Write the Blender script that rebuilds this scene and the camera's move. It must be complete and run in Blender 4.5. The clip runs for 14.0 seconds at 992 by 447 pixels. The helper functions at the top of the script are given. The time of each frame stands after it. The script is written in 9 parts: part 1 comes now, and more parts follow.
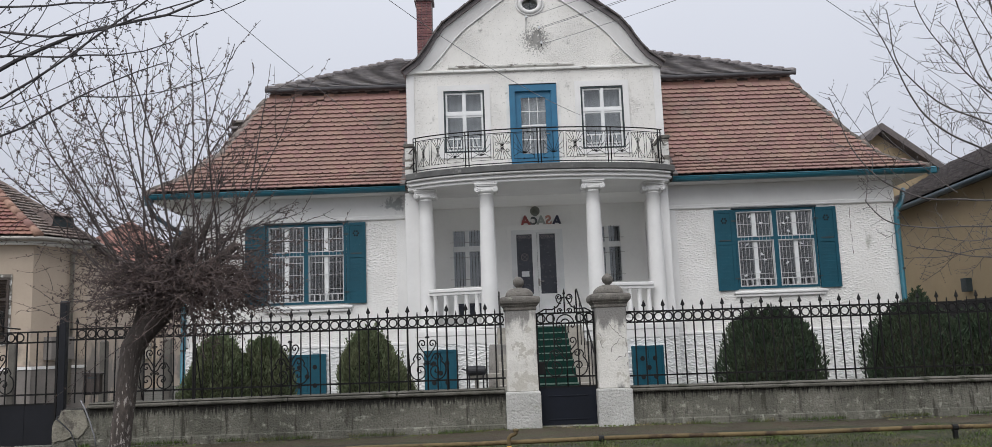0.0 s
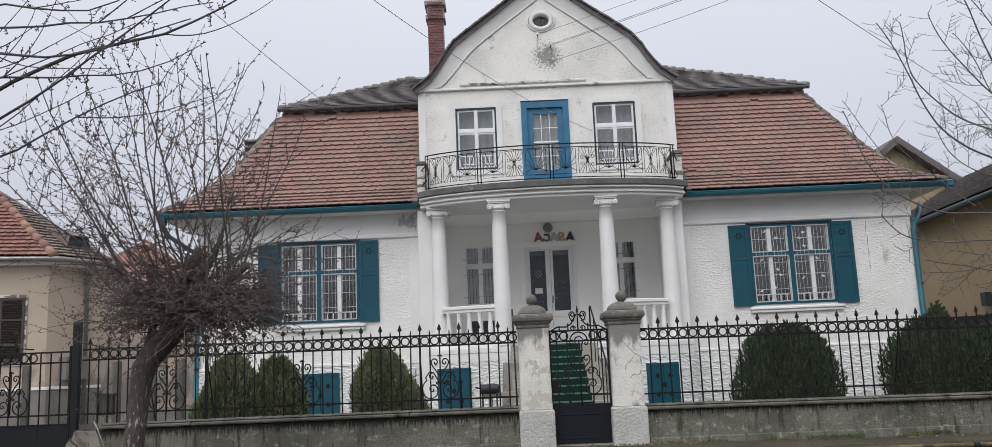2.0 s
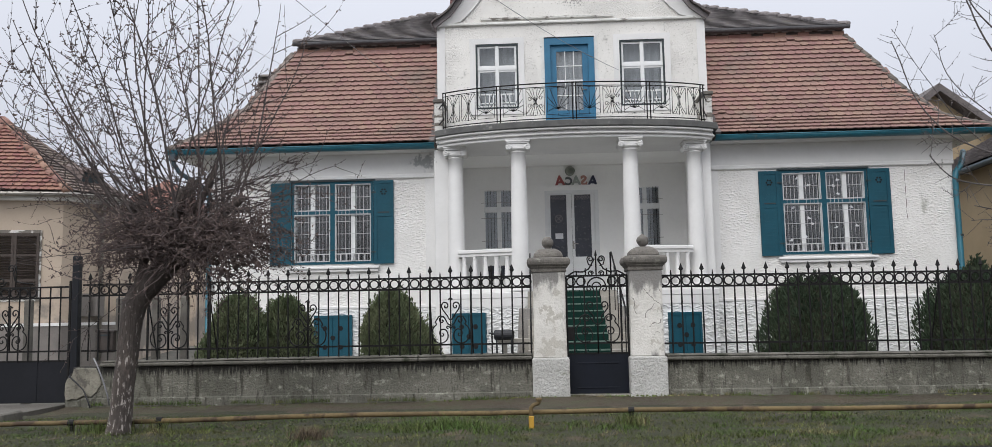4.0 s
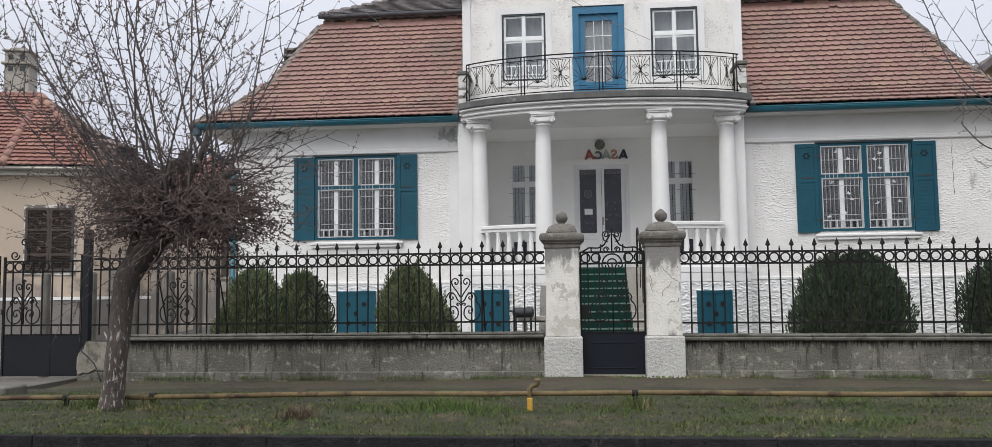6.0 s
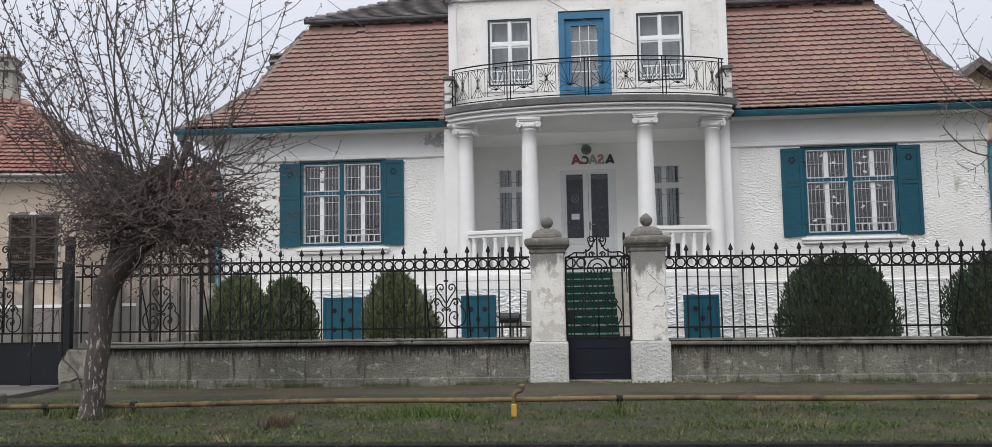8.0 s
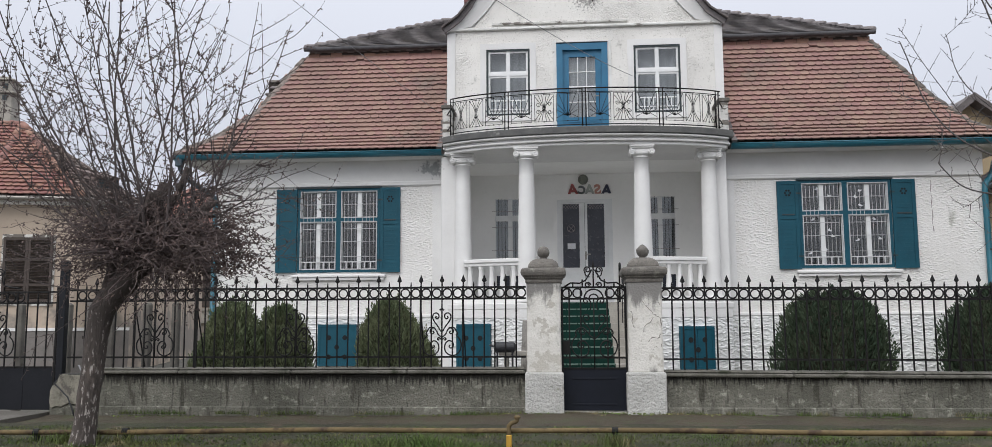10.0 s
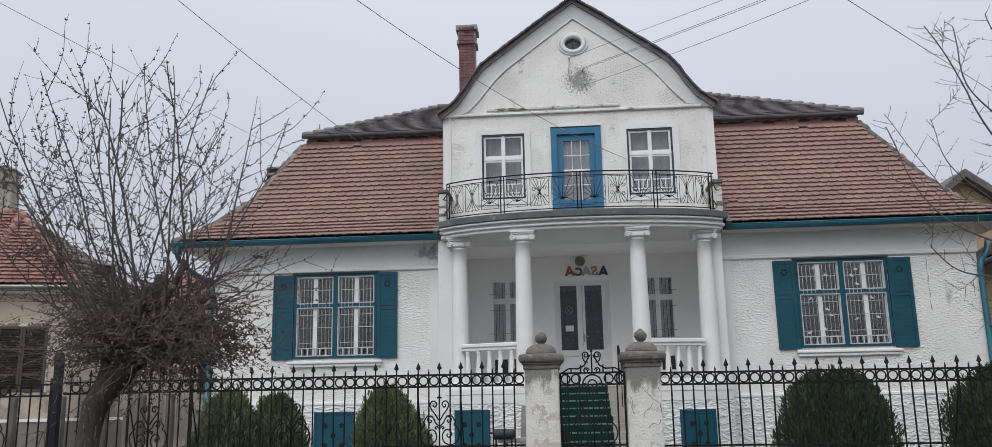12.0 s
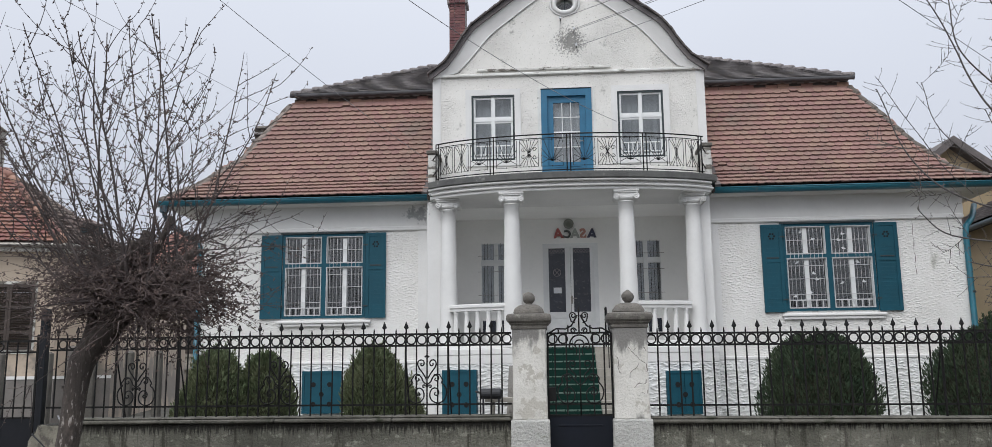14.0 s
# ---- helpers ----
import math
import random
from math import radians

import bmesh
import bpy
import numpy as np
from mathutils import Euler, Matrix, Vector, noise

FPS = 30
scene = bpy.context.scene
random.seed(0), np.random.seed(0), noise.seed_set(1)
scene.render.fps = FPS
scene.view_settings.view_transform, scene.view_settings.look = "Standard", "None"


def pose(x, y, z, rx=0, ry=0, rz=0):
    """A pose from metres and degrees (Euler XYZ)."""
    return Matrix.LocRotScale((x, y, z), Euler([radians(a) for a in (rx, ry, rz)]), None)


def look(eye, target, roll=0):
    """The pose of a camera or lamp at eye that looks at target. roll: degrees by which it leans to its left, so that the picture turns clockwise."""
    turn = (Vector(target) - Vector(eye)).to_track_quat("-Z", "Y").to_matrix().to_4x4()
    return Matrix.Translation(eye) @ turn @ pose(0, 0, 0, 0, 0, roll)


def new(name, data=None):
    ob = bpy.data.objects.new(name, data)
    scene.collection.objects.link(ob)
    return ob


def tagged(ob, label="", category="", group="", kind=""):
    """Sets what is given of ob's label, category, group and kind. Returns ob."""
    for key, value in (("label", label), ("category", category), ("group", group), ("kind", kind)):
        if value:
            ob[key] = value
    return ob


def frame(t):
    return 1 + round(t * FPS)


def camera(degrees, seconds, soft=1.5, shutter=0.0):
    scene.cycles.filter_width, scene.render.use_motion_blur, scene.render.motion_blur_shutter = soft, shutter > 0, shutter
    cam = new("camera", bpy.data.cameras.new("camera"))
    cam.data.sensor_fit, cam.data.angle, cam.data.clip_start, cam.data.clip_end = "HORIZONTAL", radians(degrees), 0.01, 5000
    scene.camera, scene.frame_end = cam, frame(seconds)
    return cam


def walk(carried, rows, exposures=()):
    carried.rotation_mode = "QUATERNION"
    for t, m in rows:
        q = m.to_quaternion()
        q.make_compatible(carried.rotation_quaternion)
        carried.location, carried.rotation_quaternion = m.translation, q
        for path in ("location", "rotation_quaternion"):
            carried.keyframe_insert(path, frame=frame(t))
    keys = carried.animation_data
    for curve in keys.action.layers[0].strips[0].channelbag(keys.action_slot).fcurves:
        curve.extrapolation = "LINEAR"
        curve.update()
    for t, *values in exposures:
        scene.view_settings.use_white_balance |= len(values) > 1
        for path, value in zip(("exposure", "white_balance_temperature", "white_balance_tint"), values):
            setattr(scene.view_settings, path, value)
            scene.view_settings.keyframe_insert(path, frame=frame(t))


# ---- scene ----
cam = camera(59.5, 14.0, soft=0.65)
PATH = [
    (0, (-1.092, -0.26, 1.205), (-1.08, 1.72, 1.492), -2.1),
    (0.5, (-1.096, -0.282, 1.228), (-1.091, 1.684, 1.599), -2.4),
    (1, (-1.094, -0.284, 1.241), (-1.105, 1.681, 1.612), -2.5),
    (1.5, (-1.074, -0.246, 1.227), (-1.089, 1.722, 1.58), -2.6),
    (2, (-1.061, -0.2, 1.221), (-1.08, 1.773, 1.547), -2.4),
    (2.5, (-1.025, -0.171, 1.188), (-1.052, 1.807, 1.486), -2.2),
    (3, (-1.03, -0.014, 1.196), (-1.068, 1.968, 1.459), -1.9),
    (3.5, (-1.007, 0.242, 1.192), (-1.065, 2.228, 1.424), -1.5),
    (6, (-0.436, 0.911, 1.183), (-0.635, 2.895, 1.341), -0.7),
    (6.5, (-0.394, 0.92, 1.189), (-0.621, 2.901, 1.338), -1.0),
    (7, (-0.387, 0.93, 1.185), (-0.627, 2.908, 1.349), -1.2),
    (7.5, (-0.377, 0.953, 1.183), (-0.565, 2.937, 1.348), -1.4),
    (10, (-0.397, 0.935, 1.204), (-0.56, 2.914, 1.437), -0.3),
    (10.5, (-0.385, 0.919, 1.222), (-0.543, 2.898, 1.465), -0.1),
    (11, (-0.381, 0.913, 1.259), (-0.542, 2.889, 1.522), -0.5),
    (11.5, (-0.387, 0.894, 1.266), (-0.544, 2.848, 1.664), -0.8),
    (12, (-0.376, 0.891, 1.291), (-0.529, 2.842, 1.703), -1.1),
    (12.5, (-0.384, 0.916, 1.275), (-0.523, 2.868, 1.688), -1.2),
    (13, (-0.375, 0.916, 1.26), (-0.509, 2.873, 1.649), -1.1),
    (13.5, (-0.375, 0.938, 1.259), (-0.507, 2.901, 1.619), -0.9),
    (14, (-0.371, 0.919, 1.245), (-0.502, 2.887, 1.575), -0.7),
]
EXPOSURES = [(0, -0.01, 6490, 10), (2.0, 0.02, 6490, 10), (3.5, 0.12, 6490, 10), (5.5, 0.20, 6520, 10), (9.5, 0.14, 6470, 10), (11, 0.03, 6420, 9.5), (11.5, -0.10, 6370, 9), (12.5, -0.12, 6370, 9), (14, 0.05, 6390, 9)]
walk(cam, [(t, look(eye, target, roll)) for t, eye, target, roll in PATH], EXPOSURES)

# ---- sky and light ----
world = bpy.data.worlds.new("overcast")
scene.world = world
world.use_nodes = True
wn, wl = world.node_tree.nodes, world.node_tree.links
wn.clear()
w_out = wn.new("ShaderNodeOutputWorld")
w_bg = wn.new("ShaderNodeBackground")
w_sky = wn.new("ShaderNodeTexSky")
w_sky.sky_type = "NISHITA"
w_sky.sun_disc = False
w_sky.sun_elevation = radians(48)
w_sky.sun_rotation = radians(200)
w_sky.dust_density = 6.0
w_scale = wn.new("ShaderNodeVectorMath")
w_scale.operation = "SCALE"
w_scale.inputs["Scale"].default_value = 0.10
# cloud cover: brighter towards the zenith, as an overcast sky is
w_geo = wn.new("ShaderNodeTexCoord")
w_sep = wn.new("ShaderNodeSeparateXYZ")
w_ramp = wn.new("ShaderNodeValToRGB")
w_ramp.color_ramp.elements[0].position = 0.0
w_ramp.color_ramp.elements[0].color = (0.54, 0.558, 0.635, 1)
w_ramp.color_ramp.elements[1].position = 1.0
w_ramp.color_ramp.elements[1].color = (1.75, 1.79, 1.88, 1)
w_mid = w_ramp.color_ramp.elements.new(0.45)
w_mid.color = (0.80, 0.83, 0.915, 1)
w_noise = wn.new("ShaderNodeTexNoise")
w_noise.inputs["Scale"].default_value = 1.6
w_noise.inputs["Detail"].default_value = 4
w_cloud = wn.new("ShaderNodeMapRange")
w_cloud.inputs["To Min"].default_value = 0.93
w_cloud.inputs["To Max"].default_value = 1.07
w_mul = wn.new("ShaderNodeVectorMath")
w_mul.operation = "SCALE"
w_mix = wn.new("ShaderNodeMix")
w_mix.data_type = "RGBA"
w_mix.inputs["Factor"].default_value = 0.92
wl.new(w_geo.outputs["Generated"], w_sep.inputs[0])
wl.new(w_sep.outputs["Z"], w_ramp.inputs["Fac"])
wl.new(w_geo.outputs["Generated"], w_noise.inputs["Vector"])
wl.new(w_noise.outputs["Fac"], w_cloud.inputs["Value"])
wl.new(w_ramp.outputs["Color"], w_mul.inputs[0])
wl.new(w_cloud.outputs["Result"], w_mul.inputs["Scale"])
wl.new(w_sky.outputs["Color"], w_scale.inputs[0])
wl.new(w_scale.outputs["Vector"], w_mix.inputs["A"])
wl.new(w_mul.outputs["Vector"], w_mix.inputs["B"])
wl.new(w_mix.outputs["Result"], w_bg.inputs["Color"])
wl.new(w_bg.outputs["Background"], w_out.inputs["Surface"])

sun = new("sun", bpy.data.lights.new("sun", "SUN"))
sun.data.energy = 1.5
sun.data.angle = radians(50)
sun.data.color = (1.0, 0.99, 0.97)
sun.matrix_basis = look((-12, -14, 38), (0, 18, 3))
scene.view_settings.exposure = 0.0

# ---- materials ----


def mat(name, c1, c2=None, rough=0.8, scale=3.0, fine=40.0, bump=0.0, bump_scale=60.0, stretch=(1, 1, 1),
        metal=0.0, vary=0.0, islands=False, stain=None, stain_scale=1.0, stain_at=(0.55, 0.7), stain_stretch=(1, 1, 1),
        bump_stretch=(1, 1, 1), bump_patch=None, fine_mix=0.25, spec=0.5, second=None, second_at=(0.6, 0.75), second_scale=5.0, patch=None):
    """A weathered surface: two tones at two scales, stains with their own shape, fine relief."""
    m = bpy.data.materials.new(name)
    m.use_nodes = True
    n, k = m.node_tree.nodes, m.node_tree.links
    p = n["Principled BSDF"]
    p.inputs["Metallic"].default_value = metal
    p.inputs["Specular IOR Level"].default_value = spec
    geo = n.new("ShaderNodeNewGeometry")
    pos = geo.outputs["Position"]

    def mapped(st):
        if tuple(st) == (1, 1, 1):
            return pos
        q = n.new("ShaderNodeMapping")
        q.inputs["Scale"].default_value = st
        k.new(pos, q.inputs["Vector"])
        return q.outputs["Vector"]

    def noise_at(sc, st=(1, 1, 1), detail=5.0, rg=0.6):
        q = n.new("ShaderNodeTexNoise")
        q.inputs["Scale"].default_value = sc
        q.inputs["Detail"].default_value = detail
        q.inputs["Roughness"].default_value = rg
        k.new(mapped(st), q.inputs["Vector"])
        return q.outputs["Fac"]

    def ramp(fac, a, b):
        q = n.new("ShaderNodeMapRange")
        q.interpolation_type = "SMOOTHSTEP"
        q.inputs["From Min"].default_value = a
        q.inputs["From Max"].default_value = b
        k.new(fac, q.inputs["Value"])
        return q.outputs["Result"]

    def mix(fac, a, b):
        q = n.new("ShaderNodeMix")
        q.data_type = "RGBA"
        if isinstance(fac, float):
            q.inputs["Factor"].default_value = fac
        else:
            k.new(fac, q.inputs["Factor"])
        for slot, v in (("A", a), ("B", b)):
            if isinstance(v, tuple):
                q.inputs[slot].default_value = (*v, 1)
            else:
                k.new(v, q.inputs[slot])
        return q.outputs["Result"]

    c2 = c2 or tuple(0.8 * v for v in c1)
    col = mix(ramp(noise_at(scale, stretch), 0.3, 0.7), c1, c2)
    dark = tuple(0.6 * v for v in c2)
    f = n.new("ShaderNodeMath")
    f.operation = "MULTIPLY"
    f.inputs[1].default_value = fine_mix
    k.new(ramp(noise_at(fine, stretch, 3.0), 0.45, 0.75), f.inputs[0])
    col = mix(f.outputs[0], col, dark)
    if second:
        col = mix(ramp(noise_at(second_scale), *second_at), col, second)
    if stain:
        col = mix(ramp(noise_at(stain_scale, stain_stretch, 7.0, 0.65), *stain_at), col, stain)
    if patch:
        # a noise-edged blotch: centre, half-sizes, colour
        q = n.new("ShaderNodeVectorMath")
        q.operation = "SUBTRACT"
        q.inputs[1].default_value = patch[0]
        k.new(pos, q.inputs[0])
        d = n.new("ShaderNodeVectorMath")
        d.operation = "DIVIDE"
        d.inputs[1].default_value = patch[1]
        k.new(q.outputs["Vector"], d.inputs[0])
        ln = n.new("ShaderNodeVectorMath")
        ln.operation = "LENGTH"
        k.new(d.outputs["Vector"], ln.inputs[0])
        inside = n.new("ShaderNodeMath")
        inside.operation = "MULTIPLY_ADD"
        inside.inputs[1].default_value = -0.34
        k.new(ln.outputs["Value"], inside.inputs[0])
        k.new(noise_at(22.0, patch[3] if len(patch) > 3 else (1, 1, 1)), inside.inputs[2])
        col = mix(ramp(inside.outputs[0], 0.22, 0.40), col, patch[2])
    if vary:
        if islands:
            rnd = geo.outputs["Random Per Island"]
        else:
            rnd = n.new("ShaderNodeObjectInfo").outputs["Random"]
        hsv = n.new("ShaderNodeHueSaturation")
        v = n.new("ShaderNodeMapRange")
        v.inputs["To Min"].default_value = 1 - vary
        v.inputs["To Max"].default_value = 1 + vary
        k.new(rnd, v.inputs["Value"])
        k.new(v.outputs["Result"], hsv.inputs["Value"])
        h = n.new("ShaderNodeMath")
        h.operation = "MULTIPLY_ADD"
        h.inputs[1].default_value = 0.03
        h.inputs[2].default_value = 0.485
        k.new(rnd, h.inputs[0])
        k.new(h.outputs[0], hsv.inputs["Hue"])
        k.new(col, hsv.inputs["Color"])
        col = hsv.outputs["Color"]
    k.new(col, p.inputs["Base Color"])
    r = n.new("ShaderNodeMapRange")
    r.inputs["To Min"].default_value = max(0.05, rough - 0.12)
    r.inputs["To Max"].default_value = min(1.0, rough + 0.12)
    k.new(noise_at(scale * 4), r.inputs["Value"])
    k.new(r.outputs["Result"], p.inputs["Roughness"])
    if bump:
        b = n.new("ShaderNodeBump")
        b.inputs["Strength"].default_value = 1.0
        b.inputs["Distance"].default_value = bump
        height = noise_at(bump_scale, bump_stretch, 4.0, 0.6)
        if bump_patch:
            # relief stands in patches and fades out between them
            hm = n.new("ShaderNodeMath")
            hm.operation = "MULTIPLY"
            k.new(ramp(height, 0.30, 0.75), hm.inputs[0])
            k.new(ramp(noise_at(bump_patch[0], detail=3.0), *bump_patch[1:]), hm.inputs[1])
            height = hm.outputs[0]
        k.new(height, b.inputs["Height"])
        k.new(b.outputs["Normal"], p.inputs["Normal"])
    return m


def glass_mat(name, tint):
    """A thin window pane: see-through, with a mirror's share set by the viewing angle."""
    m = bpy.data.materials.new(name)
    m.use_nodes = True
    n, k = m.node_tree.nodes, m.node_tree.links
    n.clear()
    out = n.new("ShaderNodeOutputMaterial")
    mx = n.new("ShaderNodeMixShader")
    tr = n.new("ShaderNodeBsdfTransparent")
    tr.inputs["Color"].default_value = (*tint, 1)
    gl = n.new("ShaderNodeBsdfGlossy")
    gl.inputs["Roughness"].default_value = 0.04
    fr = n.new("ShaderNodeFresnel")
    fr.inputs["IOR"].default_value = 1.95
    k.new(fr.outputs[0], mx.inputs[0])
    k.new(tr.outputs[0], mx.inputs[1])
    k.new(gl.outputs[0], mx.inputs[2])
    k.new(mx.outputs[0], out.inputs["Surface"])
    return m


# dark fine specks in both plasters paint shade into the relief's hollows
M_ROUGH = mat("roughcast_plaster", (0.765, 0.755, 0.735), (0.69, 0.68, 0.655), 0.92, 1.2, 15, 0.005, 40, fine_mix=0.14,
              stain=(0.46, 0.46, 0.42), stain_scale=2.2, stain_at=(0.66, 0.78), stain_stretch=(1, 1, 0.35), bump_stretch=(1, 1, 1.7))
M_PLINTH = mat("combed_plinth_plaster", (0.77, 0.775, 0.77), (0.69, 0.695, 0.69), 0.92, 1.5, 16, 0.012, 34, fine_mix=0.15,
               stain=(0.40, 0.41, 0.38), stain_scale=2.0, stain_at=(0.68, 0.78), bump_stretch=(0.8, 0.8, 1.9))
M_GABLE = mat("weathered_gable_plaster", (0.80, 0.785, 0.75), (0.73, 0.715, 0.68), 0.92, 1.0, 20, 0.013, 34, bump_patch=(1.3, 0.36, 0.66), fine_mix=0.12,
              stain=(0.33, 0.325, 0.30), stain_scale=2.3, stain_at=(0.61, 0.74), second=(0.46, 0.45, 0.41), second_at=(0.625, 0.665), second_scale=30, patch=((0.10, 18.95, 8.25), (0.42, 1.0, 0.45), (0.30, 0.295, 0.28)))
M_SMOOTH = mat("smooth_white_plaster", (0.76, 0.755, 0.745), (0.69, 0.685, 0.675), 0.8, 0.9, 14, 0.004, 60, fine_mix=0.06,
               stain=(0.50, 0.49, 0.45), stain_scale=2.6, stain_at=(0.69, 0.80), stain_stretch=(1, 1, 0.4), patch=((-3.15, 18.5, 4.44), (0.36, 1.0, 0.20), (0.36, 0.37, 0.37), (0.6, 0.6, 0.6)))
M_PEEL = mat("peeling_white_moulding", (0.78, 0.78, 0.76), (0.66, 0.66, 0.63), 0.9, 2.0, 22, 0.008, 40, fine_mix=0.2,
             stain=(0.30, 0.29, 0.26), stain_scale=3.5, stain_at=(0.60, 0.66), stain_stretch=(0.5, 1, 1.5))
M_FLAKE = mat("flaking_moulding", (0.70, 0.69, 0.66), (0.58, 0.57, 0.54), 0.9, 3, 22, 0.01, 40, fine_mix=0.3,
              stain=(0.17, 0.155, 0.135), stain_scale=5, stain_at=(0.49, 0.55), stain_stretch=(0.5, 1, 1.6))
M_PORCH = mat("porch_wall_paint", (0.90, 0.895, 0.875), (0.85, 0.845, 0.825), 0.75, 0.8, 12, 0.003, 50, fine_mix=0.06)
M_SLAB = mat("balcony_slab_concrete", (0.13, 0.13, 0.125), (0.085, 0.085, 0.085), 0.9, 3, 40, 0.006, 50,
             stain=(0.24, 0.24, 0.23), stain_scale=5, stain_at=(0.6, 0.72))
M_TILE = mat("clay_roof_tile", (0.280, 0.168, 0.140), (0.222, 0.136, 0.116), 0.88, 0.9, 26, 0.004, 70, vary=0.055, fine_mix=0.3,
             second=(0.190, 0.136, 0.118), second_at=(0.54, 0.76), second_scale=1.1)
M_TILES = mat("clay_roof_tiles", (0.280, 0.168, 0.140), (0.222, 0.136, 0.116), 0.88, 0.9, 26, 0.004, 70, vary=0.055, islands=True, fine_mix=0.3,
             second=(0.190, 0.136, 0.118), second_at=(0.54, 0.76), second_scale=1.1)
M_OLDTILES = mat("lichen_grey_roof_tiles", (0.235, 0.215, 0.212), (0.165, 0.152, 0.156), 0.9, 2.5, 30, 0.004, 70, vary=0.25, islands=True, fine_mix=0.3,
                 second=(0.23, 0.21, 0.18), second_at=(0.55, 0.7), second_scale=4)
M_REDTILES = mat("red_roof_tiles", (0.26, 0.122, 0.096), (0.205, 0.100, 0.082), 0.85, 2.0, 30, 0.004, 70, vary=0.15, islands=True, fine_mix=0.3)
M_NBTILES = mat("brown_grey_weathered_tiles", (0.215, 0.165, 0.145), (0.145, 0.118, 0.108), 0.9, 2.5, 30, 0.004, 70, vary=0.3, islands=True, fine_mix=0.3)
M_EAVEROLL = mat("dark_grey_eave_roll", (0.10, 0.098, 0.104), (0.065, 0.064, 0.070), 0.85, 3, 30, 0.01, 30, fine_mix=0.4)
M_RIDGE = mat("mortared_ridge_tiles", (0.145, 0.122, 0.104), (0.098, 0.085, 0.076), 0.9, 5, 40, 0.02, 30, fine_mix=0.4, stain=(0.18, 0.165, 0.135), stain_scale=7, stain_at=(0.57, 0.68))
M_BAND = mat("faded_band_tile", (0.30, 0.165, 0.130), (0.22, 0.125, 0.10), 0.9, 2, 26, 0.004, 70, vary=0.15, fine_mix=0.3)
M_VERGE = mat("dark_verge_tiles", (0.155, 0.135, 0.130), (0.105, 0.094, 0.094), 0.9, 5, 40, 0.006, 50, fine_mix=0.4, vary=0.2)
# near-black that stands in for the shade inside holes
M_HOLE = mat("hole_shade_black", (0.006, 0.007, 0.008), (0.004, 0.005, 0.006), 0.9)
M_UNDER = mat("roof_underlay", (0.06, 0.045, 0.04), (0.04, 0.035, 0.03), 0.95)
M_BRICK = mat("chimney_brick", (0.20, 0.088, 0.085), (0.15, 0.072, 0.074), 0.9, 6, 40, 0.004, 60, vary=0.25, fine_mix=0.3)
M_MORTAR = mat("grey_mortar", (0.30, 0.27, 0.26), (0.22, 0.20, 0.20), 0.95, 6, 40, 0.004, 60)
M_TEAL = mat("teal_paint", (0.0035, 0.072, 0.108), (0.003, 0.058, 0.088), 0.6, 3, 30, 0.002, 50, fine_mix=0.12, spec=0.35, stain=(0.02, 0.10, 0.12), stain_scale=6, stain_at=(0.66, 0.75))
M_GUTTER = mat("teal_gutter_paint", (0.022, 0.150, 0.205), (0.016, 0.110, 0.155), 0.4, 2, 30, 0.002, 50, fine_mix=0.25, spec=0.5, stain=(0.08, 0.12, 0.13), stain_scale=4, stain_at=(0.6, 0.72))
M_OLDGUTTER = mat("dull_blue_grey_gutter", (0.045, 0.075, 0.095), (0.030, 0.050, 0.066), 0.55, 2, 30, 0.002, 50, fine_mix=0.3)
M_BLUE = mat("blue_door_paint", (0.018, 0.150, 0.275), (0.014, 0.120, 0.225), 0.5, 2, 30, 0.002, 50, fine_mix=0.15)
M_DARKTRIM = mat("dark_green_window_frame", (0.03, 0.045, 0.05), (0.02, 0.03, 0.034), 0.6, 4, 40)
M_WHITEWOOD = mat("white_window_paint", (0.78, 0.79, 0.79), (0.70, 0.71, 0.71), 0.5, 3, 30, 0.002, 40, fine_mix=0.08)
M_BAR = mat("white_grille_paint", (0.58, 0.58, 0.59), (0.46, 0.46, 0.47), 0.5, 6, 40)
M_GLASS = glass_mat("window_glass", (0.75, 0.78, 0.78))
# dark tone that puts the shade of the rooms into their colour
M_ROOM = mat("room_shade_dark", (0.10, 0.10, 0.10), (0.07, 0.07, 0.07), 0.9)
M_CURTAIN = mat("sheer_curtain", (0.74, 0.74, 0.78), (0.58, 0.58, 0.62), 0.9, 3, 30, stretch=(4, 4, 0.3))
M_SHEER = mat("pale_sheer_curtain", (0.80, 0.80, 0.84), (0.66, 0.66, 0.70), 0.9, 3, 30, stretch=(4, 4, 0.3))
M_DARKGLASS = mat("patterned_dark_door_glass", (0.035, 0.04, 0.055), (0.022, 0.025, 0.036), 0.25, 3, 30, fine_mix=0.3, second=(0.10, 0.11, 0.13), second_at=(0.66, 0.72), second_scale=16)
M_IRON = mat("black_wrought_iron", (0.010, 0.0095, 0.0095), (0.007, 0.0065, 0.0065), 0.6, 8, 60, 0.001, 80, spec=0.25, stain=(0.03, 0.019, 0.014), stain_scale=6, stain_at=(0.64, 0.76))
M_SHEET = mat("black_gate_sheet_metal", (0.009, 0.010, 0.014), (0.006, 0.007, 0.010), 0.5, 2, 30, 0.001, 30, fine_mix=0.2, spec=0.3)
M_GATE = mat("dark_navy_gate_sheet", (0.006, 0.0085, 0.016), (0.005, 0.007, 0.012), 0.55, 2, 30, 0.001, 30, spec=0.25)
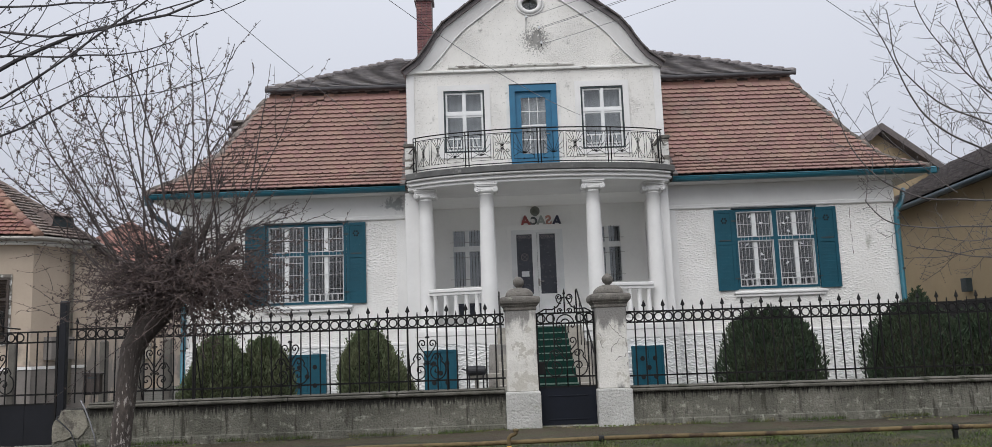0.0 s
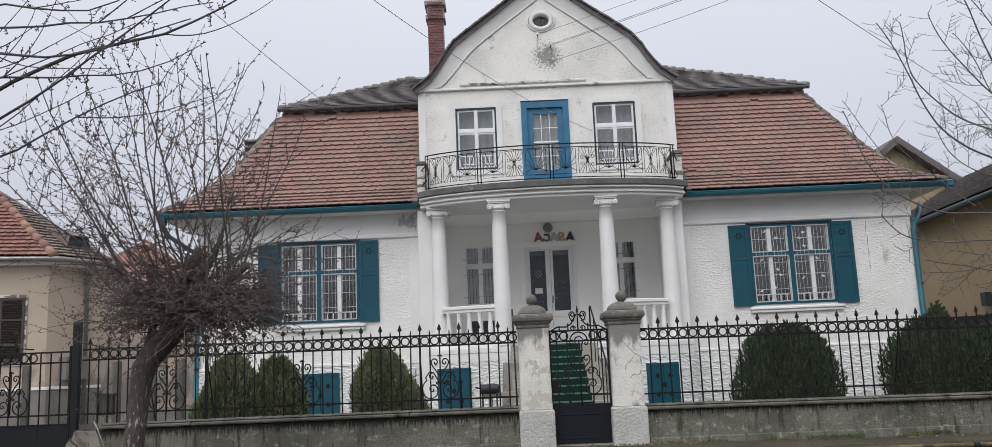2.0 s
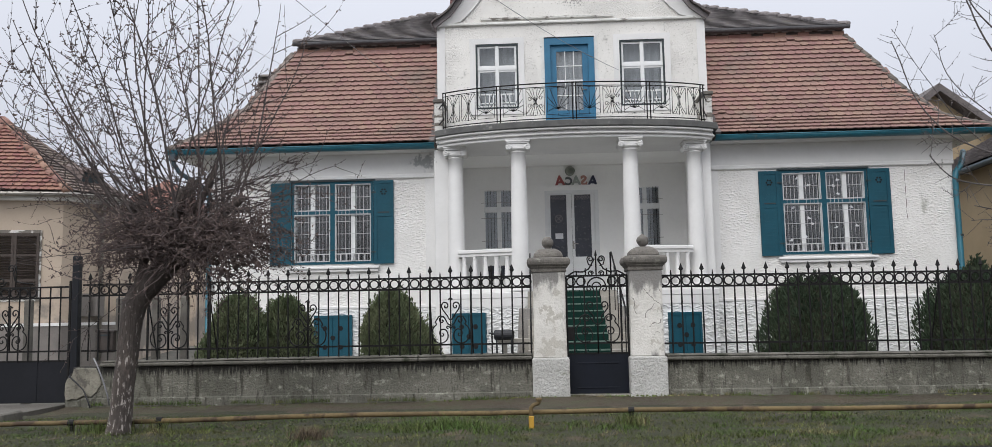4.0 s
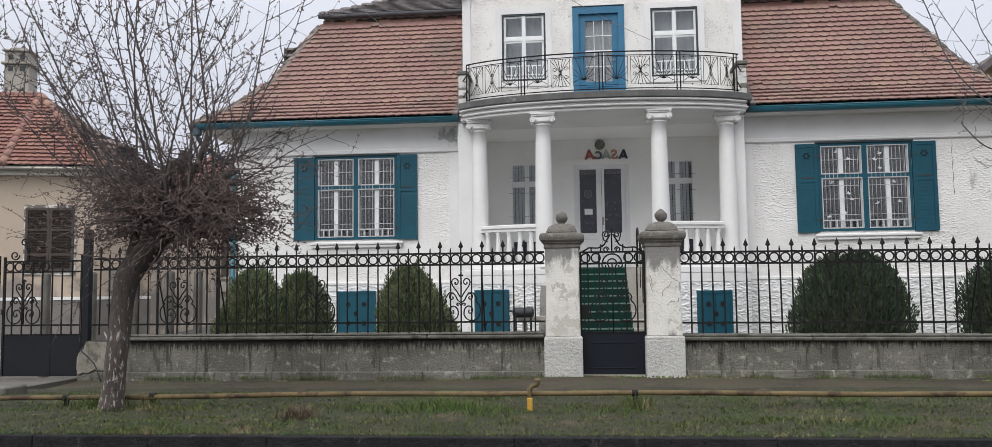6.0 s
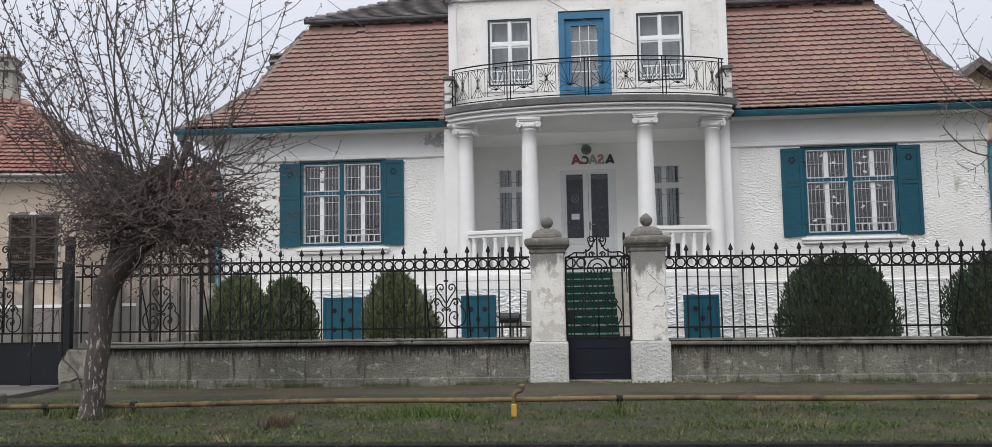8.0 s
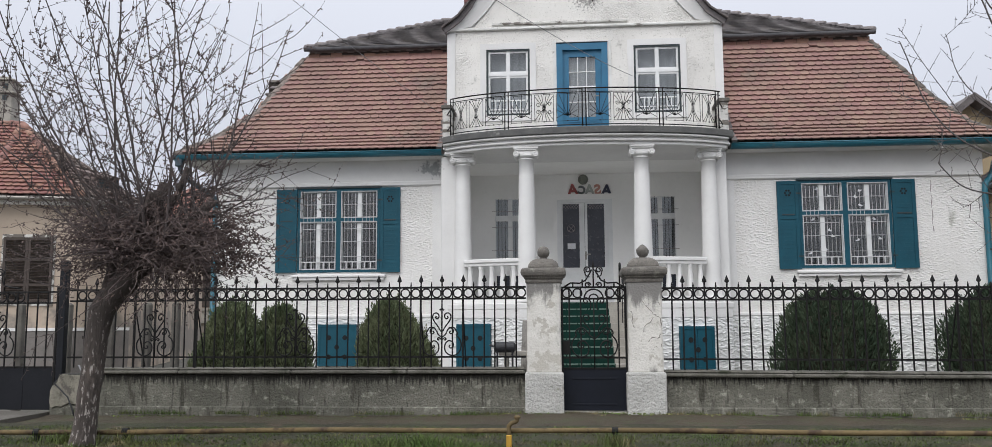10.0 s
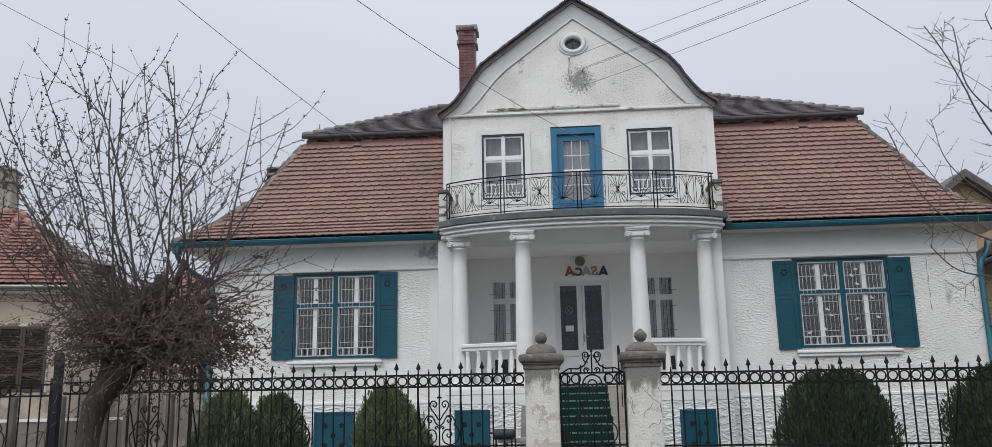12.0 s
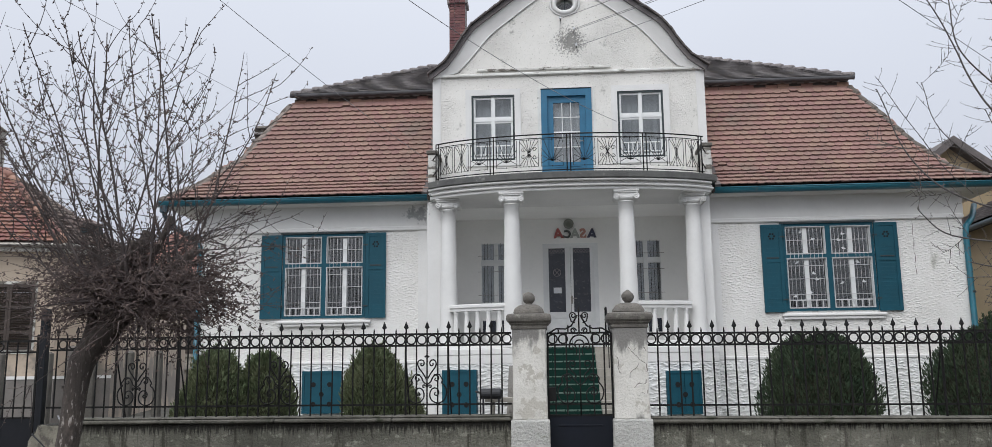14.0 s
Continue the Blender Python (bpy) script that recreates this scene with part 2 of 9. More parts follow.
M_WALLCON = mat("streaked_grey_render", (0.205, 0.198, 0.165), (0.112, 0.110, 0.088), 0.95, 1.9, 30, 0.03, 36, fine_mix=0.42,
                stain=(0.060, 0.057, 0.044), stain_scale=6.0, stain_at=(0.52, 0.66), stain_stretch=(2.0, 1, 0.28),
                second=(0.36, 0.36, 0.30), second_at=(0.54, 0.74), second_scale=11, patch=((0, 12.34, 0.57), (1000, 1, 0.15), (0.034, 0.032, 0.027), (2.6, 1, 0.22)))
M_COPING = mat("mossy_concrete_coping", (0.150, 0.142, 0.122), (0.082, 0.078, 0.064), 0.95, 4, 40, 0.015, 50, fine_mix=0.5,
               stain=(0.030, 0.034, 0.019), stain_scale=3.5, stain_at=(0.52, 0.66))
M_PILLAR = mat("flaking_pillar_render", (0.72, 0.70, 0.655), (0.60, 0.58, 0.535), 0.95, 2.2, 24, 0.012, 34, fine_mix=0.25,
               stain=(0.20, 0.195, 0.18), stain_scale=2.6, stain_at=(0.56, 0.70), stain_stretch=(1, 1, 0.5), second=(0.50, 0.475, 0.425), second_at=(0.57, 0.595), second_scale=4.2, patch=((0, 12.3, 1.70), (1000, 1000, 0.34), (0.22, 0.212, 0.20), (0.30, 0.30, 0.10)))
M_CRACK = mat("grey_crack_edge", (0.27, 0.26, 0.235), (0.19, 0.18, 0.165), 0.95, 6, 40)
M_PATCH = mat("beige_broken_render", (0.29, 0.272, 0.222), (0.185, 0.175, 0.14), 0.95, 4, 30, 0.02, 30, fine_mix=0.4, stain=(0.11, 0.10, 0.085), stain_scale=5, stain_at=(0.52, 0.62))
M_PILBASE = mat("rough_pillar_base", (0.56, 0.555, 0.53), (0.45, 0.445, 0.42), 0.95, 3, 24, 0.03, 30, fine_mix=0.2,
                stain=(0.24, 0.25, 0.18), stain_scale=3, stain_at=(0.62, 0.75))
M_CAP = mat("weathered_cast_stone_cap", (0.185, 0.170, 0.150), (0.105, 0.097, 0.087), 0.95, 5, 40, 0.012, 50, fine_mix=0.5,
            stain=(0.24, 0.23, 0.20), stain_scale=5, stain_at=(0.58, 0.70))
M_DIRT = mat("brown_dirt_path", (0.078, 0.060, 0.038), (0.050, 0.039, 0.026), 1.0, 1.2, 40, 0.05, 22, fine_mix=0.7, second=(0.062, 0.062, 0.032), second_at=(0.46, 0.64), second_scale=3.2)
M_SOIL = mat("verge_soil", (0.036, 0.042, 0.016), (0.032, 0.028, 0.015), 1.0, 1.2, 60, 0.05, 30, fine_mix=0.5, second=(0.085, 0.062, 0.040), second_at=(0.56, 0.68), second_scale=2.2)
M_YARD = mat("yard_ground", (0.16, 0.15, 0.13), (0.10, 0.10, 0.08), 1.0, 0.8, 40, 0.02, 25)
M_ROAD = mat("wet_asphalt", (0.05, 0.05, 0.053), (0.036, 0.036, 0.04), 0.75, 1.5, 90, 0.006, 120, fine_mix=0.4)
M_KERB = mat("dark_kerb_stone", (0.024, 0.023, 0.024), (0.014, 0.014, 0.015), 0.9, 5, 60, 0.03, 34, vary=0.08, fine_mix=0.5, spec=0.2, stain=(0.075, 0.072, 0.062), stain_scale=7, stain_at=(0.60, 0.72), stain_stretch=(1, 1, 0.5))
M_GRASS = mat("grass_blades", (0.062, 0.103, 0.026), (0.104, 0.112, 0.040), 0.75, 1.6, 9, vary=0.7, islands=True, spec=0.2, second=(0.19, 0.155, 0.09), second_at=(0.53, 0.68), second_scale=2.6)
M_THUJA = mat("thuja_foliage", (0.036, 0.058, 0.036), (0.058, 0.076, 0.044), 0.8, 2.2, 14, vary=0.32, islands=True, spec=0.2)
M_THUJALIGHT = mat("light_thuja_foliage", (0.092, 0.118, 0.062), (0.150, 0.165, 0.092), 0.8, 2.2, 14, vary=0.35, islands=True, spec=0.2)
# core colour: shade between the sprays, put in as a dark tone
M_THUJACORE = mat("thuja_inner_shade", (0.022, 0.022, 0.012), (0.032, 0.032, 0.017), 0.95, 6, 30, 0.05, 22)
M_BARK = mat("grey_brown_bark", (0.100, 0.080, 0.069), (0.057, 0.047, 0.042), 0.95, 6, 50, 0.04, 30, stretch=(1, 1, 0.35), bump_stretch=(1, 1, 0.3), fine_mix=0.5)
M_LIMEBARK = mat("flaking_limewashed_bark", (0.108, 0.088, 0.075), (0.062, 0.051, 0.046), 0.95, 6, 50, 0.04, 30, stretch=(1, 1, 0.35), bump_stretch=(1, 1, 0.3), fine_mix=0.5,
                 stain=(0.38, 0.345, 0.315), stain_scale=26, stain_at=(0.545, 0.60), stain_stretch=(1.3, 1.3, 0.4),
                 patch=((0, 0, 1.75), (1000, 1000, 1.6), (0.062, 0.051, 0.045), (1, 1, 0.4)))
M_TWIG = mat("dark_twigs", (0.085, 0.068, 0.064), (0.055, 0.045, 0.044), 0.9, 4, 30)
M_BRUSH = mat("reddish_brown_brushwood", (0.140, 0.105, 0.098), (0.088, 0.068, 0.066), 0.9, 4, 30, vary=0.3, islands=True)
M_WITHERED = mat("withered_stalks", (0.120, 0.088, 0.056), (0.075, 0.056, 0.038), 0.9, 4, 30, vary=0.5, islands=True)
M_HIPMORTAR = mat("pinkish_grey_hip_mortar", (0.26, 0.215, 0.19), (0.18, 0.15, 0.135), 0.9, 3, 26, 0.02, 20, fine_mix=0.4, stain=(0.10, 0.09, 0.08), stain_scale=5, stain_at=(0.58, 0.72))
M_BUD = mat("reddish_brown_buds", (0.118, 0.082, 0.072), (0.078, 0.058, 0.053), 0.85, 4, 30, vary=0.4, islands=True)
M_PALETWIG = mat("pale_grey_twigs", (0.115, 0.102, 0.098), (0.078, 0.070, 0.068), 0.9, 4, 30)
M_NEARTWIG = mat("smooth_grey_twigs", (0.070, 0.064, 0.066), (0.045, 0.041, 0.043), 0.75, 6, 60)
M_PIPE = mat("faded_yellow_pipe_paint", (0.165, 0.120, 0.055), (0.095, 0.068, 0.034), 0.75, 3, 30, 0.002, 40, fine_mix=0.4, spec=0.3, stain=(0.055, 0.035, 0.022), stain_scale=4, stain_at=(0.50, 0.62))
M_YELLOW = mat("yellow_marker_paint", (0.50, 0.29, 0.03), (0.38, 0.21, 0.03), 0.6, 8, 40)
M_STEP = mat("green_stair_carpet", (0.009, 0.036, 0.028), (0.007, 0.028, 0.022), 0.95, 4, 50, 0.003, 120, spec=0.1)
M_STEPEDGE = mat("light_green_step_edge", (0.14, 0.20, 0.17), (0.09, 0.15, 0.12), 0.9, 6, 50)
M_CHEEK = mat("grey_stair_stone", (0.30, 0.285, 0.265), (0.22, 0.21, 0.195), 0.9, 3, 40, 0.01, 40, fine_mix=0.35, stain=(0.14, 0.13, 0.12), stain_scale=5, stain_at=(0.56, 0.70))
M_STONE = mat("pale_stone", (0.36, 0.34, 0.30), (0.27, 0.255, 0.225), 0.9, 3, 40, 0.004, 50, fine_mix=0.3)
# patch: browner and darker over the lower part of the wall
M_CREAM = mat("cream_render", (0.48, 0.395, 0.315), (0.42, 0.345, 0.275), 0.9, 0.7, 20, 0.004, 50, fine_mix=0.1, stain=(0.40, 0.35, 0.28), stain_scale=1.4, stain_at=(0.62, 0.76), stain_stretch=(1, 1, 0.4), patch=((0, 0, 0.9), (1000, 1000, 1.1), (0.25, 0.22, 0.19), (0.06, 0.06, 0.06)))
M_OCHRE = mat("ochre_render", (0.38, 0.295, 0.185), (0.33, 0.26, 0.165), 0.9, 0.7, 20, 0.004, 50, fine_mix=0.12)
M_GREYPLINTH = mat("grey_neighbour_plinth", (0.22, 0.20, 0.185), (0.16, 0.148, 0.138), 0.95, 1.5, 30, 0.01, 40)
M_BROWNWOOD = mat("brown_louvre_shutter", (0.065, 0.048, 0.040), (0.045, 0.034, 0.029), 0.7, 4, 30, stretch=(0.3, 1, 4))
M_POST = mat("weathered_concrete_post", (0.15, 0.14, 0.122), (0.095, 0.088, 0.078), 0.95, 4, 40, 0.006, 50)
M_DRIVE = mat("worn_driveway_concrete", (0.125, 0.115, 0.10), (0.085, 0.078, 0.068), 0.95, 1.5, 40, 0.006, 50, fine_mix=0.4)
M_BLACKPLASTIC = mat("black_matt_metal", (0.022, 0.023, 0.028), (0.014, 0.015, 0.018), 0.6, 4, 40)
M_MAILBOX = mat("brown_mailbox_paint", (0.055, 0.042, 0.036), (0.035, 0.028, 0.025), 0.55, 4, 40)
M_BOARD = mat("black_stained_boards", (0.020, 0.019, 0.02), (0.013, 0.012, 0.013), 0.8, 2, 30, 0.003, 30, stretch=(4, 4, 0.4))
M_PAPER = mat("white_paper", (0.75, 0.76, 0.78), (0.70, 0.71, 0.73), 0.8)
M_WIRE = mat("grey_cable", (0.26, 0.26, 0.27), (0.20, 0.20, 0.21), 0.6)
M_METAL = mat("dull_metal", (0.35, 0.33, 0.30), (0.25, 0.24, 0.22), 0.45, metal=0.8)
M_RED = mat("red_letter", (0.34, 0.085, 0.08), None, 0.6)
M_DKGREEN = mat("dark_green_letter", (0.12, 0.13, 0.13), None, 0.6)
M_LTGREEN = mat("pale_green_letter", (0.40, 0.43, 0.40), None, 0.6)
M_ORANGE = mat("orange_letter", (0.52, 0.27, 0.22), None, 0.6)
M_NAVY = mat("navy_letter", (0.045, 0.048, 0.085), None, 0.6)
M_WREATH = mat("grey_green_wreath", (0.24, 0.25, 0.22), (0.16, 0.17, 0.145), 0.9, 12, 50, 0.01, 60)

# ---- mesh helpers ----
ORIGIN = {}


class Build:
    """Collects vertices and faces of one mesh, in world metres."""

    def __init__(self):
        self.v, self.f = [], []

    def add(self, verts, faces):
        o = len(self.v)
        self.v.extend(verts)
        self.f.extend([tuple(i + o for i in q) for q in faces])
        return self

    def box(self, x0, x1, y0, y1, z0, z1):
        p = [(x, y, z) for z in (z0, z1) for x, y in ((x0, y0), (x1, y0), (x1, y1), (x0, y1))]
        return self.add(p, [(3, 2, 1, 0), (4, 5, 6, 7), (0, 1, 5, 4), (1, 2, 6, 5), (2, 3, 7, 6), (3, 0, 4, 7)])

    def prism(self, poly, z0, z1):
        """A plan outline (x, y), counter-clockwise, raised from z0 to z1."""
        n = len(poly)
        p = [(x, y, z0) for x, y in poly] + [(x, y, z1) for x, y in poly]
        return self.add(p, [tuple(range(n - 1, -1, -1)), tuple(range(n, 2 * n))] +
                        [(i, (i + 1) % n, n + (i + 1) % n, n + i) for i in range(n)])

    def slab(self, poly, y0, y1):
        """A front outline (x, z) drawn from y0 back to y1."""
        n = len(poly)
        p = [(x, y0, z) for x, z in poly] + [(x, y1, z) for x, z in poly]
        return self.add(p, [tuple(range(n)), tuple(range(2 * n - 1, n - 1, -1))] +
                        [((i + 1) % n, i, n + i, n + (i + 1) % n) for i in range(n)])

    def tube(self, pts, radii, n=6, closed=False):
        pts = [Vector(p) for p in pts]
        if not isinstance(radii, (list, tuple)):
            radii = [radii] * len(pts)
        m = len(pts)
        ref = None
        verts = []
        for i, p in enumerate(pts):
            if closed:
                d = pts[(i + 1) % m] - pts[i - 1]
            else:
                d = pts[min(i + 1, m - 1)] - pts[max(i - 1, 0)]
            d = d.normalized() if d.length > 1e-9 else Vector((0, 0, 1))
            if ref is None:
                ref = d.orthogonal().normalized()
            ref = ref - d * ref.dot(d)
            ref = ref.normalized() if ref.length > 1e-6 else d.orthogonal().normalized()
            s = d.cross(ref)
            for a in range(n):
                w = 2 * math.pi * a / n
                verts.append(tuple(p + (ref * math.cos(w) + s * math.sin(w)) * radii[i]))
        faces = []
        for i in range(m if closed else m - 1):
            j = (i + 1) % m
            for a in range(n):
                b = (a + 1) % n
                faces.append((i * n + a, i * n + b, j * n + b, j * n + a))
        if not closed:
            faces.append(tuple(range(n - 1, -1, -1)))
            faces.append(tuple((m - 1) * n + a for a in range(n)))
        return self.add(verts, faces)

    def lathe(self, cx, cy, profile, n=20):
        """Turned body: profile of (radius, z) from bottom to top."""
        verts, faces = [], []
        for r, z in profile:
            verts += [(cx + r * math.cos(2 * math.pi * a / n), cy + r * math.sin(2 * math.pi * a / n), z) for a in range(n)]
        for i in range(len(profile) - 1):
            for a in range(n):
                b = (a + 1) % n
                faces.append((i * n + a, i * n + b, (i + 1) * n + b, (i + 1) * n + a))
        faces.append(tuple(range(n - 1, -1, -1)))
        faces.append(tuple((len(profile) - 1) * n + a for a in range(n)))
        return self.add(verts, faces)

    def tower(self, cx, cy, profile):
        """Square body: profile of (half width, z) from bottom to top."""
        verts, faces = [], []
        for r, z in profile:
            verts += [(cx - r, cy - r, z), (cx + r, cy - r, z), (cx + r, cy + r, z), (cx - r, cy + r, z)]
        for i in range(len(profile) - 1):
            for a in range(4):
                b = (a + 1) % 4
                faces.append((i * 4 + a, i * 4 + b, i * 4 + 4 + b, i * 4 + 4 + a))
        faces.append((3, 2, 1, 0))
        k = 4 * (len(profile) - 1)
        faces.append((k, k + 1, k + 2, k + 3))
        return self.add(verts, faces)

    def wall(self, x0, x1, z0, z1, y0, y1, holes=()):
        """An upright wall along x with rectangular openings (x0, x1, z0, z1) through it."""
        xs = sorted({x0, x1, *[h[0] for h in holes], *[h[1] for h in holes]})
        zs = sorted({z0, z1, *[h[2] for h in holes], *[h[3] for h in holes]})

        def solid(i, j):
            if not (0 <= i < len(xs) - 1 and 0 <= j < len(zs) - 1):
                return False
            x, z = (xs[i] + xs[i + 1]) / 2, (zs[j] + zs[j + 1]) / 2
            return not any(a < x < b and c < z < d for a, b, c, d in holes)

        for i in range(len(xs) - 1):
            for j in range(len(zs) - 1):
                if not solid(i, j):
                    continue
                a, b, c, d = xs[i], xs[i + 1], zs[j], zs[j + 1]
                self.add([(a, y0, c), (b, y0, c), (b, y0, d), (a, y0, d)], [(0, 1, 2, 3)])
                self.add([(a, y1, c), (b, y1, c), (b, y1, d), (a, y1, d)], [(3, 2, 1, 0)])
                if not solid(i - 1, j):
                    self.add([(a, y0, c), (a, y1, c), (a, y1, d), (a, y0, d)], [(3, 2, 1, 0)])
                if not solid(i + 1, j):
                    self.add([(b, y0, c), (b, y1, c), (b, y1, d), (b, y0, d)], [(0, 1, 2, 3)])
                if not solid(i, j - 1):
                    self.add([(a, y0, c), (b, y0, c), (b, y1, c), (a, y1, c)], [(3, 2, 1, 0)])
                if not solid(i, j + 1):
                    self.add([(a, y0, d), (b, y0, d), (b, y1, d), (a, y1, d)], [(0, 1, 2, 3)])
        return self

    def mesh(self, name, origin=(0, 0, 0)):
        me = bpy.data.meshes.new(name)
        ox, oy, oz = origin
        me.from_pydata([(x - ox, y - oy, z - oz) for x, y, z in self.v], [], self.f)
        me.update()
        return me


def smooth(me):
    me.polygons.foreach_set("use_smooth", [True] * len(me.polygons))
    return me


def bevelled(ob, width, segments=1):
    b = ob.modifiers.new("worn_edges", "BEVEL")
    b.width, b.segments, b.limit_method, b.angle_limit = width, segments, "ANGLE", radians(40)
    return ob


def thing(name, at=(0, 0, 0), label="", category="", group="", kind=""):
    """An Empty at the base of a thing, which parents its parts."""
    ob = new(name)
    ob.location = at
    ORIGIN[ob] = Vector(at)
    return tagged(ob, label, category, group, kind)


def part(name, build, material, parent=None, label="", bevel=0.0, round_=False, kind=""):
    """One mesh object, under a thing or a part (or top-level)."""
    origin = ORIGIN.get(parent, Vector((0, 0, 0)))
    me = build.mesh(name, origin)
    me.materials.append(material)
    if round_:
        smooth(me)
    ob = new(name, me)
    if parent:
        ob.parent = parent
    ORIGIN[ob] = origin
    if bevel:
        bevelled(ob, bevel)
    return tagged(ob, label, kind=kind)


def piece(name, me, m, parent):
    """An object of its own on a shared mesh, at the world pose m."""
    ob = new(name, me)
    ob.parent = parent
    ob.matrix_basis = Matrix.Translation(-ORIGIN[parent]) @ m
    ORIGIN[ob] = ORIGIN[parent]
    return ob


def shared(build, material, name, round_=False):
    me = build.mesh(name)
    me.materials.append(material)
    return smooth(me) if round_ else me


def arc(cx, cz, r, a0, a1, n, y):
    return [(cx + r * math.cos(radians(a0 + (a1 - a0) * i / n)), y, cz + r * math.sin(radians(a0 + (a1 - a0) * i / n))) for i in range(n + 1)]


def spiral(cx, cz, r0, r1, a0, turns, n, y):
    """A scroll from radius r0 in to r1; turns may be negative."""
    out = []
    for i in range(n + 1):
        t = i / n
        r, a = r0 + (r1 - r0) * t, radians(a0) + 2 * math.pi * turns * t
        out.append((cx + r * math.cos(a), y, cz + r * math.sin(a)))
    return out


# ---- ground ----
ZG = 0.06       # level of the verge and the path
KERB_Y = 7.78
FENCE_Y = 12.45

b = Build()
edges_y = [-400, -9.0, -8.99, KERB_Y + 0.05, KERB_Y + 0.06, 12.4, 30, 400]
edges_z = [-0.02, -0.02, -0.14, -0.14, -0.13, -0.06, ZG - 0.02, ZG - 0.02]
for i in range(len(edges_y) - 1):
    b.add([(-400, edges_y[i], edges_z[i]), (400, edges_y[i], edges_z[i]), (400, edges_y[i + 1], edges_z[i + 1]), (-400, edges_y[i + 1], edges_z[i + 1])], [(0, 1, 2, 3)])
ground = tagged(part("ground", b, M_YARD), "bare grey-brown ground round the houses", "ground", kind="structure")

b = Build()
b.add([(-120, -8.98, -0.135), (120, -8.98, -0.135), (120, KERB_Y - 0.01, -0.12), (-120, KERB_Y - 0.01, -0.12)], [(0, 1, 2, 3)])
road = tagged(part("road", b, M_ROAD), "dark damp asphalt street", "road", kind="structure")

# verge: a lumpy sheet of soil under the grass
rng = random.Random(4)
b = Build()
NX, NY = 120, 14
X0, X1, Y0, Y1 = -15.0, 15.0, KERB_Y + 0.06, 11.2


def verge_z(x, y):
    fade = min(1.0, max(0.0, (y - KERB_Y - 0.05) / 0.5))
    return ZG - 0.022 * (1 - fade) + fade * (0.035 * noise.noise((x * 1.3, y * 1.6, 2.0)) + 0.02 * noise.noise((x * 4.1, y * 4.0, 7.0)))


verts = [(X0 + (X1 - X0) * i / NX, Y0 + (Y1 - Y0) * j / NY, verge_z(X0 + (X1 - X0) * i / NX, Y0 + (Y1 - Y0) * j / NY)) for j in range(NY + 1) for i in range(NX + 1)]
b.add(verts, [(j * (NX + 1) + i, j * (NX + 1) + i + 1, (j + 1) * (NX + 1) + i + 1, (j + 1) * (NX + 1) + i) for j in range(NY) for i in range(NX)])
verge = tagged(part("verge", b, M_SOIL, round_=True), "patchy soil of the grass verge beside the street", "ground", kind="structure")

b = Build()
NX2, NY2 = 90, 6
verts = []
for j in range(NY2 + 1):
    for i in range(NX2 + 1):
        x, y = -15 + 30 * i / NX2, 10.7 + (12.36 - 10.7) * j / NY2
        verts.append((x, y, ZG - 0.012 - 0.05 * min(1.0, max(0.0, (abs(x) - 0.9) / 2.2)) + 0.018 * noise.noise((x * 0.9, y * 1.2, 5)) + 0.04 * (j / NY2) ** 3))
b.add(verts, [(j * (NX2 + 1) + i, j * (NX2 + 1) + i + 1, (j + 1) * (NX2 + 1) + i + 1, (j + 1) * (NX2 + 1) + i) for j in range(NY2) for i in range(NX2)])
path = tagged(part("pavement", b, M_DIRT, round_=True), "trodden brown dirt footpath along the garden wall", "path", kind="structure")

# kerb of single stones
kerb = thing("kerb", (0, KERB_Y, -0.14), "dark worn stone kerb along the street", "kerb", kind="structure")
stone = Build().box(-0.498, 0.498, -0.0, 0.17, -0.01, 0.185)
stone_me = shared(stone, M_KERB, "kerb_stone")
bm = bmesh.new()
bm.from_mesh(stone_me)
bmesh.ops.bevel(bm, geom=list(bm.edges), offset=0.006, segments=1, affect="EDGES")
bm.to_mesh(stone_me)
bm.free()
for i in range(-12, 12):
    piece("kerb_stone", stone_me, pose(i + 0.5, KERB_Y, -0.138 + rng.uniform(-0.003, 0.002), 0, rng.uniform(-0.12, 0.12), rng.uniform(-0.2, 0.2)), kerb)

# ---- the white house ----
WY = 18.55      # front of the ground-floor walls
UY = 18.95      # front of the upper middle wall
PY = 20.45      # back wall of the porch
FLOOR = 1.62    # porch floor
EAVE = 4.66
house = thing("house", (0, WY, ZG), "white plastered villa with a tiled mansard roof and a columned porch", "house")


def bow(off, x):
    """Plan line of the bowed porch front: y at x, moved out by off."""
    return 18.2 - (0.80 + off) * math.sqrt(max(0.0, 1 - (abs(x) / (2.75 + off)) ** 1.9))


def bow_line(off, x0, x1, n):
    return [(x0 + (x1 - x0) * i / n, bow(off, x0 + (x1 - x0) * i / n)) for i in range(n + 1)]


def flicked(x, z):
    """Depth of thrown roughcast: flat flicks of plaster, denser in places."""
    n_ = noise.noise((x * 19.0, z * 42.0, 1.7)) + 0.5 * noise.noise((x * 37.0, z * 66.0, 5.1))
    p_ = min(1.0, max(0.25, 0.66 + 0.9 * noise.noise((x * 0.9, z * 0.8, 9.0))))
    return 0.0115 * p_ * min(1.0, max(0.0, (n_ + 0.02) / 0.40))


def combed(x, z):
    """Depth of the coarse plinth plaster: fat lumps in loose courses."""
    n_ = noise.noise((x * 15.0 + 0.6 * math.sin(z * 9), z * 32.0, 3.3)) + 0.5 * noise.noise((x * 26.0, z * 46.0, 8.2))
    course = 0.5 + 0.5 * math.cos(z * 2 * math.pi / 0.13 + 0.9 * noise.noise((x * 1.2, z, 4.0)))
    return 0.019 * min(1.0, max(0.0, (n_ - 0.04 + 0.22 * course) / 0.36))


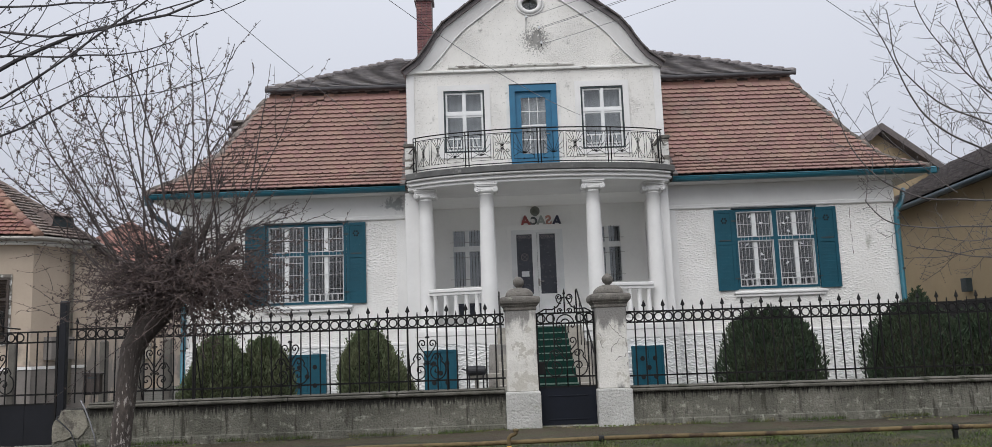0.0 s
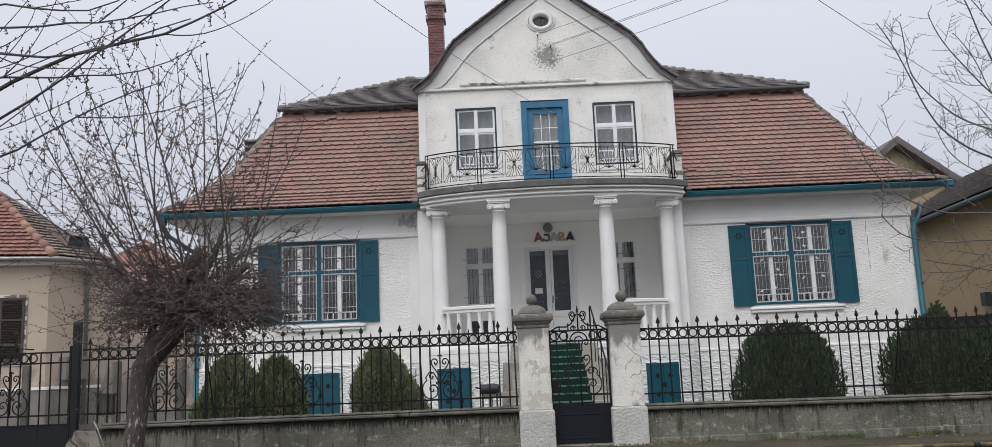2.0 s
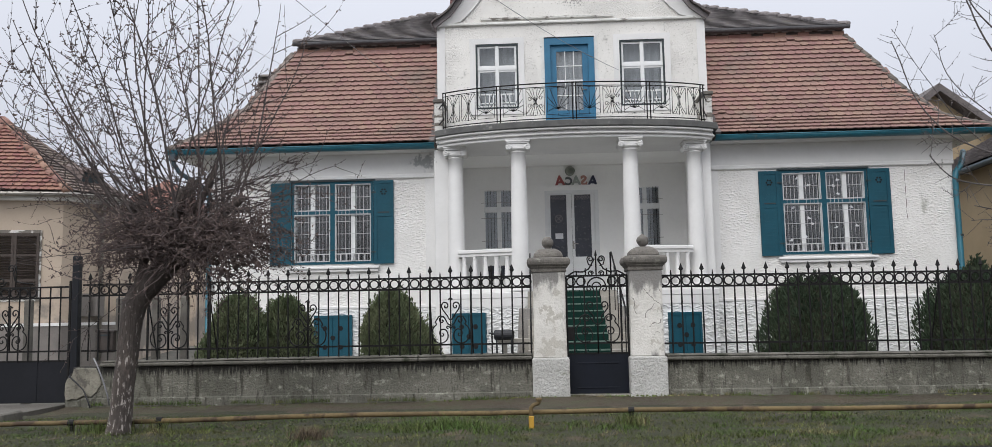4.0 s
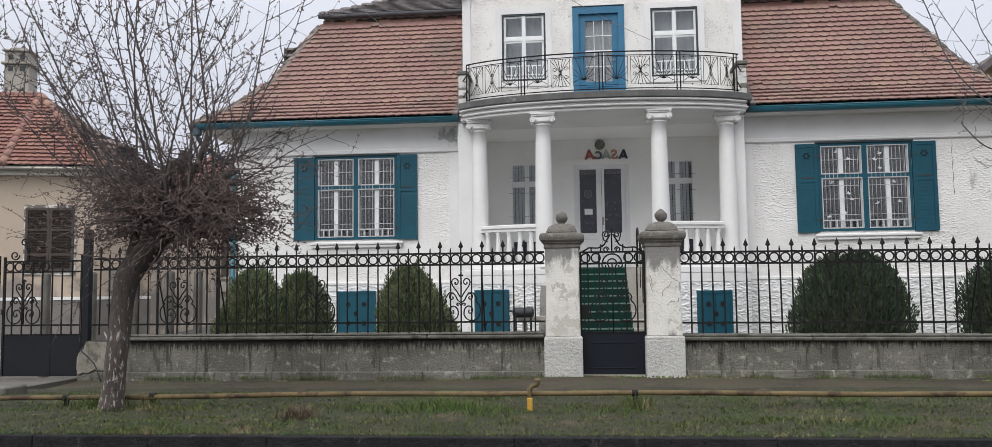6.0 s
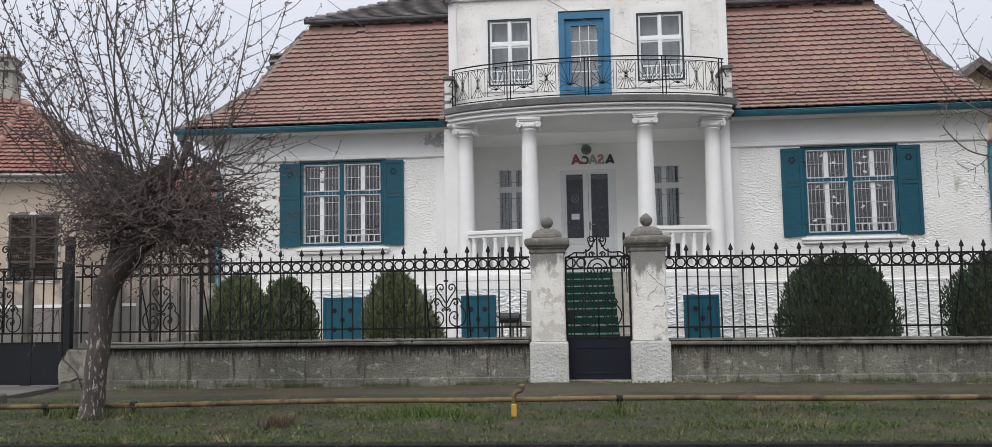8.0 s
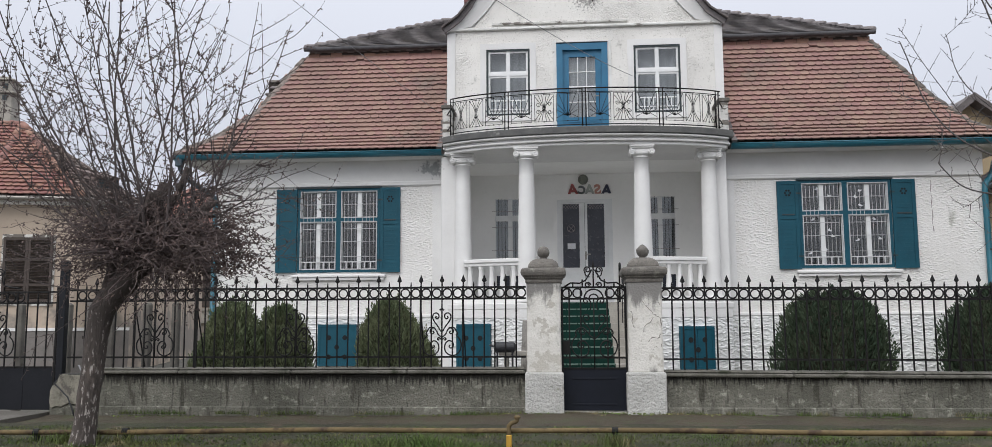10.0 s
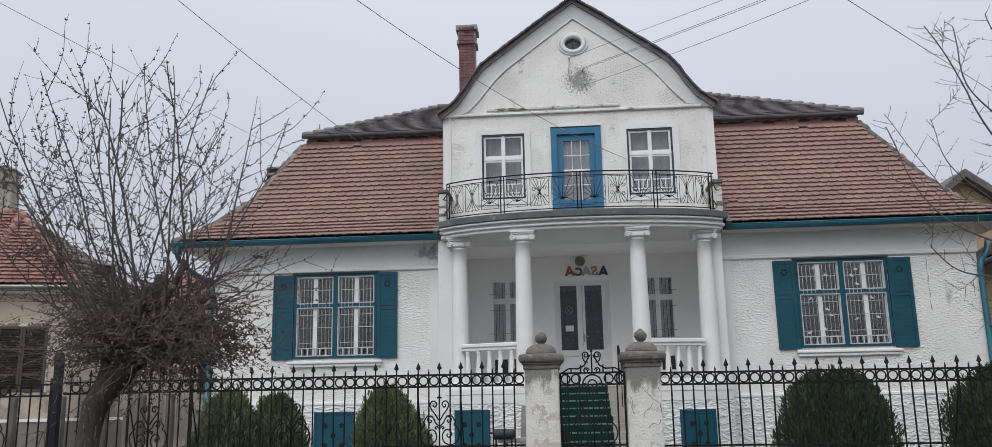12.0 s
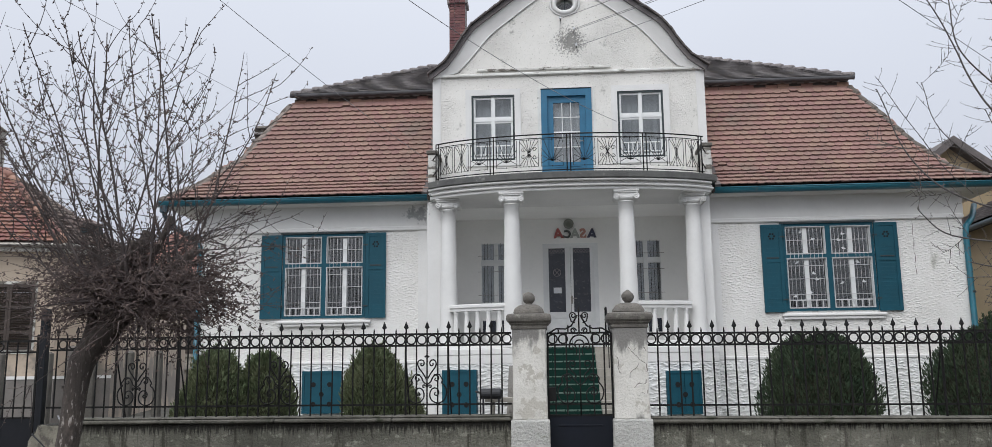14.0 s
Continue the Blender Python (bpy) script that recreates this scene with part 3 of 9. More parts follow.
def relief(name, x0, x1, z0, z1, depth, front, dx, dz, material, parent, label, holes=()):
    """A plaster coat whose relief stands proud of the plan line front(x)."""
    nx, nz = int((x1 - x0) / dx) + 1, int((z1 - z0) / dz) + 1
    v_, f_ = [], []
    for j in range(nz + 1):
        z = z0 + (z1 - z0) * j / nz
        for i in range(nx + 1):
            x = x0 + (x1 - x0) * i / nx
            v_.append((x, front(x) - 0.003 - depth(x, z), z))
    for j in range(nz):
        z = z0 + (z1 - z0) * (j + 0.5) / nz
        for i in range(nx):
            x = x0 + (x1 - x0) * (i + 0.5) / nx
            if not any(a < x < c and d < z < e for a, c, d, e in holes):
                k = j * (nx + 1) + i
                f_.append((k, k + 1, k + nx + 2, k + nx + 1))
    return part(name, Build().add(v_, f_), material, parent, label)


WIN_L = (-6.00, -4.26, 2.31, 4.06)
WIN_R = (4.22, 6.00, 2.30, 4.05)
front_l = part("front_wall", Build().wall(-7.75, -2.86, ZG - 0.1, EAVE, WY, WY + 0.42, [WIN_L]), M_ROUGH, house, "roughcast white plaster")
front_r = part("front_wall", Build().wall(2.70, 7.75, ZG - 0.1, EAVE, WY, WY + 0.42, [WIN_R]), M_ROUGH, house, "roughcast white plaster")
for wall_, x0, x1, hole in ((front_l, -7.75, -3.16, WIN_L), (front_r, 2.96, 7.75, WIN_R)):
    relief("roughcast_coat", x0, x1, 1.43, 4.09, flicked, lambda x: WY, 0.012, 0.008, M_ROUGH, wall_, "thrown roughcast plaster", [hole])
part("side_wall", Build().box(-7.75, -7.35, WY + 0.42, 28, ZG - 0.1, EAVE), M_ROUGH, house)
part("side_wall", Build().box(7.35, 7.75, WY + 0.42, 28, ZG - 0.1, EAVE), M_ROUGH, house)
part("back_wall", Build().box(-7.75, 7.75, 28, 28.4, ZG - 0.1, EAVE), M_ROUGH, house)
# unseen room surfaces, added in a dark colour so the windows read dark
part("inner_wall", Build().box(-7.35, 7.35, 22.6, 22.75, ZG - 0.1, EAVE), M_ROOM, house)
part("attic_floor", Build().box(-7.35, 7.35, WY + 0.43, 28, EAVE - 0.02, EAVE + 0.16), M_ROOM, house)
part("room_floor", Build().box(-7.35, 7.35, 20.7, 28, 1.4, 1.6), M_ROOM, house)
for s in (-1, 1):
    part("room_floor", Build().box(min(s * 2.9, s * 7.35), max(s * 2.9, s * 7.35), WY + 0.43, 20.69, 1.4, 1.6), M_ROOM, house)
# plinth, bands and strips on the ground-floor walls
for x0, x1 in ((-7.78, -2.9), (2.75, 7.78)):
    pl = part("plinth", Build().box(x0, x1, WY - 0.05, WY + 0.01, ZG - 0.1, 1.36), M_PLINTH, house, "rough combed plinth plaster")
    relief("plaster_coat", x0, x1, ZG - 0.05, 1.36, combed, lambda x: WY - 0.05, 0.017, 0.011, M_PLINTH, pl, "coarse lumpy plaster")
    part("plinth_cap", Build().box(x0, x1, WY - 0.07, WY + 0.01, 1.362, 1.43), M_SMOOTH, house, bevel=0.015)
    part("cornice_moulding", Build().box(x0, x1, WY - 0.055, WY + 0.01, 4.09, 4.19), M_SMOOTH, house, bevel=0.02)
    part("frieze", Build().box(x0, x1, WY - 0.03, WY + 0.01, 4.192, EAVE), M_SMOOTH, house, "smooth white plaster band")
for x0, x1 in ((-3.16, -2.9), (2.75, 2.96)):
    part("pilaster_strip", Build().box(x0, x1, WY - 0.025, WY + 0.01, 1.44, 4.088), M_SMOOTH, house)
for s in (-1, 1):
    a, c = (-2.92, -2.60) if s < 0 else (2.46, 2.75)
    part("porch_pier", Build().box(a, c, 18.12, WY + 0.3, ZG - 0.1, 4.60), M_SMOOTH, house, "smooth white plaster pier", bevel=0.012)
    a, c = sorted((s * 2.62, s * 2.85))
    part("porch_side_wall", Build().box(a, c, WY + 0.31, PY, FLOOR - 0.2, EAVE - 0.05), M_PORCH, house)

# porch: base, floor, ceiling, back wall
base = bow_line(0.20, -2.72, 2.72, 40)
pl = part("porch_base", Build().prism(base + [(2.72, 18.6), (-2.72, 18.6)], ZG - 0.1, 1.5), M_PLINTH, house, "combed white plaster porch base")
for x0, x1 in ((-2.70, -1.06), (0.86, 2.70)):
    relief("plaster_coat", x0, x1, ZG - 0.05, 1.34, combed, lambda x: bow(0.20, x), 0.017, 0.011, M_PLINTH, pl, "coarse lumpy plaster")
    line = bow_line(0.225, x0, x1, 16)
    part("base_band", Build().prism(line + [(x1, 18.55), (x0, 18.55)], 1.34, 1.50), M_SMOOTH, house, "smooth white band")
base = bow_line(0.23, -2.74, 2.74, 40)
part("porch_floor", Build().prism(base + [(2.6, 18.5), (2.6, PY), (-2.6, PY), (-2.6, 18.5)], 1.502, FLOOR), M_SMOOTH, house, bevel=0.012)
D_HOLE = (-0.62, 0.62, FLOOR, 4.02)
PW_L = (-2.06, -1.30, 2.66, 4.10)
PW_R = (1.30, 2.06, 2.66, 4.10)
part("porch_wall", Build().wall(-2.85, 2.85, FLOOR - 0.1, EAVE - 0.02, PY, PY + 0.3, [D_HOLE, PW_L, PW_R]), M_PORCH, house, "shaded white porch wall")
part("porch_ceiling", Build().box(-2.62, 2.62, 18.96, PY + 0.01, 4.602, 4.63), M_PORCH, house)

# entablature and balcony slab along the bow
for name, off, z0, z1, m in (("frieze", 0.19, 4.60, 4.665, M_SMOOTH), ("cornice_moulding", 0.25, 4.666, 4.71, M_SMOOTH), ("cornice_moulding", 0.22, 4.711, 4.755, M_SMOOTH),
                             ("cornice", 0.31, 4.756, 4.80, M_SMOOTH)):
    line = bow_line(off, -2.74 - off, 2.74 + off, 60)
    line = [p for p in line if -2.88 <= p[0] <= 2.82]
    part(name, Build().prism(line + [(line[-1][0], 18.95), (line[0][0], 18.95)], z0, z1), m, house, bevel=0.012)
line = [p for p in bow_line(0.34, -3.05, 3.05, 60) if -2.92 <= p[0] <= 2.86]
part("balcony_slab", Build().prism(line + [(line[-1][0], 18.94), (line[0][0], 18.94)], 4.802, 4.935), M_SLAB, house, "dark weathered concrete balcony slab", bevel=0.012)

# upper middle wall with two windows and the balcony door
UW_L = (-2.07, -1.14, 5.63, 7.08)
UW_R = (1.06, 2.03, 5.62, 7.08)
UD = (-0.57, 0.51, 4.94, 7.17)
part("upper_wall", Build().wall(-2.91, 2.89, 4.7, 7.56, UY, UY + 0.4, [UW_L, UW_R, UD]), M_GABLE, house, "flaking cream-white roughcast upper wall")
for s in (-1, 1):
    a, c = sorted((s * 2.5, s * 2.90))
    part("dormer_side_wall", Build().box(a, c, UY + 0.402, 22.0, 4.9, 7.6), M_GABLE, house)
    a, c = sorted((s * 2.74, s * 2.915))
    part("corner_strip", Build().box(a, c, UY - 0.022, UY + 0.01, 4.94, 7.5), M_SMOOTH, house)
# unseen upper room, in the same painted-in shade
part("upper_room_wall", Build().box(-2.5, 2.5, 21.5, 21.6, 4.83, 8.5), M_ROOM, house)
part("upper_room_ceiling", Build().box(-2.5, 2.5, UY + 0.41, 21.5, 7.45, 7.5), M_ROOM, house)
for x0, x1, z0, z1 in (UW_L, UW_R):
    e = 0.13
    part("window_surround", Build().wall(x0 - e, x1 + e, z0 - 0.12, z1 + e, UY - 0.02, UY + 0.005, [(x0, x1, z0, z1)]), M_SMOOTH, house)
part("window_surround", Build().wall(UD[0] - 0.08, UD[1] + 0.08, 4.94, UD[3] + 0.05, UY - 0.018, UY + 0.005, [(UD[0], UD[1], 4.93, UD[3])]), M_PEEL, house)
part("cornice_moulding", Build().box(-2.93, 2.91, UY - 0.06, UY + 0.01, 7.50, 7.56), M_PEEL, house, "peeling painted moulding", bevel=0.014)
part("cornice_moulding", Build().box(-1.95, 0.95, UY - 0.035, UY + 0.01, 7.61, 7.67), M_FLAKE, house, "peeling painted moulding", bevel=0.012)

# bell-shaped gable: half outlines (x, z) of the roof edge and of the sunk panel
EDGE = [(0.0, 10.054), (0.627, 9.619), (1.092, 9.265), (1.486, 8.972), (1.809, 8.73), (1.991, 8.588), (2.193, 8.325), (2.365, 8.042), (2.587, 7.749), (2.931, 7.486)]
PANEL = [(0, 9.70), (0.50, 9.33), (0.88, 9.05), (1.22, 8.79), (1.51, 8.57), (1.66, 8.43), (1.80, 8.28), (1.95, 8.09), (2.12, 7.88), (2.36, 7.62)]
full_edge = [(-x, z) for x, z in reversed(EDGE)] + EDGE[1:]
full_panel = [(-x, z) for x, z in reversed(PANEL)] + PANEL[1:]
OX, OZ, OR1, OR2 = -0.01, 9.10, 0.185, 0.145
ring_n = 24
# gable wall as a fan of strips round the oval opening
b = Build()
outline = []
poly = [(x * 0.985, z - 0.05) for x, z in full_edge] + [(2.6, 7.555), (1.3, 7.555), (0, 7.555), (-1.3, 7.555), (-2.6, 7.555)]


def ray_to_outline(a):
    dx, dz = math.cos(a), math.sin(a)
    best = None
    for i in range(len(poly)):
        (x1, z1), (x2, z2) = poly[i], poly[(i + 1) % len(poly)]
        ex, ez = x2 - x1, z2 - z1
        den = dx * ez - dz * ex
        if abs(den) < 1e-9:
            continue
        t = ((x1 - OX) * ez - (z1 - OZ) * ex) / den
        u = ((x1 - OX) * dz - (z1 - OZ) * dx) / den
        if t > 0 and -1e-6 <= u <= 1 + 1e-6 and (best is None or t < best):
            best = t
    return OX + best * dx, OZ + best * dz


angles = sorted({2 * math.pi * i / 72 for i in range(72)} | {math.atan2(z - OZ, x - OX) % (2 * math.pi) for x, z in poly})
inner = [(OX + OR1 * math.cos(a), OZ + OR2 * math.sin(a)) for a in angles]
outer = [ray_to_outline(a) for a in angles]
n = len(angles)
b.add([(x, UY + 0.01, z) for x, z in inner] + [(x, UY + 0.01, z) for x, z in outer], [(i, n + i, n + (i + 1) % n, (i + 1) % n)[::-1] for i in range(n)])
b.add([(x, UY + 0.01, z) for x, z in inner] + [(x, UY + 0.3, z) for x, z in inner], [(i, (i + 1) % n, n + (i + 1) % n, n + i) for i in range(n)])
part("gable_wall", b, M_GABLE, house, "weathered stained roughcast gable")
# cove from the panel out to the roof edge
b = Build()
STEPS = 6
rows_ = []
for k in range(STEPS + 1):
    t = k / STEPS
    w = 1 - math.cos(t * math.pi / 2)
    rows_.append([((1 - t) * p[0] + t * q[0], UY - 0.012 - 0.085 * (0.4 * t + 0.6 * w), (1 - t) * p[1] + t * (q[1] - 0.03)) for p, q in zip(full_panel, full_edge)])
m_ = len(full_edge)
b.add([p for r in rows_ for p in r], [(k * m_ + i, k * m_ + i + 1, (k + 1) * m_ + i + 1, (k + 1) * m_ + i) for k in range(STEPS) for i in range(m_ - 1)])
b.tube([(x, UY - 0.012, z) for x, z in full_panel], 0.016, 6)
part("gable_cove", b, M_SMOOTH, house, "smooth white cove under the gable verge", round_=True)
# oval window
oval = part("oval_window", Build().tube([(OX + (OR1 + 0.05) * math.cos(2 * math.pi * i / ring_n), UY - 0.005, OZ + (OR2 + 0.05) * math.sin(2 * math.pi * i / ring_n)) for i in range(ring_n)], 0.055, 8, True), M_SMOOTH, house, "small oval gable window", round_=True)
part("ring", Build().tube([(OX + (OR1 + 0.13) * math.cos(2 * math.pi * i / ring_n), UY + 0.002, OZ + (OR2 + 0.11) * math.sin(2 * math.pi * i / ring_n)) for i in range(ring_n)], 0.025, 6, True), M_SMOOTH, oval, round_=True)
b = Build()
b.add([(OX + OR1 * math.cos(2 * math.pi * i / ring_n), UY + 0.09, OZ + OR2 * math.sin(2 * math.pi * i / ring_n)) for i in range(ring_n)], [tuple(range(ring_n))])
part("pane", b, M_GLASS, oval)
part("bar", Build().box(OX - 0.012, OX + 0.012, UY + 0.06, UY + 0.085, OZ - OR2, OZ + OR2), M_DARKTRIM, oval)
# added box that backs the oval pane with painted dark
b = Build().box(OX - 0.3, OX + 0.3, UY + 0.31, UY + 0.6, OZ - 0.3, OZ + 0.3)
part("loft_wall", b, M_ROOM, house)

# dormer roof shell following the gable edge
b = Build()
Y_F, Y_B = UY - 0.15, 24.4
top = [(x * 1.02, z + 0.05) for x, z in full_edge]
low = [(x * 1.0, z - 0.04) for x, z in full_edge]
k = len(top)
b.add([(x, Y_F, z) for x, z in top] + [(x, Y_B, z) for x, z in top] + [(x, Y_F, z) for x, z in low] + [(x, Y_B, z) for x, z in low],
      [(i, i + 1, k + i + 1, k + i) for i in range(k - 1)] + [(2 * k + i + 1, 2 * k + i, 3 * k + i, 3 * k + i + 1) for i in range(k - 1)] +
      [(i + 1, i, 2 * k + i, 2 * k + i + 1) for i in range(k - 1)] + [(0, k, 3 * k, 2 * k), (k - 1, 3 * k - 1, 4 * k - 1, 2 * k - 1)])
gable_roof = part("gable_roof", b, M_OLDTILES, house, "grey weathered bell-shaped gable roof")
# verge tiles, a little uneven
vt = shared(Build().box(-0.098, 0.098, -0.05, 0.22, -0.012, 0.02), M_VERGE, "verge_tile")
for s in (-1, 1):
    for i in range(len(EDGE) - 1):
        (x1, z1), (x2, z2) = EDGE[i], EDGE[i + 1]
        L = math.hypot(x2 - x1, z2 - z1)
        for j in range(max(1, round(L / 0.16))):
            t = (j + 0.5) / max(1, round(L / 0.16))
            a = math.degrees(math.atan2(z2 - z1, x2 - x1))
            piece("verge_tile", vt, pose(s * (x1 + (x2 - x1) * t) * 1.02, Y_F - 0.03 + rng.uniform(-0.015, 0.015), z1 + (z2 - z1) * t + 0.075, 0, -s * a + rng.uniform(-4, 4), 0), gable_roof)

# ---- main roof: ring levels (x left, x right, y front, z) ----
LEVELS = [(-8.50, 8.46, 18.12, 4.74), (-8.20, 7.90, 18.37, 4.935), (-7.93, 7.62, 18.62, 5.13), (-7.20, 7.17, 19.2, 5.83), (-6.50, 6.40, 20.31, 7.38)]
Y_SUM = 18.12 + 28.6
b = Build()
for (xl, xr, yf, z), (xl2, xr2, yf2, z2) in zip(LEVELS, LEVELS[1:]):
    p = [(xl, yf, z), (xr, yf, z), (xr, Y_SUM - yf, z), (xl, Y_SUM - yf, z), (xl2, yf2, z2), (xr2, yf2, z2), (xr2, Y_SUM - yf2, z2), (xl2, Y_SUM - yf2, z2),
         (-2.93, yf, z), (2.93, yf, z), (2.93, yf2, z2), (-2.93, yf2, z2)]
    b.add(p, [(0, 8, 11, 4), (9, 1, 5, 10), (1, 2, 6, 5), (2, 3, 7, 6), (3, 0, 4, 7)])
roof = part("roof", b, M_UNDER, house, "mansard roof of orange-brown beaver-tail tiles")
for x0, x1, y0, y1 in ((-8.44, -2.86, 18.14, WY), (2.80, 8.36, 18.14, WY), (-8.44, -7.75, WY, 28.3), (7.75, 8.36, WY, 28.3)):
    part("eave_soffit", Build().box(x0, x1, y0, y1, EAVE - 0.03, EAVE + 0.03), M_SMOOTH, house)
part("fascia", Build().box(-8.46, -2.86, 18.12, 18.15, EAVE - 0.02, 4.735), M_UNDER, house)
part("fascia", Build().box(2.80, 8.4, 18.12, 18.15, EAVE - 0.02, 4.735), M_UNDER, house)
# upper tier
UT = (-6.42, 6.44, 20.22, 7.65)
RIDGE_Y, RIDGE_Z = 23.36, 9.36
b = Build()
yb = 2 * RIDGE_Y - UT[2]
p = [(UT[0], UT[2], UT[3]), (UT[1], UT[2], UT[3]), (UT[1], yb, UT[3]), (UT[0], yb, UT[3]), (UT[0] + 3.0, RIDGE_Y, RIDGE_Z), (UT[1] - 3.0, RIDGE_Y, RIDGE_Z)]
p += [(x + (0.16 if x < 0 else -0.16), y + (0.16 if y < RIDGE_Y else -0.16), z - 0.075) for x, y, z in p[:4]]
b.add(p, [(0, 1, 5, 4), (1, 2, 5), (2, 3, 4, 5), (3, 0, 4), (0, 6, 7, 1), (1, 7, 8, 2), (2, 8, 9, 3), (3, 9, 6, 0), (9, 8, 7, 6)])
upper_roof = part("upper_roof", b, M_OLDTILES, house, "low grey upper roof tier with a dark edge")
for x0, x1 in ((UT[0] - 0.05, -2.92), (2.86, UT[1] + 0.05)):
    n_ = 40
    part("eave_roll", Build().tube([(x0 + (x1 - x0) * i / n_, UT[2] - 0.01, UT[3] - 0.012 + rng.uniform(-0.006, 0.006)) for i in range(n_ + 1)], 0.052, 10), M_EAVEROLL, upper_roof, "rounded dark grey eave roll", round_=True)
    block_me = shared(Build().box(-0.075, 0.075, -0.02, 0.02, -0.016, 0.016), M_MORTAR, "eave_block")
    for i in range(int((x1 - x0 - 0.3) / 0.27)):
        piece("eave_block", block_me, pose(x0 + 0.3 + i * 0.27 + rng.uniform(-0.03, 0.03), 20.31, 7.585), upper_roof)
for x0, x1 in ((-6.40, -2.95), (2.95, 6.40)):
    band = part("roof_band", Build().box(x0, x1, 20.335, 20.50, 7.35, 7.58), M_UNDER, house, "row of upright flat tiles under the upper eave")
    n_ = round((x1 - x0) / 0.27)
    flat_me = shared(Build().box(-(x1 - x0) / n_ / 2 + 0.003, (x1 - x0) / n_ / 2 - 0.003, -0.012, 0.02, 0, 0.195), M_BAND, "band_tile")
    for i in range(n_):
        piece("band_tile", flat_me, pose(x0 + (x1 - x0) * (i + 0.5) / n_, 20.325 + rng.uniform(-0.006, 0.006), 7.388 + rng.uniform(-0.006, 0.006), -8, rng.uniform(-0.8, 0.8), 0), band)


def tile_shape(w, length, th, round_end=True):
    """A beaver-tail tile: x across, y up the slope, z out of it; its rounded lower end at y = 0."""
    if round_end:
        prof = [(-w / 2, 0.046), (-w * 0.42, 0.021), (-w * 0.25, 0.005), (0, 0), (w * 0.25, 0.005), (w * 0.42, 0.021), (w / 2, 0.046)]
    else:
        prof = [(-w / 2, 0), (w / 2, 0)]
    prof = prof + [(w / 2, length), (-w / 2, length)]
    n_ = len(prof)
    b_ = Build()
    # the lower end stands proud, the upper end lies on the row above
    vt_ = [(x, y, th + 0.066 * (1 - y / length)) for x, y in prof] + [(x, y, 0.062 * (1 - y / length)) for x, y in prof]
    b_.add(vt_, [tuple(range(n_)), ] + [(i, n_ + i, n_ + (i + 1) % n_, (i + 1) % n_) for i in range(n_)])
    return b_


def inside(poly_, u, v):
    c = False
    j = len(poly_) - 1
    for i in range(len(poly_)):
        (ui, vi), (uj, vj) = poly_[i], poly_[j]
        if (vi > v) != (vj > v) and u < (uj - ui) * (v - vi) / (vj - vi) + ui:
            c = not c
        j = i
    return c


def tile_spots(o, u, v, poly_, w, exposure, seed, start=0):
    """Poses of tiles on the plane through o with directions u (level) and v (up the slope), within the outline."""
    r = random.Random(seed)
    o, u, v = Vector(o), Vector(u).normalized(), Vector(v).normalized()
    nrm = u.cross(v)
    us, vs = [q[0] for q in poly_], [q[1] for q in poly_]
    out = []
    rows_n = int((max(vs) - min(vs)) / exposure + 0.5)
    for i in range(rows_n):
        vv = min(vs) + i * exposure
        shift = (i + start) % 2 * w / 2
        a = math.floor(min(us) / w) * w + shift
        while a < max(us) + w:
            if inside(poly_, a, vv + exposure * 0.45):
                jit = Matrix.Rotation(radians(r.uniform(-0.7, 0.7)), 4, "Z")
                at = o + u * (a + r.uniform(-0.0015, 0.0015)) + v * (vv + r.gauss(0, 0.003) + (r.uniform(0.03, 0.06) if r.random() < 0.006 else 0)) + nrm * (r.uniform(0, 0.0015) + 0.004 * noise.noise((a * 1.1, vv * 1.7, seed)))
                m = Matrix((u, v, nrm)).transposed().to_4x4()
                m.translation = at
                out.append(m @ jit)
            a += w
    return out


def joined_tiles(name, spots, shape, material, parent, label):
    b_ = Build()
    for m in spots:
        b_.add([tuple(m @ Vector(p_)) for p_ in shape.v], shape.f)
    return part(name, b_, material, parent, label, kind="stuff")


TW, TE = 0.180, 0.158
tile = tile_shape(TW - 0.0015, 0.30, 0.018)
low_spots, other_spots = [], []
start = 0
for (xl, xr, yf, z), (xl2, xr2, yf2, z2) in zip(LEVELS, LEVELS[1:]):
    h = math.hypot(yf2 - yf, z2 - z)
    nrows = round(h / TE)
    for poly_ in ([(xl, 0), (-2.94, 0), (-2.94, h), (xl2, h)], [(2.94, 0), (xr, 0), (xr2, h), (2.94, h)]):
        spots = tile_spots((0, yf, z + 0.012), (1, 0, 0), (0, yf2 - yf, z2 - z), poly_, TW, h / nrows, 11 + start, start)
        if start < 4:
            low_spots += spots
        else:
            other_spots += spots
    start += nrows
tile_me = shared(tile, M_TILE, "roof_tile")
part_spots, rest = low_spots[:290], low_spots[290:] + other_spots
joined_tiles("roof_tiles", rest, tile, M_TILES, roof, "rows of orange-brown beaver-tail tiles")
# hip tiles
hip_shape = Build().tube([(0, -0.01, 0), (0, 0.02, 0.004), (0, 0.32, -0.004)], [0.078, 0.088, 0.076], 10)
hip_me = shared(hip_shape, M_RIDGE, "hip_tile", True)


def hip_line(a, c, count, parent, me=hip_me, name="hip_tile"):
    a, c = Vector(a), Vector(c)
    d = (c - a)
    q = d.to_track_quat("Y", "Z").to_matrix().to_4x4()
    for i in range(count):
        p_ = a + d * (i / count)
        piece(name, me, Matrix.Translation(p_ + Vector((rng.uniform(-0.012, 0.012), 0, rng.uniform(-0.012, 0.012)))) @ q, parent)


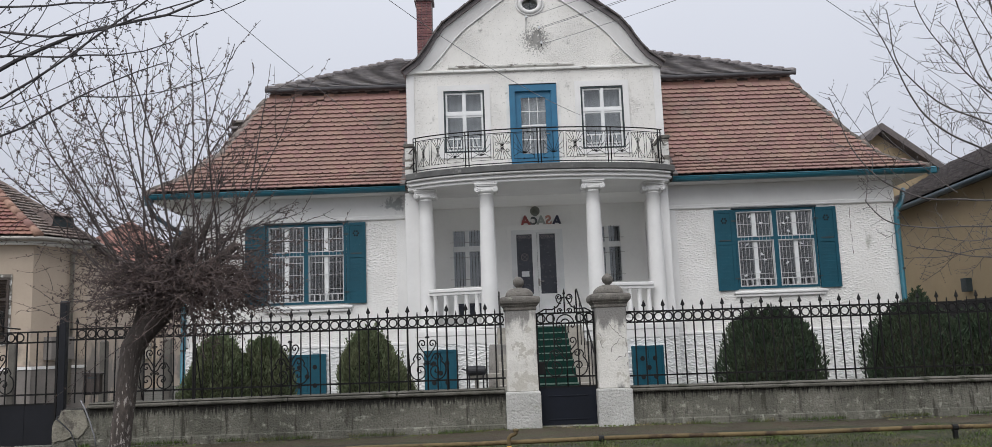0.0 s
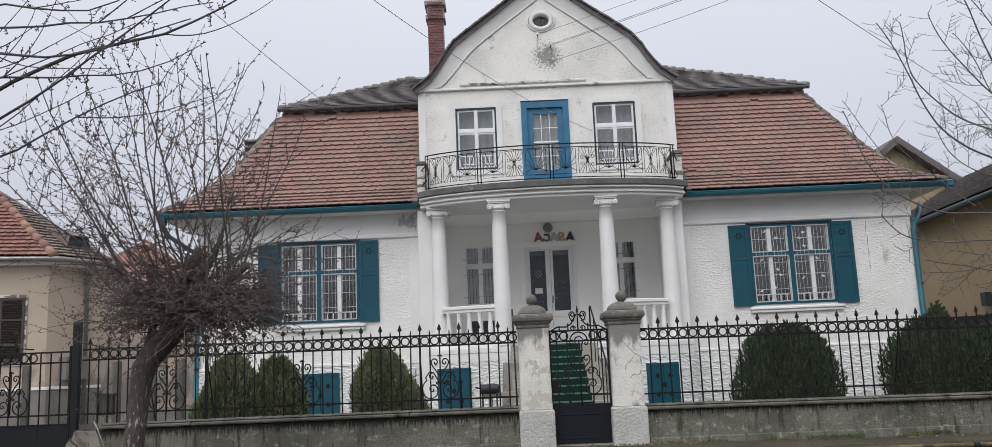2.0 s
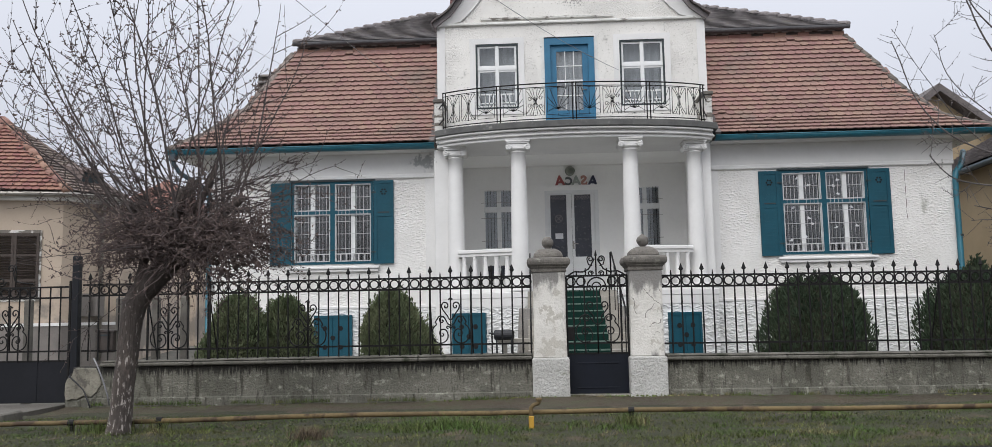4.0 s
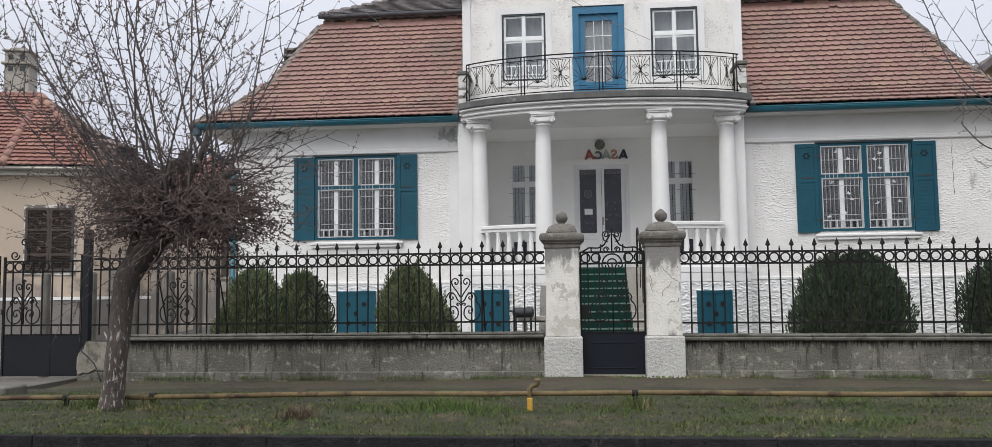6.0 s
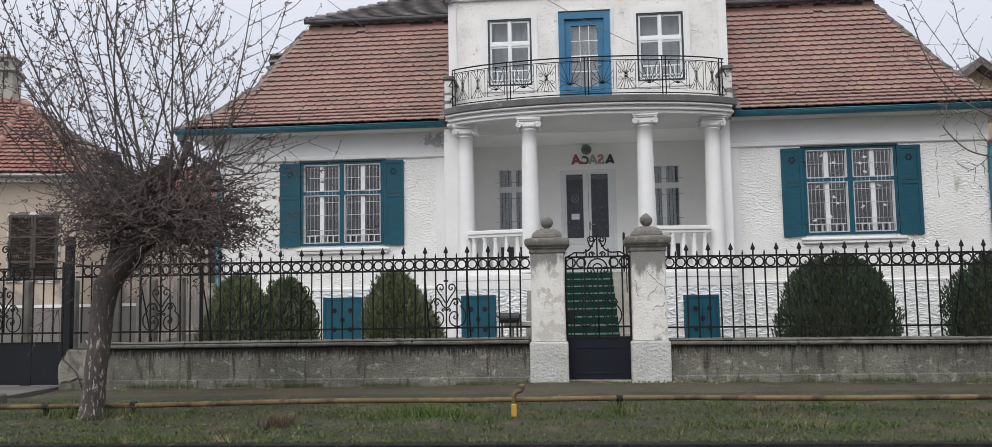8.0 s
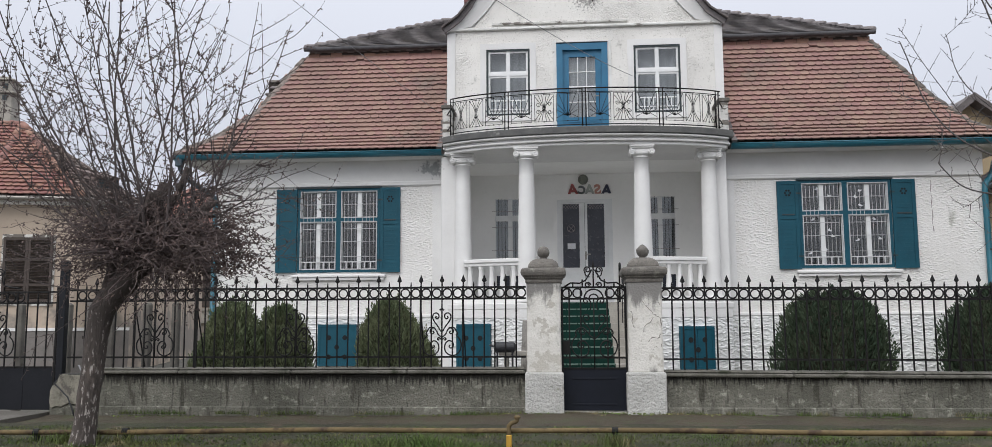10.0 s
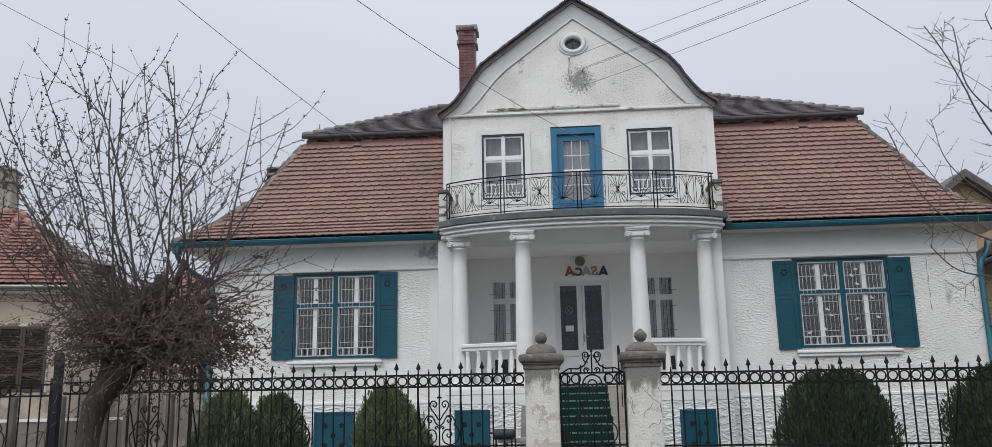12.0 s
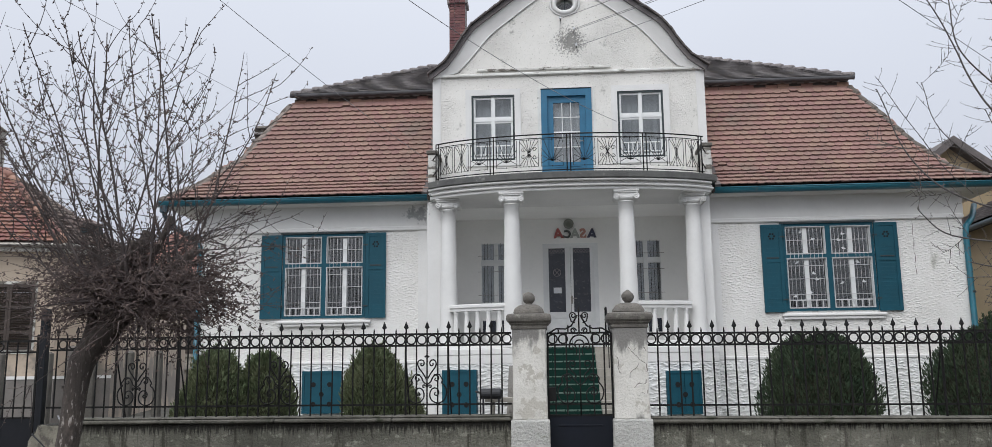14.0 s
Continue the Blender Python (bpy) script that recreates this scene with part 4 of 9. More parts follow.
for side in (0, 1):
    for lo, hi in zip(LEVELS, LEVELS[1:]):
        a, c = Vector((lo[side], lo[2], lo[3] + 0.02)), Vector((hi[side], hi[2], hi[3] + 0.02))
        hip_line(a, c, max(2, round((c - a).length / 0.29)), roof)
    if side:
        continue
    # smooth mortar bedding that covers this hip
    line = [Vector((q[side], q[2], q[3])) for q in LEVELS]
    bed, rads = [], []
    for lo, hi in zip(line, line[1:]):
        n_ = max(2, int((hi - lo).length / 0.12))
        for i in range(n_):
            bed.append(lo.lerp(hi, i / n_) + Vector((0.03 + rng.uniform(-0.008, 0.008), 0, 0.02 + rng.uniform(-0.008, 0.008))))
            rads.append(0.080 + rng.uniform(-0.008, 0.010))
    part("hip_mortar", Build().tube(bed + [line[-1]], rads + [0.07], 12), M_HIPMORTAR, roof, "smooth pinkish-grey mortar along the hip", round_=True)
# tiled edge of a small roof vent on the side slope
vent = part("roof_vent", Build().box(-7.22, -6.6, 20.0, 20.5, 6.2, 6.86), M_UNDER, roof, "small tiled vent on the side slope")
for i in range(3):
    part("vent_tile", Build().box(-7.29 + 0.06 * i, -6.6, 19.95, 20.55, 6.50 + 0.15 * i, 6.56 + 0.15 * i), M_OLDTILES, vent, bevel=0.012)
# cut and mortared tiles where the slopes meet the dormer walls
edge_me = shared(Build().box(-0.055, 0.055, -0.01, 0.17, -0.02, 0.085), M_VERGE, "edge_tile")
for sx in (-1, 1):
    for lo, hi in zip(LEVELS, LEVELS[1:]):
        ex_ = -2.955 if sx < 0 else 2.92
        a, c = Vector((ex_, lo[2], lo[3])), Vector((ex_, hi[2], hi[3]))
        q = (c - a).to_track_quat("Y", "Z").to_matrix().to_4x4()
        n_ = max(2, round((c - a).length / 0.158))
        for i in range(n_):
            piece("edge_tile", edge_me, Matrix.Translation(a.lerp(c, i / n_) + Vector((rng.uniform(-0.012, 0.012), 0, rng.uniform(-0.008, 0.01)))) @ q @ pose(0, 0, 0, rng.uniform(-5, 1), 0, rng.uniform(-4, 4)), roof)
# upper tier tiles and hips
old_tile = tile_shape(TW - 0.006, 0.28, 0.010, False)
old_tile.v = [(x, y, z * 0.6) for x, y, z in old_tile.v]
hu = math.hypot(RIDGE_Y - UT[2], RIDGE_Z - UT[3])
spots = []
for poly_ in ([(UT[0], 0), (-2.9, 0), (-2.9, hu), (UT[0] + 3.0, hu)], [(2.9, 0), (UT[1], 0), (UT[1] - 3.0, hu), (2.9, hu)]):
    spots += tile_spots((0, UT[2] - 0.03, UT[3] + 0.006), (1, 0, 0), (0, RIDGE_Y - UT[2], RIDGE_Z - UT[3]), poly_, TW, 0.15, 51)
joined_tiles("roof_tiles", spots, old_tile, M_OLDTILES, upper_roof, "grey weathered flat tiles")
cap_me = shared(Build().tube([(0, -0.02, 0.0), (0, 0.05, 0.01), (0, 0.30, -0.01)], [0.082, 0.078, 0.055], 8), M_OLDTILES, "hip_tile", True)
hip_line((UT[0], UT[2], UT[3] + 0.03), (UT[0] + 3.0, RIDGE_Y, RIDGE_Z + 0.03), 15, upper_roof, cap_me)
hip_line((UT[1], UT[2], UT[3] + 0.03), (UT[1] - 3.0, RIDGE_Y, RIDGE_Z + 0.03), 15, upper_roof, cap_me)

# chimney of bricks
chimney = part("chimney", Build().box(-2.83, -2.43, 21.3, 21.7, 7.9, 10.25).box(-2.88, -2.38, 21.25, 21.75, 10.25, 10.36).box(-2.85, -2.41, 21.28, 21.72, 10.36, 10.62).box(-2.90, -2.36, 21.23, 21.77, 10.62, 10.75), M_MORTAR, house, "slim brick chimney")
brick_me = shared(Build().box(-0.062, 0.062, -0.008, 0.05, 0.0, 0.062), M_BRICK, "brick")
for i in range(38):
    z = 7.95 + i * 0.0745
    wide = 0.055 if 10.22 < z < 10.34 else 0.022 if 10.34 <= z < 10.58 else 0.07 if z >= 10.58 else 0.0
    if z > 10.70:
        break
    for j in range(3):
        piece("brick", brick_me, pose(-2.83 + 0.067 + j * 0.133, 21.295 - wide, z), chimney)

# ---- windows, shutters and doors of the house ----


def bars_mesh(length, r=0.007):
    return shared(Build().tube([(0, 0, 0), (0, 0, length)], r, 5), M_BAR, "grille_bar", True)


def sash(win, x0, x1, z0, z1, y, t=0.035, d=0.04, m=None):
    """A white sash with its pane."""
    s = part("casement", Build().wall(x0, x1, z0, z1, y, y + d, [(x0 + t, x1 - t, z0 + t, z1 - t)]), m or M_WHITEWOOD, win)
    p = part("pane", Build().box(x0 + t - 0.004, x1 - t + 0.004, y + d * 0.45, y + d * 0.45 + 0.004, z0 + t - 0.004, z1 - t + 0.004), M_GLASS, win)
    p.visible_shadow = False
    return s


def big_window(hole, bird=False):
    x0, x1, z0, z1 = hole
    y = WY - 0.03
    cx = (x0 + x1) / 2
    zt = z0 + (z1 - z0) * 0.625
    halves = [(x0 + 0.055, cx - 0.05), (cx + 0.05, x1 - 0.055)]
    lights = [(z0 + 0.05, zt - 0.035), (zt + 0.035, z1 - 0.055)]
    win = part("window", Build().wall(x0, x1, z0, z1, y, y + 0.14, [(a, c, lo, hi) for a, c in halves for lo, hi in lights]), M_TEAL, house, "teal-framed white casement window behind a white iron grille", bevel=0.006)
    part("sill", Build().box(x0 - 0.1, x1 + 0.13, WY - 0.10, WY + 0.02, z0 - 0.11, z0 - 0.05), M_SMOOTH, win, "moulded white plaster sill", bevel=0.015)
    part("sill_moulding", Build().box(x0 - 0.07, x1 + 0.10, WY - 0.07, WY + 0.02, z0 - 0.17, z0 - 0.112), M_SMOOTH, win, bevel=0.012)
    part("lintel", Build().box(x0 - 0.04, x1 + 0.04, y - 0.03, y + 0.05, z1, z1 + 0.035), M_DARKTRIM, win)
    for a, c in halves:
        mid = (a + c) / 2
        for lo, hi in lights:
            sash(win, a, mid, lo, hi, y + 0.06, 0.026)
            sash(win, mid, c, lo, hi, y + 0.06, 0.026)
            part("meeting_stile", Build().box(mid - 0.046, mid + 0.046, y + 0.035, y + 0.061, lo, hi), M_WHITEWOOD, win, bevel=0.006)
        # grille: a light frame with thin rods
        for lo, hi in lights:
            part("grille_frame", Build().wall(a + 0.004, c - 0.004, lo + 0.004, hi - 0.004, y - 0.012, y + 0.004, [(a + 0.020, c - 0.020, lo + 0.020, hi - 0.020)]), M_BAR, win)
            levels = [lo + (hi - lo) * 0.5] if hi - lo < 0.8 else [lo + (hi - lo) * 0.27, lo + (hi - lo) * 0.58, lo + (hi - lo) * 0.84]
            for zz in levels:
                part("grille_rail", Build().box(a + 0.018, c - 0.018, y - 0.011, y + 0.003, zz - 0.0045, zz + 0.0045), M_BAR, win)
        rod = bars_mesh(lights[1][1] - lights[0][0] - 0.02, 0.0042)
        for i in (1, 2, 3, 4, 6, 7, 8, 9):
            piece("grille_bar", rod, pose(a + (c - a) * i / 10, y - 0.006, lights[0][0] + 0.01), win)
        part("grille_ledge", Build().box(a + 0.018, c - 0.018, y - 0.014, y + 0.003, lights[0][0] + 0.15, lights[0][0] + 0.172), M_BAR, win)
        foot = shared(Build().box(-0.011, 0.011, -0.004, 0.010, 0, 0.13), M_BAR, "grille_foot")
        for i in range(1, 6):
            piece("grille_foot", foot, pose(a + (c - a) * i / 6, y - 0.014, lights[0][0] + 0.02), win)
    if bird:
        # small white paper birds stuck inside the panes
        r = random.Random(8)
        bd = Build()
        shape = [(-0.05, 0.0), (-0.015, -0.02), (0.02, -0.015), (0.05, 0.012), (0.028, 0.015), (0.012, 0.045), (-0.008, 0.016)]
        bd.slab(shape, 0, 0.002)
        bird_me = shared(bd, M_PAPER, "paper_bird")
        for a, c in halves:
            for i in range(7):
                fx = a + (c - a) * (0.10 + 0.80 * r.random())
                fz = r.choice([lights[0][0] + 0.2 + 0.75 * r.random(), lights[1][0] + 0.1 + 0.4 * r.random()])
                piece("paper_bird", bird_me, pose(fx, y + 0.070, fz, 0, r.uniform(-30, 30), r.choice((0, 180))), win)
    return win


big_window(WIN_L)
big_window(WIN_R, True)


def shutter(x0, x1, z0, z1, cx):
    y = WY - 0.06
    f = 0.07
    zm = z1 - (z1 - z0) * 0.42
    sh = part("shutter", Build().wall(x0, x1, z0, z1, y, y + 0.045, [(x0 + f, x1 - f, z0 + f, zm - 0.03), (x0 + f, x1 - f, zm + 0.03, z1 - f)]), M_TEAL, house, "teal wooden shutter folded back against the wall", bevel=0.005)
    for lo, hi in ((z0 + f, zm - 0.03), (zm + 0.03, z1 - f)):
        part("panel", Build().box(x0 + f - 0.003, x1 - f + 0.003, y + 0.012, y + 0.04, lo - 0.003, hi + 0.003), M_TEAL, sh, bevel=0.004)
    slat_me = shared(Build().slab([(-(x1 - x0) / 2 + f, 0), ((x1 - x0) / 2 - f, 0), ((x1 - x0) / 2 - f, 0.012), (-(x1 - x0) / 2 + f, 0.012)], -0.006, 0.004), M_TEAL, "louvre_slat")
    for lo, hi in ((z0 + f, zm - 0.03), (zm + 0.13, z1 - 0.42)):
        for i in range(int((hi - lo) / 0.075)):
            piece("louvre_slat", slat_me, pose((x0 + x1) / 2, y + 0.015, lo + 0.04 + i * 0.075, -6, 0, 0), sh)
    part("slot", Build().box(x0 + f + 0.02, x1 - f - 0.02, y + 0.004, y + 0.014, zm + 0.05, zm + 0.075), M_DARKTRIM, sh)
    # black discs on the uncut panel paint the dark of the cut-outs
    b_ = Build()
    for i in range(6):
        a = i * math.pi / 3
        b_.lathe(0, 0, [(0.021, 0), (0.021, 0.006)], 8)
        for q in range(len(b_.v) - 16, len(b_.v)):
            vx, vy, vz = b_.v[q]
            b_.v[q] = (cx + 0.052 * math.cos(a) + vx, y + 0.006 + vz, z1 - 0.24 + 0.052 * math.sin(a) + vy)
    part("flower_cutout", b_, M_HOLE, sh)
    for zz in (z0 + 0.25, z1 - 0.25):
        hx = x0 if cx > x0 and abs(x0 - WIN_L[1]) < 0.1 or abs(x0 - WIN_R[1]) < 0.1 else x1
        part("hinge", Build().box(hx - 0.05, hx + 0.05, y - 0.008, y + 0.004, zz - 0.015, zz + 0.015), M_DARKTRIM, sh)


shutter(-6.45, -6.01, 2.31, 4.05, -6.23)
shutter(-4.25, -3.83, 2.30, 4.06, -4.04)
shutter(3.79, 4.21, 2.28, 4.04, 4.0)
shutter(6.01, 6.46, 2.28, 4.04, 6.235)

# upper windows
for hole in (UW_L, UW_R):
    x0, x1, z0, z1 = hole
    y = UY - 0.01
    cx, zt = (x0 + x1) / 2, z0 + (z1 - z0) * 0.62
    f = 0.04
    win = part("window", Build().wall(x0, x1, z0, z1, y, y + 0.12, [(x0 + f, x1 - f, z0 + f, z1 - f)]), M_DARKTRIM, house, "white four-light window in a dark frame", bevel=0.005)
    for a, c in ((x0 + f, cx), (cx, x1 - f)):
        sash(win, a, c, z0 + f, zt - 0.03, y + 0.03, 0.042)
        sash(win, a, c, zt + 0.03, z1 - f, y + 0.03, 0.042)
    part("transom", Build().box(x0 + f, x1 - f, y + 0.015, y + 0.08, zt - 0.03, zt + 0.03), M_WHITEWOOD, win)
    part("stile", Build().box(cx - 0.035, cx + 0.035, y + 0.012, y + 0.05, z0 + f, z1 - f), M_WHITEWOOD, win)
    part("guard_rail", Build().box(x0 + 0.10, x1 - 0.10, y - 0.005, y + 0.010, z0 + 0.31, z0 + 0.335).box(x0 + 0.10, x1 - 0.10, y - 0.005, y + 0.010, z0 + 0.12, z0 + 0.14), M_WHITEWOOD, win)
    rod = shared(Build().box(-0.010, 0.010, 0, 0.012, 0, 0.26), M_WHITEWOOD, "guard_bar")
    for i in range(1, 8):
        piece("guard_bar", rod, pose(x0 + 0.11 + (x1 - x0 - 0.22) * i / 8, y - 0.002, z0 + 0.06), win)
    cb = Build()
    cv = [(x0 + (x1 - x0) * i / 24, y + 0.25 + 0.02 * math.sin(i * 1.4), zz) for zz in (z0 + 0.02, z1) for i in range(25)]
    cb.add(cv, [(i, i + 1, 26 + i, 25 + i) for i in range(24)])
    part("curtain", cb, M_CURTAIN, win, round_=True)

# blue balcony door
x0, x1, z0, z1 = UD
y = UY - 0.05
door = part("balcony_door", Build().wall(x0, x1, z0, z1, y, y + 0.2, [(x0 + 0.13, x1 - 0.13, z0 + 0.02, z1 - 0.16)]), M_BLUE, house, "blue-painted glazed balcony door in a deep frame", bevel=0.012)
part("frame_head", Build().box(x0 - 0.008, x1 + 0.008, y - 0.015, y + 0.1, z1 - 0.012, z1 + 0.012), M_DARKTRIM, door, bevel=0.01)
lx0, lx1, lz0, lz1 = x0 + 0.13, x1 - 0.13, z0 + 0.02, z1 - 0.16
gx0, gx1, gz0, gz1 = lx0 + 0.13, lx1 - 0.13, z0 + 0.62, lz1 - 0.14
part("leaf", Build().wall(lx0, lx1, lz0, lz1, y + 0.06, y + 0.11, [(gx0, gx1, gz0, gz1), (gx0, gx1, lz0 + 0.14, gz0 - 0.10)]), M_BLUE, door, bevel=0.006)
part("panel", Build().box(gx0 - 0.004, gx1 + 0.004, y + 0.075, y + 0.10, lz0 + 0.136, gz0 - 0.096), M_BLUE, door, bevel=0.006)
p_ = part("pane", Build().box(gx0 - 0.004, gx1 + 0.004, y + 0.085, y + 0.089, gz0 - 0.004, gz1 + 0.004), M_GLASS, door)
p_.visible_shadow = False
for i in (1, 2):
    gx = gx0 + (gx1 - gx0) * i / 3
    part("glazing_bar", Build().box(gx - 0.007, gx + 0.007, y + 0.062, y + 0.084, gz0, gz1), M_WHITEWOOD, door)
for i in (1, 2, 3):
    gz = gz0 + (gz1 - gz0) * i / 4
    part("glazing_bar", Build().box(gx0, gx1, y + 0.060, y + 0.083, gz - (0.018 if i == 2 else 0.008), gz + (0.018 if i == 2 else 0.008)), M_WHITEWOOD, door)
cb = Build()
cv = [(gx0 - 0.05 + (gx1 - gx0 + 0.1) * i / 24, y + 0.16 + 0.012 * math.sin(i * 1.7), zz) for zz in (gz0 - 0.05, gz1 + 0.05) for i in range(25)]
cb.add(cv, [(i, i + 1, 26 + i, 25 + i) for i in range(24)])
part("curtain", cb, M_CURTAIN, door, round_=True)
part("handle", Build().tube([(lx1 - 0.06, y + 0.06, 6.0), (lx1 - 0.06, y + 0.01, 6.0), (lx1 - 0.16, y + 0.01, 6.0)], 0.01, 6), M_METAL, door, round_=True)

# porch door: white double leaf with tall dark panes
x0, x1, z0, z1 = D_HOLE
y = PY - 0.02
pd = part("porch_door", Build().wall(x0, x1, z0, z1, y, y + 0.15, [(x0 + 0.09, x1 - 0.09, z0 + 0.01, z1 - 0.07)]), M_WHITEWOOD, house, "white double door with tall patterned dark panes", bevel=0.008)
part("architrave", Build().wall(x0 - 0.10, x1 + 0.10, z0, z1 + 0.12, PY - 0.035, PY + 0.002, [(x0, x1, z0 - 1, z1)]), M_PORCH, pd, bevel=0.01)
part("door_cornice", Build().box(x0 - 0.14, x1 + 0.14, PY - 0.010, PY + 0.01, z1 + 0.121, z1 + 0.15), M_PORCH, pd, bevel=0.003)
for a, c, g0, g1 in ((-0.53, -0.004, -0.49, -0.12), (0.004, 0.53, 0.06, 0.44)):
    leaf = part("leaf", Build().wall(a, c, z0 + 0.01, z1 - 0.07, y + 0.04, y + 0.085, [(g0, g1, 2.48, 3.92), (g0, g1, z0 + 0.16, 2.34)]), M_WHITEWOOD, pd, bevel=0.006)
    part("dark_pane", Build().box(g0 - 0.004, g1 + 0.004, y + 0.06, y + 0.068, 2.476, 3.924), M_DARKGLASS, pd, "dark glass with an etched pattern")
    part("panel", Build().box(g0 - 0.004, g1 + 0.004, y + 0.055, y + 0.075, z0 + 0.156, 2.344), M_WHITEWOOD, pd, bevel=0.008)
    # lattice border of the glass
    lat = shared(Build().box(-0.004, 0.004, 0, 0.003, -0.07, 0.07), M_MORTAR, "lattice_bar")
    for i in range(6):
        for sgn in (-1, 1):
            piece("lattice_bar", lat, pose(g0 + 0.035 + (g1 - g0 - 0.07) * i / 5, y + 0.056, 3.86, 0, 42 * sgn, 0), pd)
ob = part("emblem", Build().tube([(-0.305 + 0.085 * math.cos(a * math.pi / 6), y + 0.056, 3.37 + 0.085 * math.sin(a * math.pi / 6)) for a in range(12)], 0.006, 5, True)
          .tube([(-0.365, y + 0.056, 3.31), (-0.245, y + 0.056, 3.43)], 0.006, 5).tube([(-0.365, y + 0.056, 3.43), (-0.245, y + 0.056, 3.31)], 0.006, 5), M_MORTAR, pd)
part("notice", Build().box(-0.39, -0.21, y + 0.050, y + 0.055, 2.90, 3.03), M_PAPER, pd, "white paper notice")
part("handle", Build().tube([(0.02, y + 0.04, 2.78), (0.02, y - 0.01, 2.78), (0.13, y - 0.01, 2.775)], 0.012, 6).box(0.0, 0.04, y + 0.03, y + 0.041, 2.66, 2.84), M_METAL, pd)

# porch windows with bars
for hole in (PW_L, PW_R):
    x0, x1, z0, z1 = hole
    y = PY - 0.01
    cx, zt = (x0 + x1) / 2, z0 + (z1 - z0) * 0.66
    win = part("window", Build().wall(x0, x1, z0, z1, y, y + 0.13, [(x0 + 0.04, x1 - 0.04, z0 + 0.04, z1 - 0.04)]), M_PORCH, house, "white porch window with a thin iron grille", bevel=0.006)
    for a, c in ((x0 + 0.04, cx - 0.02), (cx + 0.02, x1 - 0.04)):
        sash(win, a, c, z0 + 0.04, zt - 0.025, y + 0.01, 0.02, m=M_WHITEWOOD)
        sash(win, a, c, zt + 0.025, z1 - 0.04, y + 0.01, 0.02, m=M_WHITEWOOD)
    part("transom", Build().box(x0 + 0.04, x1 - 0.04, y - 0.004, y + 0.10, zt - 0.065, zt + 0.065), M_WHITEWOOD, win, bevel=0.006)
    part("stile", Build().box(cx - 0.05, cx + 0.05, y - 0.007, y + 0.10, z0 + 0.04, z1 - 0.04), M_WHITEWOOD, win, bevel=0.006)
    rod = shared(Build().tube([(0, 0, 0), (0, 0, z1 - z0 - 0.08)], 0.0042, 5), M_IRON, "grille_bar", True)
    for i in range(1, 9):
        piece("grille_bar", rod, pose(x0 + 0.04 + (x1 - x0 - 0.08) * i / 9, y + 0.004, z0 + 0.04), win)
    for zr in (z0 + 0.22, zt - 0.20, zt + 0.16):
        part("grille_rail", Build().tube([(x0 - 0.03, y - 0.012, zr), (x1 + 0.03, y - 0.012, zr)], 0.005, 5), M_MORTAR, win)
    for a, c in ((x0 + 0.05, cx - 0.05), (cx + 0.05, x1 - 0.05)):
        # a sheer curtain hanging in soft folds, drawn over most of each light
        w_ = (c - a) * 0.96
        fold = Build()
        for i in range(14):
            u0, u1 = a + w_ * i / 14, a + w_ * (i + 1) / 14
            fold.box(u0, u1, y + 0.060 + 0.010 * math.sin(i * 1.9), y + 0.064 + 0.010 * math.sin(i * 1.9), z0 + 0.05, z1 - 0.05)
        part("curtain", fold, M_SHEER, win)
    part("sill", Build().box(x0 - 0.06, x1 + 0.06, PY - 0.07, PY + 0.01, z0 - 0.06, z0), M_PORCH, win, bevel=0.01)
# low dark opening below the left and right porch windows, behind the balusters
for cx in (-1.68, 1.68):
    v_ = part("vent", Build().wall(cx - 0.34, cx + 0.34, 1.98, 2.34, PY - 0.012, PY + 0.008, [(cx - 0.31, cx - 0.02, 2.01, 2.31), (cx + 0.02, cx + 0.31, 2.01, 2.31)]), M_PORCH, house, "low barred opening")
    for a in (cx - 0.31, cx + 0.02):
        part("dark_pane", Build().box(a, a + 0.29, PY - 0.006, PY - 0.002, 2.01, 2.31), M_DARKGLASS, v_)

